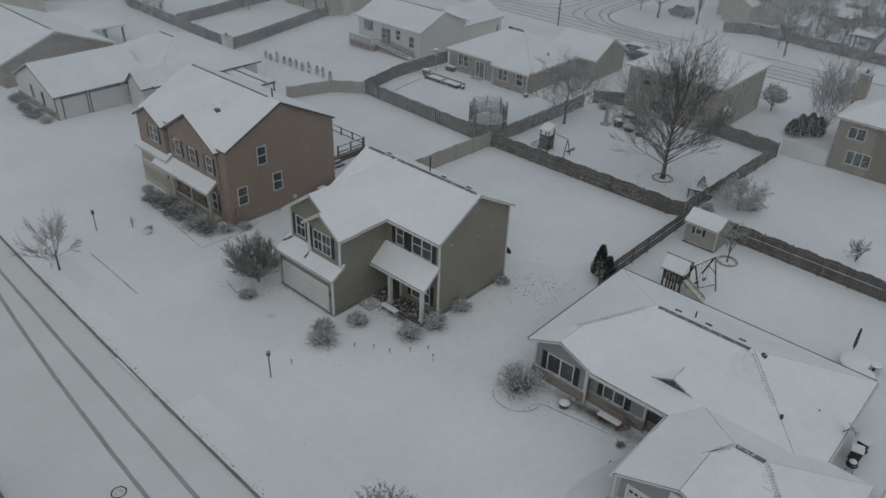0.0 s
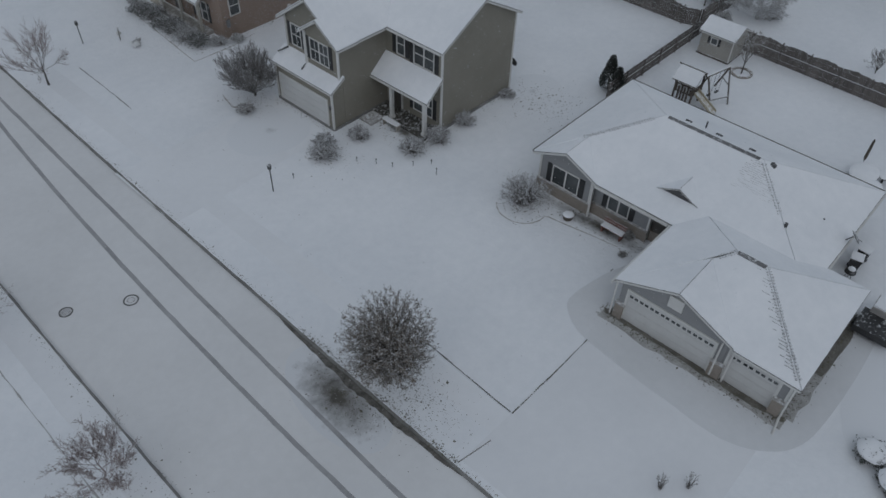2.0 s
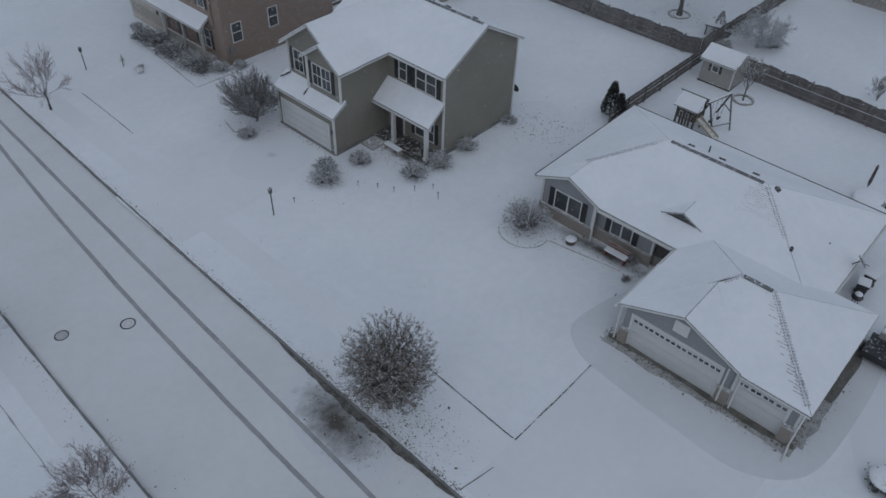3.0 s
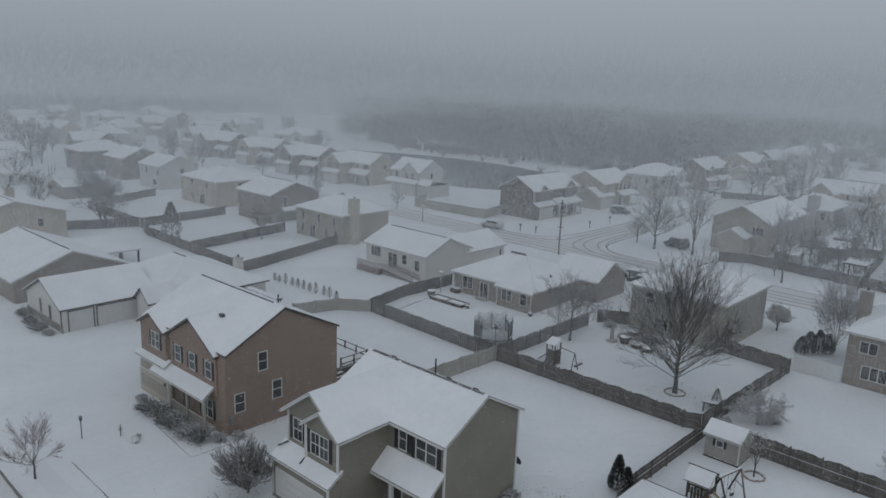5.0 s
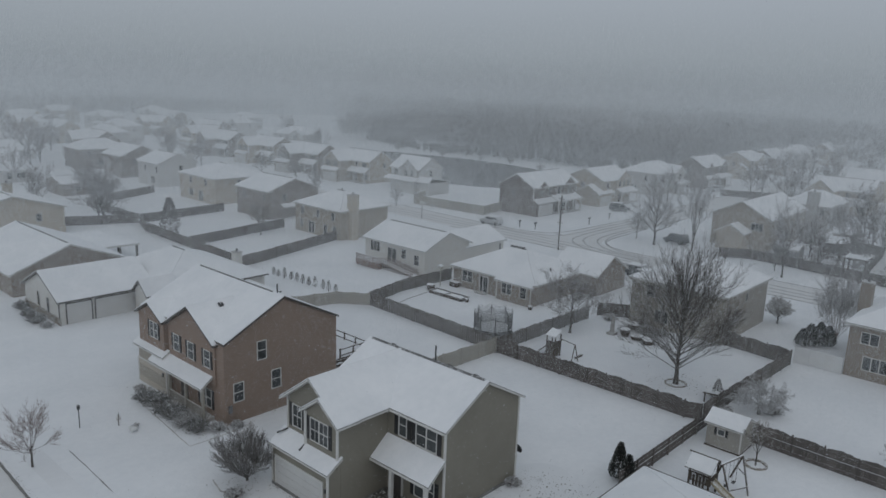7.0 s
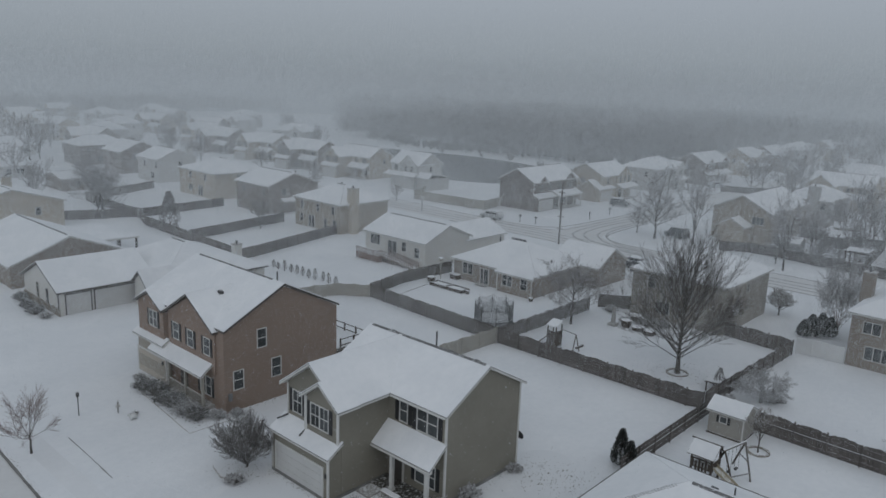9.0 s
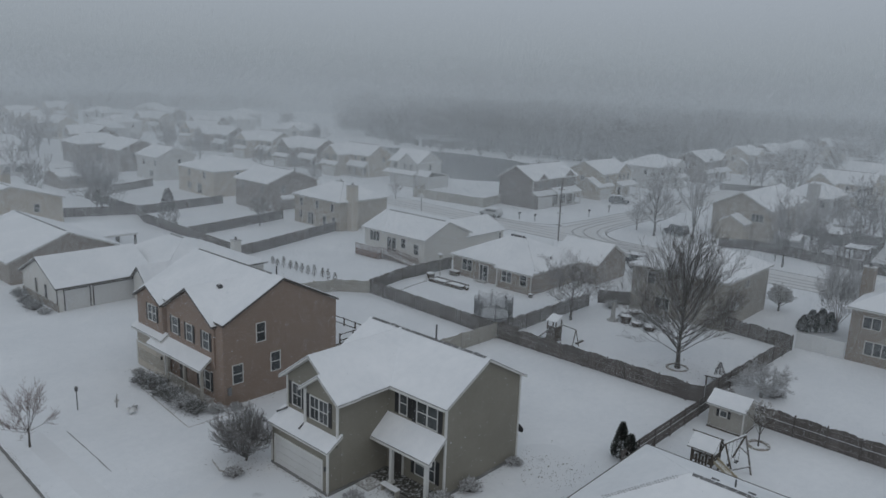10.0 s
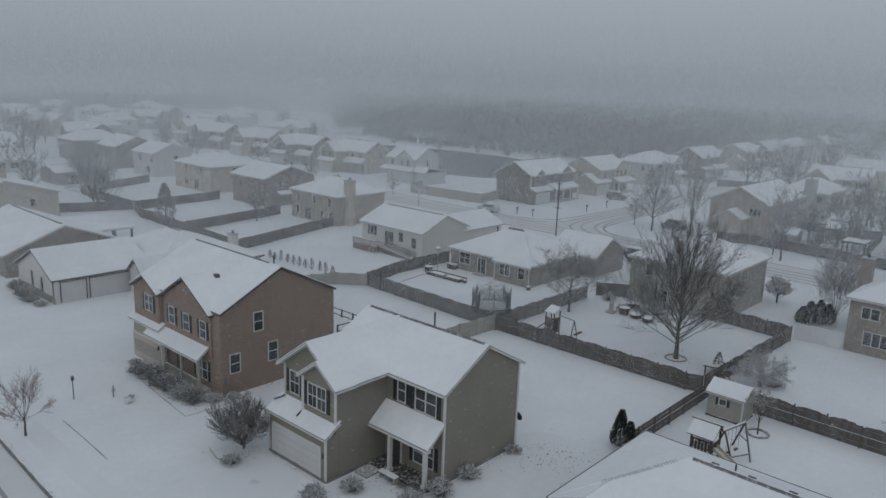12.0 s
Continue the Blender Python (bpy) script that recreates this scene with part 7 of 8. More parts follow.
def swing_set():
    s = thing("swing_set", (54.0, 24.6, 0), "dark wooden swing set with roofed tower and tan slide", "swing set")
    tx, ty = 53.0, 25.4
    for dx in (-0.7, 0.7):
        for dy in (-0.7, 0.7):
            part("post", boxes((tx + dx - 0.06, tx + dx + 0.06, ty + dy - 0.06, ty + dy + 0.06, 0, 2.1)), WOOD, s)
    part("deck", boxes((tx - 0.75, tx + 0.75, ty - 0.75, ty + 0.75, 1.0, 1.1)), WOOD, s, "snowy play deck")
    for q in (-1, 1):
        a = [(tx + q * 1.05, ty - 0.95, 1.98), (tx, ty - 0.95, 2.72), (tx, ty + 0.95, 2.72), (tx + q * 1.05, ty + 0.95, 1.98)]
        board = part("roof_board", slab(bmesh.new(), a, 0.05), WOOD, s, "dark sloping roof boards")
        part("roof_snow", slab(bmesh.new(), [(x - q * 0.03, y + (0.03 if y < ty else -0.03), z + 0.055) for x, y, z in a], 0.05), ROOF_SNOW, board, "thin snow on the boards")
    part("ridge_pole", boxes((tx - 0.04, tx + 0.04, ty - 1.1, ty + 1.1, 2.7, 2.8)), WOOD, s, "dark ridge pole")
    for k in range(6):
        v = -0.58 + k * 0.232
        part("slat", boxes((tx - 0.78, tx - 0.74, ty + v - 0.07, ty + v + 0.07, 0.1 if k in (1, 2, 3, 4) else 1.0, 1.66 if k % 2 else 1.5)), WOOD, s)
        part("slat", boxes((tx + v - 0.06, tx + v + 0.06, ty - 0.78, ty - 0.74, 1.05, 1.6)), WOOD, s)
    part("rail", boxes((tx - 0.82, tx - 0.78, ty - 0.75, ty + 0.75, 1.62, 1.74)), WOOD, s)
    a, e = Vector((tx + 0.3, ty - 1.0, 2.3)), Vector((55.7, 23.8, 2.35))
    part("beam", tubes((tuple(a), tuple(e), 0.075)), WOOD, s, "top beam")
    part("beam_snow", tubes((tuple(a + Vector((0, 0, 0.06))), tuple(e + Vector((0, 0, 0.06))), 0.05)), ROOF_SNOW, s, "snow along the beam")
    for foot, head in (((54.85, 22.85, 0), e), ((56.45, 24.75, 0), e), ((53.55, 23.6, 0), a.lerp(e, 0.08)), ((54.1, 25.3, 0), a.lerp(e, 0.08))):
        part("leg", tubes((foot, tuple(head), 0.065)), WOOD, s, "slanted beam leg")
    part("brace", tubes(((53.5, 23.75, 0.55), (55.0, 23.0, 0.55), 0.055)), WOOD, s, "low brace between the legs")
    part("brace", tubes(((55.3, 23.35, 1.2), (56.05, 24.25, 1.2), 0.05)), WOOD, s)
    for k in (0.35, 0.7):
        p = a.lerp(e, k)
        d = (e - a).normalized() * 0.22
        ch = part("swing", boxes((p.x - 0.22, p.x + 0.22, p.y - 0.1, p.y + 0.1, 0.5, 0.54)), BLACK, s, "black swing seat")
        for q in (-1, 1):
            part("chain", tubes((tuple(p + d * q), (p.x + d.x * q, p.y + d.y * q, 0.52), 0.012), sides=4), IRON, ch)
    slide = part("slide", slab(bmesh.new(), [(52.55, ty - 0.78, 1.15), (53.1, ty - 0.78, 1.15), (53.0, 22.9, 0.2), (52.45, 22.9, 0.2)], 0.08), YELLOW_WOOD, s, "tan plastic slide")
    for x0, x1 in ((52.5, 52.4), (53.15, 53.05)):
        part("slide_side", slab(bmesh.new(), [(x0 - 0.03, ty - 0.78, 1.32), (x0 + 0.03, ty - 0.78, 1.32), (x1 + 0.03, 22.9, 0.36), (x1 - 0.03, 22.9, 0.36)], 0.22), YELLOW_WOOD, slide)


swing_set()


def umbrella():
    u = thing("patio_umbrella", (54.1, 12.8, 0), "closed brown patio umbrella on a pole", "umbrella")
    part("pole", tubes(((54.1, 12.8, 0), (54.1, 12.8, 0.9), 0.03)), STEEL, u)
    bm = bmesh.new()
    tube(bm, (54.1, 12.8, 0.75), (54.1, 12.8, 1.0), 0.06, 0.11, 10, True)
    tube(bm, (54.1, 12.8, 1.0), (54.1, 12.8, 2.2), 0.11, 0.085, 10, True)
    tube(bm, (54.1, 12.8, 2.2), (54.1, 12.8, 2.4), 0.085, 0.03, 10, True)
    part("canopy", bm, WOOD, u, "folded brown canopy")


umbrella()
for x, y, rx, ry, h in ((52.9, 12.3, 1.3, 0.9, 0.6), (52.0, 11.4, 0.6, 0.6, 0.55), (53.6, 11.2, 0.45, 0.45, 0.5)):
    t = thing("patio_table", (x, y, 0), "patio table buried under a dome of snow", "table", "patio furniture")
    part("leg", tubes(((x, y, 0), (x, y, h), 0.08)), IRON, t)
    part("tabletop", tubes(((x, y, h), (x, y, h + 0.05), min(rx, ry)), sides=18), IRON, t, "dark round tabletop")
    bm = bmesh.new()
    dome(bm, (x, y, h + 0.05), rx, ry, 0.16, 4, 16)
    part("snow_cap", bm, ROOF_SNOW, t, "dome of snow", True)


def bin_cart(x, y, turn, label):
    b = thing("wheelie_bin", (0, 0, 0), label, "bin", "bins")
    bm = bmesh.new()
    v = [bm.verts.new(p) for p in ((-0.25, -0.25, 0.05), (0.25, -0.25, 0.05), (0.25, 0.25, 0.05), (-0.25, 0.25, 0.05), (-0.32, -0.3, 1.0), (0.32, -0.3, 1.0), (0.32, 0.3, 1.0), (-0.32, 0.3, 1.0))]
    for f in ((3, 2, 1, 0), (4, 5, 6, 7), (0, 1, 5, 4), (1, 2, 6, 5), (2, 3, 7, 6), (3, 0, 4, 7)):
        bm.faces.new([v[i] for i in f])
    part("body", bm, BLACK, b)
    part("lid", boxes((-0.36, 0.36, -0.34, 0.34, 1.0, 1.06)), ROOF_SNOW, b, "snow-covered lid")
    for s in (-1, 1):
        part("wheel", tubes(((0.24, s * 0.24, 0.1), (0.24, s * 0.3, 0.1), 0.1), sides=10), BLACK, b)
    b.matrix_basis = pose(x, y, 0, 0, 0, turn)


def trailer():
    t = thing("utility_trailer", (40.6, 6.6, 0), "small dark trailer with snowy boxes beside the garage", "trailer")
    part("bed", boxes((39.3, 41.0, 6.0, 7.9, 0.35, 0.75)), BLACK, t, "dark trailer bed")
    part("load", boxes((40.8, 42.0, 6.3, 7.6, 0.4, 1.15)), CONCRETE, t, "pale load under snow")
    part("snow_cover", boxes((40.85, 41.95, 6.35, 7.55, 1.15, 1.24)), ROOF_SNOW, t)
    for s in (5.95, 7.95):
        part("wheel", tubes(((40.2, s - 0.08, 0.28), (40.2, s + 0.08, 0.28), 0.28), sides=12), BLACK, t)


trailer()
bin_cart(44.2, 9.6, 10, "black wheelie bin with snowy lid beside the ranch house")
bin_cart(45.2, 9.5, -6, "black wheelie bin with snowy lid beside the ranch house")


def grill(x, y):
    g = thing("barbecue", (x, y, 0), "kettle barbecue under a snow cap", "barbecue")
    for k in range(3):
        a = k * 2.1
        part("leg", tubes(((x + 0.25 * math.cos(a), y + 0.25 * math.sin(a), 0), (x + 0.12 * math.cos(a), y + 0.12 * math.sin(a), 0.6), 0.02), sides=5), STEEL, g)
    bm = bmesh.new()
    dome(bm, (x, y, 0.6), 0.32, 0.32, 0.3, 4, 14)
    bmesh.ops.scale(bm, vec=(1, 1, 1), verts=bm.verts)
    part("bowl", bm, BLACK, g)
    bm = bmesh.new()
    dome(bm, (x, y, 0.84), 0.22, 0.22, 0.12, 3, 12)
    part("snow_cap", bm, ROOF_SNOW, g)


grill(43.2, 9.5)


def roof_dish():
    d = thing("satellite_dish", (42.6, 10.25, 2.8), "grey satellite dish at the eaves of the ranch house", "satellite dish")
    part("mast", tubes(((42.6, 10.6, 2.7), (42.6, 10.2, 3.3), 0.03)), IRON, d)
    bm = bmesh.new()
    dome(bm, (0, 0, 0), 0.42, 0.36, 0.1, 4, 16)
    bmesh.ops.transform(bm, matrix=pose(42.55, 10.1, 3.35, 55, 0, 40), verts=bm.verts)
    part("dish", bm, STEEL, d)
    part("feed_arm", tubes(((42.55, 10.1, 3.3), (42.2, 9.7, 3.55), 0.02)), IRON, d)


roof_dish()


def bench(x, y, turn, w, label, mat, back=True):
    b = thing("bench", (0, 0, 0), label, "bench", "benches")
    for s in (-1, 1):
        part("leg", boxes((-0.2, 0.2, s * (w / 2 - 0.12) - 0.04, s * (w / 2 - 0.12) + 0.04, 0, 0.42)), mat, b)
    for k in range(3):
        part("slat", boxes((-0.22 + k * 0.15, -0.09 + k * 0.15, -w / 2, w / 2, 0.42, 0.46)), mat, b)
    if back:
        for z in (0.6, 0.78):
            part("back_slat", boxes((0.2, 0.24, -w / 2, w / 2, z, z + 0.1)), mat, b)
    part("snow_cover", boxes((-0.22, 0.18, -w / 2 + 0.03, w / 2 - 0.03, 0.462, 0.53)), ROOF_SNOW, b, "snow lying on the seat")
    b.matrix_basis = pose(x, y, 0, 0, 0, turn)


bench(36.95, 21.25, 0, 1.5, "red-brown garden bench with snow on its seat", RED_WOOD)
bench(35.5, 38.4, 0, 1.5, "low pale bench with snow before the porch", FENCE_PALE, False)
sheet("step_slab", [(34.6, 39.5), (35.9, 39.5), (35.9, 40.7), (34.6, 40.7)], 0.12, CONCRETE, "square concrete step before a porch", "step", kind="", down=0.12)


def planter(x, y, r, h, label):
    p = thing("planter", (x, y, 0), label, "planter", "planters")
    bm = bmesh.new()
    tube(bm, (x, y, 0), (x, y, h), r * 0.75, r, 14, True)
    part("pot", bm, WOOD, p)
    bm = bmesh.new()
    dome(bm, (x, y, h), r * 0.95, r * 0.95, 0.1, 3, 14)
    part("snow_cap", bm, ROOF_SNOW, p, "snow heaped on top", True)


planter(36.3, 24.0, 0.36, 0.35, "round low planter heaped with snow")
ring_pts = [(35.2 + 1.5 * math.cos(a * 0.35), 26.7 + 1.6 * math.sin(a * 0.35)) for a in range(6, 15)]
ribbon("bed_edge", ring_pts + [(35.6, 24.9), (36.0, 22.5), (36.3, 20.4)], 0.05, 0.02, STONE, "dark stone edge of a curved flower bed", "bed edge", 0.02, 61, kind="", thick=0.02)
ribbon("bed_edge", [(29.6, 49.6), (29.3, 48.2), (29.7, 47.2)], 0.08, 0.05, STONE, "short curved stone edging by a shrub", "bed edge", 0.02, 62, kind="", thick=0.05)
ribbon("bed_edge", [(31.9, 65.5), (31.5, 61.0), (30.95, 55.2), (34.4, 55.1), (36.8, 55.5)], 0.05, 0.02, STONE, "stone edging of a snowy bed", "bed edge", 0.02, 63, kind="", thick=0.02)


def lamp_post(x, y, h, label):
    l = thing("lamp_post", (x, y, 0), label, "lamp post", "lamp posts")
    part("post", tubes(((x, y, 0), (x, y, h - 0.35), 0.04)), IRON, l)
    part("lantern", boxes((x - 0.09, x + 0.09, y - 0.09, y + 0.09, h - 0.35, h - 0.08)), IRON, l, "dark lantern")
    bm = bmesh.new()
    tube(bm, (x, y, h - 0.08), (x, y, h + 0.06), 0.15, 0.02, 8, True)
    part("lantern_roof", bm, IRON, l)


lamp_post(25.5, 38.8, 2.1, "slim dark lamp post on a lawn")
lamp_post(26.4, 63.6, 1.9, "slim dark lamp post on a lawn")
for k, (x, y, h) in enumerate([(33.8, 32.6, 0.5), (27.2, 38.9, 0.3), (31.9, 36.2, 0.35), (32.4, 35.2, 0.3), (33.4, 34.3, 0.35), (31.2, 37.3, 0.3), (34.4, 33.6, 0.3)]):
    s = thing("garden_light", (x, y, 0), "small dark garden light standing in snow", "garden light", "garden lights")
    part("stake", tubes(((x, y, 0), (x, y, h), 0.02), sides=5), IRON, s)
    part("cap", tubes(((x, y, h), (x, y, h + 0.06), 0.05)), IRON, s)
s = thing("mailbox", (28.9, 62.4, 0), "pale garden ornament standing in snow", "ornament")
part("post", tubes(((28.9, 62.4, 0), (28.9, 62.4, 0.8), 0.03)), FENCE_PALE, s)
part("box", boxes((28.75, 29.05, 62.3, 62.5, 0.3, 0.5)), TRIM, s)
shrub((29.5, 60.8), 0.35, 0.4, 210, "small pale plant in snow", group="garden shrubs", blades=80, stems=20)


# ---- gardens behind ----
def trampoline(x, y):
    t = thing("trampoline", (x, y, 0), "round trampoline with a grey safety net", "trampoline")
    n, r, h = 8, 2.1, 0.9
    ring = [(x + r * math.cos(2 * math.pi * k / 24), y + r * math.sin(2 * math.pi * k / 24)) for k in range(24)]
    part("bed", slab(bmesh.new(), [(px, py, h) for px, py in ring], 0.05), ROOF_SNOW, t, "jumping mat under snow")
    part("frame", tubes(*[((*ring[k], h), (*ring[(k + 1) % 24], h), 0.04) for k in range(24)], sides=5), IRON, t, "dark steel ring")
    for k in range(n):
        a = 2 * math.pi * k / n
        px, py = x + r * math.cos(a), y + r * math.sin(a)
        part("net_pole", tubes(((px, py, 0), (px, py, 2.75), 0.035)), IRON, t, "dark net pole")
        b = 2 * math.pi * (k + 1) / n
        qx, qy = x + r * math.cos(b), y + r * math.sin(b)
        bm = bmesh.new()
        m = 20
        for j in range(m + 1):
            u = j / m
            sag = 0.5 * math.sin(math.pi * u)
            gx, gy = px + (qx - px) * u, py + (qy - py) * u
            tube(bm, (gx, gy, 0.3), (gx, gy, 2.65 - sag), 0.02, 0.02, 3)
        for j in range(15):
            z = h - 0.55 + j * 0.19
            dip = 0.0 if j < 11 else 0.1 * (j - 10)
            mx, my = (px + qx) / 2, (py + qy) / 2
            tube(bm, (px, py, z), (mx, my, z - dip), 0.018, 0.018, 3)
            tube(bm, (mx, my, z - dip), (qx, qy, z), 0.018, 0.018, 3)
        part("net", bm, NET, t, "grey mesh netting")


trampoline(67.5, 55.8)


def play_tower(x, y):
    p = thing("play_tower", (x, y, 0), "small wooden play tower with snowy canopy and swing frame", "play tower")
    for dx in (-0.5, 0.5):
        for dy in (-0.5, 0.5):
            part("post", boxes((x + dx - 0.05, x + dx + 0.05, y + dy - 0.05, y + dy + 0.05, 0, 2.3)), WOOD, p)
    part("deck", boxes((x - 0.6, x + 0.6, y - 0.6, y + 0.6, 1.0, 1.1)), WOOD, p)
    part("canopy", slab(bmesh.new(), [(x - 0.7, y - 0.6, 2.3), (x + 0.5, y - 0.6, 2.75), (x + 0.5, y + 0.6, 2.75), (x - 0.7, y + 0.6, 2.3)], 0.06), ROOF_SNOW, p, "canopy white with snow")
    for k in range(5):
        part("slat", boxes((x - 0.56, x - 0.53, y - 0.45 + k * 0.2, y - 0.3 + k * 0.2, 0.2, 1.7)), WOOD, p)
    for k in range(6):
        part("slat", boxes((x - 0.5 + k * 0.17, x - 0.37 + k * 0.17, y - 0.57, y - 0.54, 0.15, 1.75)), WOOD, p)
    part("rail", boxes((x - 0.58, x + 0.55, y - 0.6, y - 0.57, 1.6, 1.72), (x - 0.6, x - 0.57, y - 0.55, y + 0.55, 1.6, 1.72)), WOOD, p)
    part("slide", slab(bmesh.new(), [(x - 0.35, y + 0.6, 1.1), (x + 0.2, y + 0.6, 1.1), (x + 0.2, y + 1.7, 0.12), (x - 0.35, y + 1.7, 0.12)], 0.06), WOOD, p, "dark board slide")
    part("beam", tubes(((x + 0.3, y - 0.5, 1.9), (x - 0.1, y - 2.6, 1.9), 0.05)), WOOD, p)
    for dx in (-0.7, 0.6):
        part("leg", tubes(((x - 0.1 + dx, y - 2.7, 0), (x - 0.1, y - 2.6, 1.9), 0.05)), WOOD, p)
        part("leg", tubes(((x + dx * 1.6, y + 0.4, 0), (x + dx * 0.6, y + 0.4, 1.1), 0.05)), WOOD, p)
    part("sand_box", boxes((x + 0.9, x + 2.2, y - 2.2, y - 2.0, 0, 0.2)), WOOD, p)


play_tower(67.2, 47.6)


def garden_column(x, y):
    c = thing("garden_column", (x, y, 0), "pale stone garden column on a plinth", "column")
    part("plinth", boxes((x - 0.45, x + 0.45, y - 0.45, y + 0.45, 0, 0.25)), CONCRETE, c)
    bm = bmesh.new()
    tube(bm, (x, y, 0.25), (x, y, 1.6), 0.26, 0.2, 10, True)
    tube(bm, (x, y, 1.6), (x, y, 2.1), 0.2, 0.08, 10, True)
    part("shaft", bm, CONCRETE, c, "rough pale shaft")


garden_column(77.8, 46.9)
planter(78.4, 45.6, 0.6, 0.8, "round tub heaped with snow")
planter(75.3, 72.6, 0.6, 0.7, "round tub heaped with snow")


def raised_bed():
    r = thing("raised_bed", (74.9, 69.2, 0), "dark timber raised bed filled with snow", "raised bed")
    part("frame", boxes((74.0, 75.6, 66.2, 66.35, 0, 0.4), (74.0, 75.6, 71.6, 71.75, 0, 0.4), (74.0, 74.12, 66.2, 71.75, 0, 0.4), (75.5, 75.6, 66.2, 71.75, 0, 0.4), (74.0, 75.6, 69, 69.12, 0, 0.4)), WOOD, r)
    part("snow_fill", boxes((74.12, 75.5, 66.35, 71.6, 0, 0.25)), ROOF_SNOW, r)


raised_bed()


def deck():
    d = thing("deck", (78.0, 86.0, 0), "low red-brown timber deck with ramp behind the cream house", "deck")
    part("floor", boxes((76.7, 79.0, 84.6, 89.2, 0.8, 0.9)), DECK_WOOD, d)
    part("snow_cover", boxes((76.85, 78.9, 84.75, 89.05, 0.902, 0.96)), ROOF_SNOW, d, "snow on the deck boards")
    for bx in ((76.62, 76.7, 84.6, 89.2), (76.7, 77.5, 84.52, 84.6)):
        part("skirt", boxes((*bx, 0.05, 0.9)), DECK_WOOD, d, "red-brown skirt boards")
    for k in range(19):
        y = 84.62 + k * 0.25
        part("baluster", boxes((76.62, 76.68, y, y + 0.07, 0.9, 1.68)), DECK_WOOD, d)
    for k in range(4):
        x = 76.75 + k * 0.25
        part("baluster", boxes((x, x + 0.07, 84.54, 84.6, 0.9, 1.68)), DECK_WOOD, d)
    part("rail", boxes((76.58, 76.72, 84.5, 89.2, 1.68, 1.76), (76.72, 77.5, 84.5, 84.62, 1.68, 1.76)), DECK_WOOD, d, "red-brown top rail")
    part("rail_snow", boxes((76.6, 76.7, 84.52, 89.2, 1.76, 1.8)), ROOF_SNOW, d, "snow along the rail")
    part("ramp", slab(bmesh.new(), [(77.5, 84.6, 0.9), (78.6, 84.6, 0.9), (78.6, 78.2, 0.12), (77.5, 78.2, 0.12)], 0.1), DECK_WOOD, d, "sloping timber ramp")
    part("ramp_snow", slab(bmesh.new(), [(77.6, 84.6, 0.94), (78.5, 84.6, 0.94), (78.5, 78.2, 0.16), (77.6, 78.2, 0.16)], 0.035), ROOF_SNOW, d, "snow on the ramp")
    for x in (77.46, 78.6):
        part("ramp_rail", slab(bmesh.new(), [(x, 84.6, 1.74), (x + 0.08, 84.6, 1.74), (x + 0.08, 78.2, 0.98), (x, 78.2, 0.98)], 0.09), DECK_WOOD, d, "red-brown ramp rail")
        part("ramp_rail", slab(bmesh.new(), [(x, 84.6, 1.3), (x + 0.06, 84.6, 1.3), (x + 0.06, 78.2, 0.54), (x, 78.2, 0.54)], 0.08), DECK_WOOD, d, "red-brown ramp rail")
        for k in range(17):
            y = 78.25 + k * 0.39
            z = 0.12 + (y - 78.2) * 0.122
            part("ramp_post", boxes((x + 0.01, x + 0.07, y, y + 0.07, 0, z + 0.78)), DECK_WOOD, d)
    for x, y, r in ((77.8, 87.2, 0.5), (77.6, 86.0, 0.3)):
        bm = bmesh.new()
        dome(bm, (x, y, 0.95), r, r, r * 0.9, 4, 12, 0.05, random.Random(3))
        part("covered_pot", bm, ROOF_SNOW, d, "deck pot under snow")


deck()


def brick_deck():
    d = thing("deck", (49.4, 63.5, 0), "raised timber deck behind the brick house under snow", "deck")
    part("floor", boxes((45.9, 52.9, 60.0, 67.0, 0.62, 0.74)), WOOD, d)
    part("snow_cover", boxes((46.0, 52.8, 60.1, 66.9, 0.742, 0.82)), ROOF_SNOW, d)
    part("skirt", boxes((45.9, 52.9, 59.9, 60.0, 0, 0.62)), WOOD, d, "dark skirt boards")
    def rail_run(a, b):
        a, b = Vector(a), Vector(b)
        n = max(1, round((b - a).length / 1.7))
        for k in range(n + 1):
            p = a.lerp(b, k / n)
            part("rail_post", boxes((p.x - 0.06, p.x + 0.06, p.y - 0.06, p.y + 0.06, 0.7, 1.72)), WOOD, d)
        for z in (0.95, 1.55):
            part("rail", boxes((min(a.x, b.x) - 0.03, max(a.x, b.x) + 0.03, min(a.y, b.y) - 0.03, max(a.y, b.y) + 0.03, z, z + 0.1)), WOOD, d, "dark deck rail")
        part("rail_snow", boxes((min(a.x, b.x) - 0.05, max(a.x, b.x) + 0.05, min(a.y, b.y) - 0.05, max(a.y, b.y) + 0.05, 1.65, 1.7)), ROOF_SNOW, d, "snow along the rail")
    rail_run((52.8, 60.05, 0), (52.8, 66.9, 0))
    rail_run((49.4, 60.05, 0), (52.7, 60.05, 0))
    rail_run((46.2, 60.05, 0), (48.0, 60.05, 0))
    part("stair", boxes((48.1, 49.3, 59.0, 59.4, 0, 0.24), (48.1, 49.3, 59.4, 59.85, 0, 0.46)), WOOD, d, "two snowy deck steps")
    return d


brick_deck()
for x, y in ((48.2, 63.0), (50.6, 64.6)):
    t = thing("patio_table", (x, y, 0.82), "snow-capped table on the deck", "table", "patio furniture")
    part("leg", tubes(((x, y, 0.82), (x, y, 1.3), 0.3)), IRON, t)
    part("tabletop", tubes(((x, y, 1.3), (x, y, 1.38), 0.6), sides=16), IRON, t)
    bm = bmesh.new()
    dome(bm, (x, y, 1.38), 0.58, 0.58, 0.1, 3, 14)
    part("snow_cap", bm, ROOF_SNOW, t)


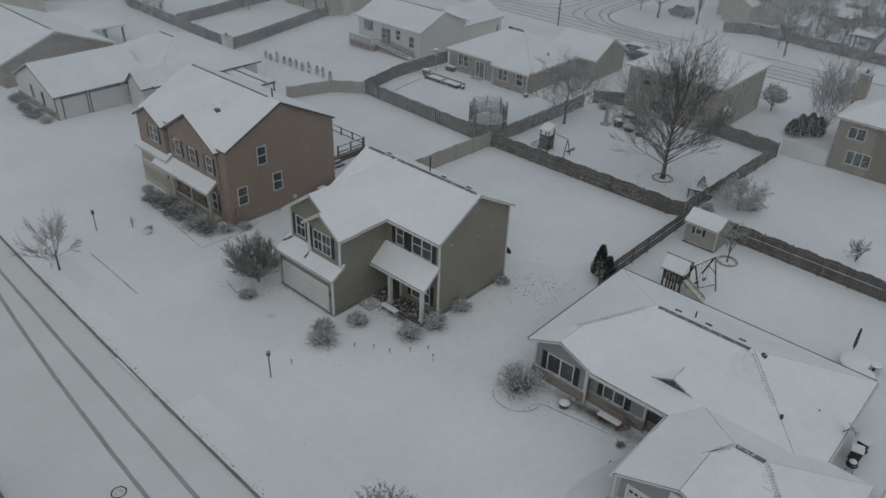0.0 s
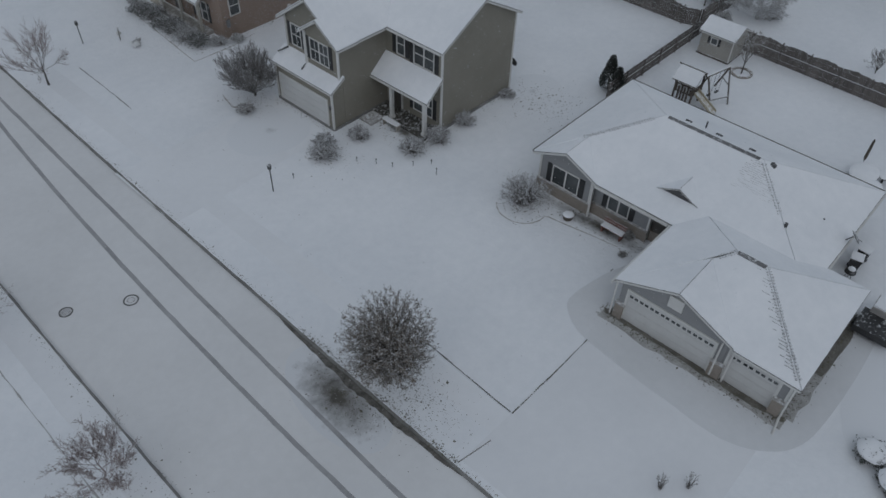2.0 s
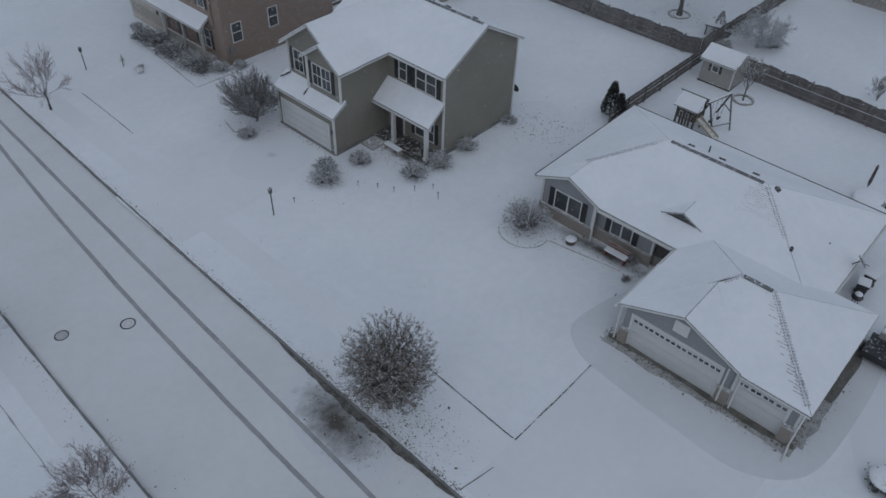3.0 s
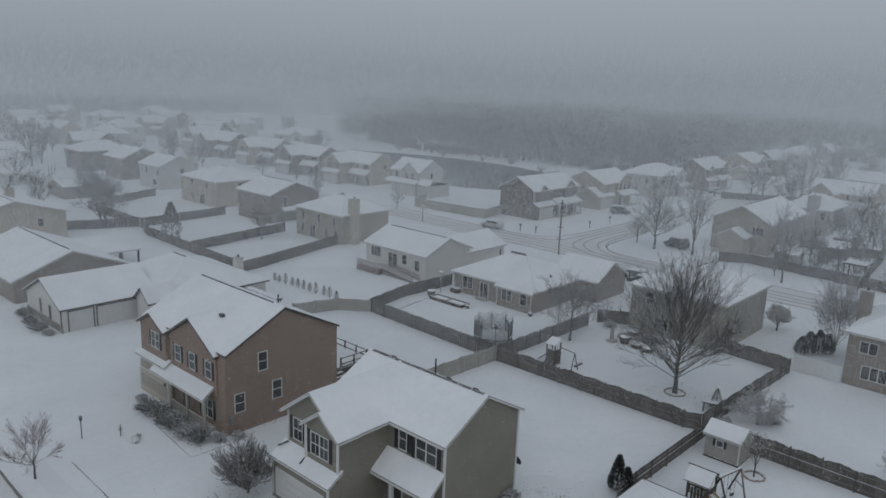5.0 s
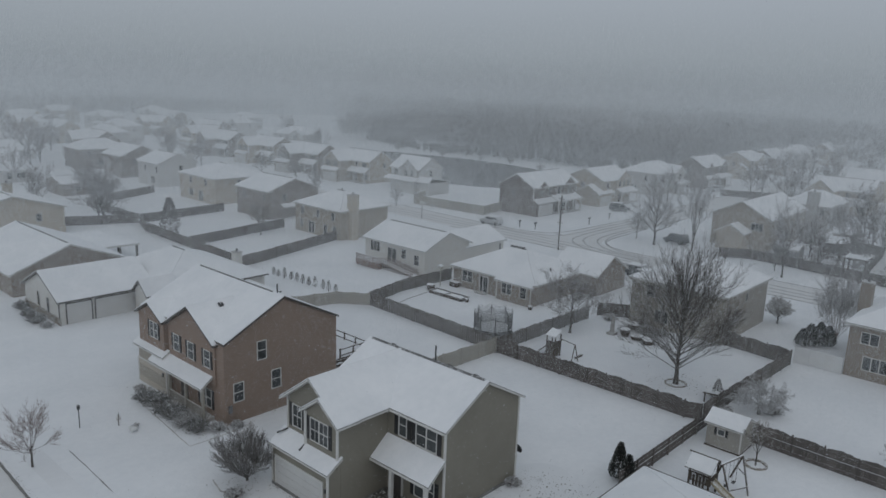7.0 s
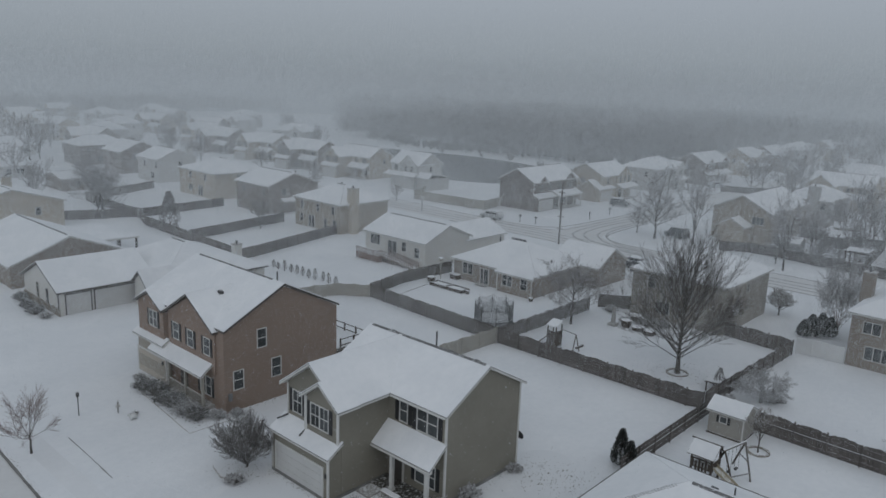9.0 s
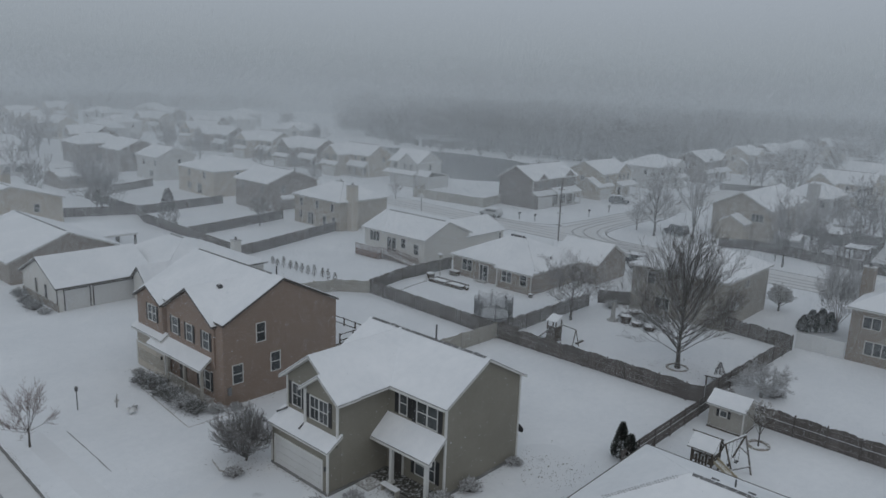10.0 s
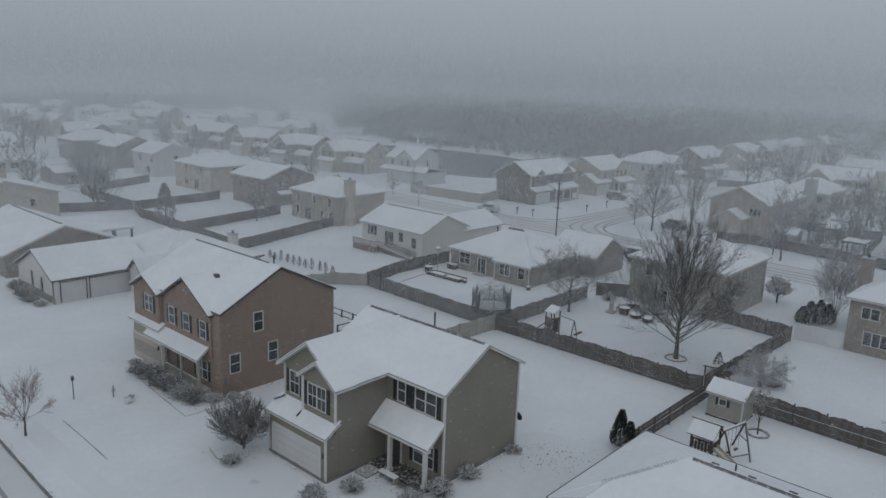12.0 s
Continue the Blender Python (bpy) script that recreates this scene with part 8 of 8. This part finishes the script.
def ac_unit(x, y, label):
    a = thing("air_conditioner", (x, y, 0), label, "air conditioner", "outdoor units")
    part("case", boxes((x - 0.4, x + 0.4, y - 0.4, y + 0.4, 0.05, 0.8)), STEEL, a)
    part("pad", boxes((x - 0.5, x + 0.5, y - 0.5, y + 0.5, 0, 0.05)), CONCRETE, a)
    part("snow_cap", boxes((x - 0.38, x + 0.38, y - 0.38, y + 0.38, 0.8, 0.88)), ROOF_SNOW, a)


ac_unit(43.6, 55.4, "grey outdoor air conditioner beside the brick house")
shrub((45.2, 55.3), 0.7, 1.1, 220, "dark shrub beside the brick house wall", group="garden shrubs")


def lean_to():
    l = thing("lean_to", (68.0, 32.0, 0), "low wood store with a snowy sloping roof", "lean-to")
    part("roof_board", slab(bmesh.new(), [(67.7, 30.2, 1.1), (73.2, 30.2, 1.1), (73.2, 31.9, 0.95), (67.7, 31.9, 0.95)], 0.1), WOOD, l)
    part("roof_snow", slab(bmesh.new(), [(67.75, 30.25, 1.19), (73.15, 30.25, 1.19), (73.15, 31.85, 1.04), (67.75, 31.85, 1.04)], 0.078), ROOF_SNOW, l)
    for x, y in ((67.85, 30.35), (73.05, 30.35), (67.85, 31.75), (73.05, 31.75)):
        part("post", boxes((x - 0.05, x + 0.05, y - 0.05, y + 0.05, 0, 0.93)), WOOD, l)
    part("back_board", boxes((67.8, 73.1, 30.25, 30.32, 0.05, 1.0)), WOOD, l)


lean_to()
for k, (x, y) in enumerate(((65.2, 31.0), (64.7, 31.0))):
    p = thing("fire_wood_stump", (x, y, 0), "cut stump capped with snow beside a fence", "stump", "stumps")
    part("wood", tubes(((x, y, 0), (x, y, 0.5), 0.22), sides=12), BARK, p)
    part("snow_cap", tubes(((x, y, 0.5), (x, y, 0.6), 0.2), sides=12), ROOF_SNOW, p)


def hoop(x, y, label):
    h = thing("basketball_hoop", (x, y, 0), label, "basketball hoop", "basketball hoops")
    part("pole", tubes(((x, y, 0), (x, y, 3.2), 0.06)), IRON, h)
    part("backboard", boxes((x - 0.08, x - 0.03, y - 0.6, y + 0.6, 2.7, 3.5)), TRIM, h, "white backboard")
    part("rim", tubes(((x - 0.1, y - 0.2, 2.95), (x - 0.5, y - 0.2, 2.95), 0.02), ((x - 0.1, y + 0.2, 2.95), (x - 0.5, y + 0.2, 2.95), 0.02), ((x - 0.5, y - 0.2, 2.95), (x - 0.5, y + 0.2, 2.95), 0.02)), IRON, h)


hoop(110.4, 108.5, "basketball hoop beside a snowy drive")


def bird_house(x, y, h):
    b = thing("bird_house", (x, y, 0), "grey bird house on a tall slim pole", "bird house")
    part("pole", tubes(((x, y, 0), (x, y, h), 0.06)), FENCE_PALE, b)
    box_part = part("box", boxes((x - 0.2, x + 0.2, y - 0.2, y + 0.2, h, h + 0.38)), FENCE_PALE, b, "weathered wooden box")
    part("roof", slab(bmesh.new(), [(x - 0.28, y - 0.28, h + 0.42), (x + 0.28, y - 0.28, h + 0.42), (x + 0.28, y + 0.28, h + 0.5), (x - 0.28, y + 0.28, h + 0.5)], 0.06), ROOF_SNOW, box_part, "roof white with snow")


bird_house(77.2, 72.7, 2.5)


def storage_box(x, y):
    b = thing("storage_box", (x, y, 0), "low brown garden storage box with snowy lid", "storage box")
    part("body", boxes((x - 0.35, x + 0.35, y - 0.65, y + 0.65, 0, 0.55)), WOOD, b)
    part("lid", boxes((x - 0.4, x + 0.4, y - 0.7, y + 0.7, 0.55, 0.62)), WOOD, b)
    part("snow_cap", boxes((x - 0.37, x + 0.37, y - 0.67, y + 0.67, 0.62, 0.69)), ROOF_SNOW, b, "snow on the lid")


storage_box(78.8, 71.5)
planter(74.6, 65.7, 0.28, 0.4, "small dark tub beside a raised bed")
planter(78.15, 58.5, 0.32, 0.42, "small dark tub beside a brick wall")
for x, y, r, h in ((78.3, 44.1, 0.75, 0.45), (77.9, 42.5, 0.7, 0.5), (81.6, 46.2, 0.8, 0.55)):
    planter(x, y, r, h, "broad tub heaped with snow")
ribbon("bed_edge", [(67.7, 71.0), (70.8, 71.6), (73.9, 72.0)], 0.09, 0.05, WOOD, "dark timber edging across a lawn", "bed edge", 0.02, 64, kind="", thick=0.05)
for x, y in ((119.8, 87.8), (119.2, 91.0), (133.0, 84.2), (141.0, 84.4)):
    m = thing("mailbox", (x, y, 0), "dark mailbox on a post beside the street", "mailbox", "mailboxes")
    part("post", boxes((x - 0.06, x + 0.06, y - 0.06, y + 0.06, 0, 1.1)), IRON, m)
    part("box", boxes((x - 0.2, x + 0.25, y - 0.15, y + 0.15, 1.1, 1.4)), IRON, m)


def pergola(x, y):
    p = thing("pergola", (x, y, 0), "dark wooden garden pergola with snow on its top", "pergola")
    for sx in (-1.5, 1.5):
        for sy in (-1.5, 1.5):
            part("post", boxes((x + sx - 0.09, x + sx + 0.09, y + sy - 0.09, y + sy + 0.09, 0, 2.5)), WOOD, p)
        part("beam", boxes((x + sx - 0.07, x + sx + 0.07, y - 1.8, y + 1.8, 2.5, 2.68)), WOOD, p)
    for k in range(7):
        part("rafter", boxes((x - 1.9, x + 1.9, y - 1.55 + k * 0.5, y - 1.45 + k * 0.5, 2.68, 2.82)), WOOD, p)
    part("snow", boxes((x - 1.7, x + 1.7, y - 1.6, y + 1.6, 2.82, 2.9)), ROOF_SNOW, p, "layer of snow on the rafters")
    return p


pergola(131.5, 35.6)
pergola(141.0, 41.6)


def small_shed(x, y, turn, label, wall):
    s = thing("shed", (0, 0, 0), label, "shed", "far garden sheds")
    w = bmesh.new()
    gable_wall(w, -1.5, 1.5, -1.9, 1.9, 0, 2.0, 2.75, "y")
    part("wall", w, wall, s, "boarded walls")
    roof(s, gable_planes(-1.75, 1.75, -2.1, 2.1, 1.95, 2.85, "y"))
    part("door", boxes((-1.55, -1.5, -0.5, 0.5, 0.05, 1.9)), DARK_TRIM, s)
    s.matrix_basis = pose(x, y, 0, 0, 0, turn)
    return s


small_shed(146.5, 42.5, 8, "low brown garden shed capped with snow", UMBER)
small_shed(134.0, 46.5, 0, "low grey garden shed capped with snow", GREY_SIDING)
small_shed(156.5, 44.0, 15, "low brown garden shed beside bare trees", UMBER)


def lawn_ornament(x, y):
    o = thing("lawn_ornament", (x, y, 0), "low white lawn ornament standing in snow", "ornament")
    bm = bmesh.new()
    dome(bm, (x, y, 0.18), 0.34, 0.2, 0.3, 5, 14)
    dome(bm, (x - 0.3, y + 0.1, 0.36), 0.14, 0.13, 0.2, 4, 10)
    part("body", bm, VINYL, o, "white moulded body", True)
    for dx, dy in ((-0.2, -0.1), (-0.2, 0.1), (0.2, -0.1), (0.2, 0.1)):
        part("leg", tubes(((x + dx, y + dy, 0), (x + dx, y + dy, 0.24), 0.04)), VINYL, o)
    return o


lawn_ornament(29.1, 60.2)


def patio_cover():
    p = thing("patio_roof", (54.0, 81.0, 0), "long low snow-covered patio roof with dark edges", "patio roof")
    pts = [(52.7, 77.7), (55.2, 77.7), (55.2, 84.4), (52.7, 84.4)]
    part("cover", slab(bmesh.new(), [(x, y, 2.4) for x, y in pts], 0.16), DARK_TRIM, p, "dark edged boards")
    part("roof_snow", slab(bmesh.new(), [(x + (0.1 if x < 54 else -0.1), y + (0.1 if y < 80 else -0.1), 2.49) for x, y in pts], 0.085), ROOF_SNOW, p)
    part("ridge_rail", boxes((53.9, 54.0, 77.7, 84.4, 2.5, 2.6)), DARK_TRIM, p)
    for x in (52.85, 55.05):
        for y in (77.9, 81.0, 84.2):
            part("post", boxes((x - 0.07, x + 0.07, y - 0.07, y + 0.07, 0, 2.24)), DARK_TRIM, p)
    return p


patio_cover()
for x, y, r in ((69.8, 35.4, 0.95), (59.6, 24.1, 0.75)):
    ribbon("tree_ring", [(x + r * math.cos(a * 0.3491), y + r * math.sin(a * 0.3491)) for a in range(19)], 0.16, 0.12, STONE, "low stone ring round a tree trunk", "stone ring", 0.03, 77, kind="", thick=0.12)


# ---- bits of grass, soil and leaf that show through the snow ----
def ground_flecks():
    rng = np.random.default_rng(41)
    spots = []
    def line(n, a, b, off, spread, z, size=0.03, one_sided=False):
        u = rng.random(n)
        a, b = np.array(a, float), np.array(b, float)
        d = (b - a) / np.linalg.norm(b - a)
        side = np.array([-d[1], d[0]])
        g = rng.normal(0, spread, n)
        g = np.abs(g) * (1 if spread > 0 else -1) if one_sided else g
        p = a + (b - a) * u[:, None] + side * (off + g)[:, None]
        spots.append(np.column_stack([p, np.full(n, z), size * rng.lognormal(0, 0.45, n)]))
    def patch(n, x, y, sx, sy, z, size=0.03):
        spots.append(np.column_stack([rng.normal(x, sx, n), rng.normal(y, sy, n), np.full(n, z), size * rng.lognormal(0, 0.45, n)]))
    line(2600, (31.75, 18.5), (31.75, 8.0), -0.05, 0.34, 0.05)
    line(900, (32.0, 8.35), (41.0, 8.35), -0.15, 0.3, 0.05)
    for y0, y1 in ((8, 18), (18, 30), (30, 45), (45, 62)):
        line(320, (kerb_x(y0), y0), (kerb_x(y1), y1), -0.22, 0.1, 0.012, 0.022)
        line(200, (kerb_x(y0) - 9.33, y0), (kerb_x(y1) - 9.33, y1), 0.3, 0.22, 0.016, 0.022)
    line(500, (kerb_x(18), 18), (kerb_x(29), 29), -0.2, 0.16, 0.025, 0.03)
    patch(900, 20.6, 22.2, 0.9, 1.5, 0.025, 0.026)
    patch(500, 18.4, 24.0, 0.6, 1.5, -0.09, 0.028)
    patch(500, 8.4, 27.0, 1.2, 2.4, 0.016, 0.024)
    patch(700, 37.0, 22.6, 0.5, 2.6, 0.022, 0.03)
    patch(300, 35.6, 26.6, 0.8, 0.8, 0.022, 0.03)
    patch(520, 45.4, 33.0, 1.3, 1.8, 0.02, 0.035)
    line(420, (45.1, 35.5), (37.6, 35.5), -0.1, 0.25, 0.02, 0.03)
    line(240, (32.3, 46.7), (32.3, 40.9), -0.1, 0.15, 0.02, 0.026)
    patch(420, 35.4, 37.4, 0.6, 1.6, 0.02, 0.032)
    patch(260, 30.4, 39.0, 0.8, 0.9, 0.014, 0.026)
    patch(300, 30.9, 48.0, 1.0, 1.1, 0.02, 0.028)
    patch(700, 32.6, 60.5, 0.6, 3.0, 0.012, 0.032)
    line(300, (46.0, 56.0), (35.0, 56.0), -0.1, 0.3, 0.012, 0.03)
    patch(380, 69.8, 35.4, 2.2, 2.2, 0.02, 0.04)
    patch(90, 24.5, 38.0, 4.0, 9.0, 0.014, 0.024)
    spots_all = np.concatenate(spots)
    n = len(spots_all)
    c, r = spots_all[:, :3], spots_all[:, 3:]
    a = rng.uniform(0, 2 * math.pi, n)
    u = np.column_stack([np.cos(a), np.sin(a), rng.uniform(0, 0.5, n)]) * r
    w = np.column_stack([-np.sin(a), np.cos(a), rng.uniform(0, 0.5, n)]) * r * rng.uniform(0.25, 0.8, n)[:, None]
    quads = np.stack([c - u, c - w * 0.8, c + u, c + w], 1)
    me = bpy.data.meshes.new("ground_litter")
    me.from_pydata(quads.reshape(-1, 3).tolist(), [], np.arange(4 * n).reshape(-1, 4).tolist())
    me.materials.append(LITTER)
    return tagged(new("ground_litter", me), "blades of grass and leaf litter poking through snow", "litter", kind="stuff")


LITTER = material("grass_and_litter", (0.07, 0.066, 0.048), (0.22, 0.205, 0.16), 0.9, 1.4, 9.0, 0.0)
ground_flecks()


# ---- falling snow, thin near the camera; far off a veil of slivers added as haze ----
def snowfall():
    rng = np.random.default_rng(99)
    def flakes(n, near, far, half, grow, low=0.3, high=24.0):
        d = near * (far / near) ** rng.random(n)
        a = radians(42) + rng.uniform(-half, half, n)
        c = np.stack([5.6 + d * np.cos(a), 7.4 + d * np.sin(a), rng.uniform(low, high, n)], 1)
        r = (grow * d * rng.uniform(0.7, 1.3, n))[:, None]
        u = rng.normal(size=(n, 3))
        u /= np.linalg.norm(u, axis=1)[:, None]
        w = np.cross(u, rng.normal(size=(n, 3)))
        w /= np.linalg.norm(w, axis=1)[:, None]
        return np.stack([c + r * u, c + r * (-0.5 * u + 0.87 * w), c + r * (-0.5 * u - 0.87 * w)], 1)
    def haze_slivers(n, near, far, half, long, area, body=15.0, top=36.0):
        """Haze stand-in far off: thin slivers, leaning about their fall, that lengthen with distance."""
        d = near * (far / near) ** rng.random(n)
        a = radians(42) + rng.uniform(-half, half, n)
        z = np.where(rng.random(n) < 0.588, rng.uniform(0.2, body, n), top - (top - body) * np.sqrt(rng.random(n)))
        c = np.stack([5.6 + d * np.cos(a), 7.4 + d * np.sin(a), z], 1)
        size = long * d * rng.uniform(0.6, 1.4, n)
        lean = rng.normal(0, 0.55, n)
        way = rng.uniform(0, 2 * math.pi, n)
        u = np.stack([np.sin(lean) * np.cos(way), np.sin(lean) * np.sin(way), np.cos(lean)], 1) * (size / 2)[:, None]
        w = np.cross(u, rng.normal(size=(n, 3)))
        w *= (area * d / long / np.linalg.norm(w, axis=1))[:, None]
        return np.stack([c + u, c - u + w, c - u - w], 1)
    tris = np.concatenate([flakes(9000, 12, 62, 0.62, 0.0005), flakes(3600, 14, 62, 0.62, 0.0009), haze_slivers(HAZE_VEIL, 55, 460, 0.56, 0.0055, 2.05e-7)])
    n = len(tris)
    me = bpy.data.meshes.new("snowfall")
    me.vertices.add(3 * n)
    me.vertices.foreach_set("co", tris.reshape(-1).astype(np.float32))
    me.loops.add(3 * n)
    me.loops.foreach_set("vertex_index", np.arange(3 * n, dtype=np.int32))
    me.polygons.add(n)
    me.polygons.foreach_set("loop_start", np.arange(0, 3 * n, 3, dtype=np.int32))
    me.update(calc_edges=True)
    me.materials.append(FLAKE)
    return tagged(new("snowfall", me), "falling snowflakes, and far slivers added as haze", "snowfall", kind="stuff")


HAZE_VEIL = 2400000
FLAKE = material("snowflake", (0.725, 0.76, 0.782), (0.785, 0.82, 0.84), 0.9, 0.5, 3.0, 0.0, sheen=0.1)
snowfall()
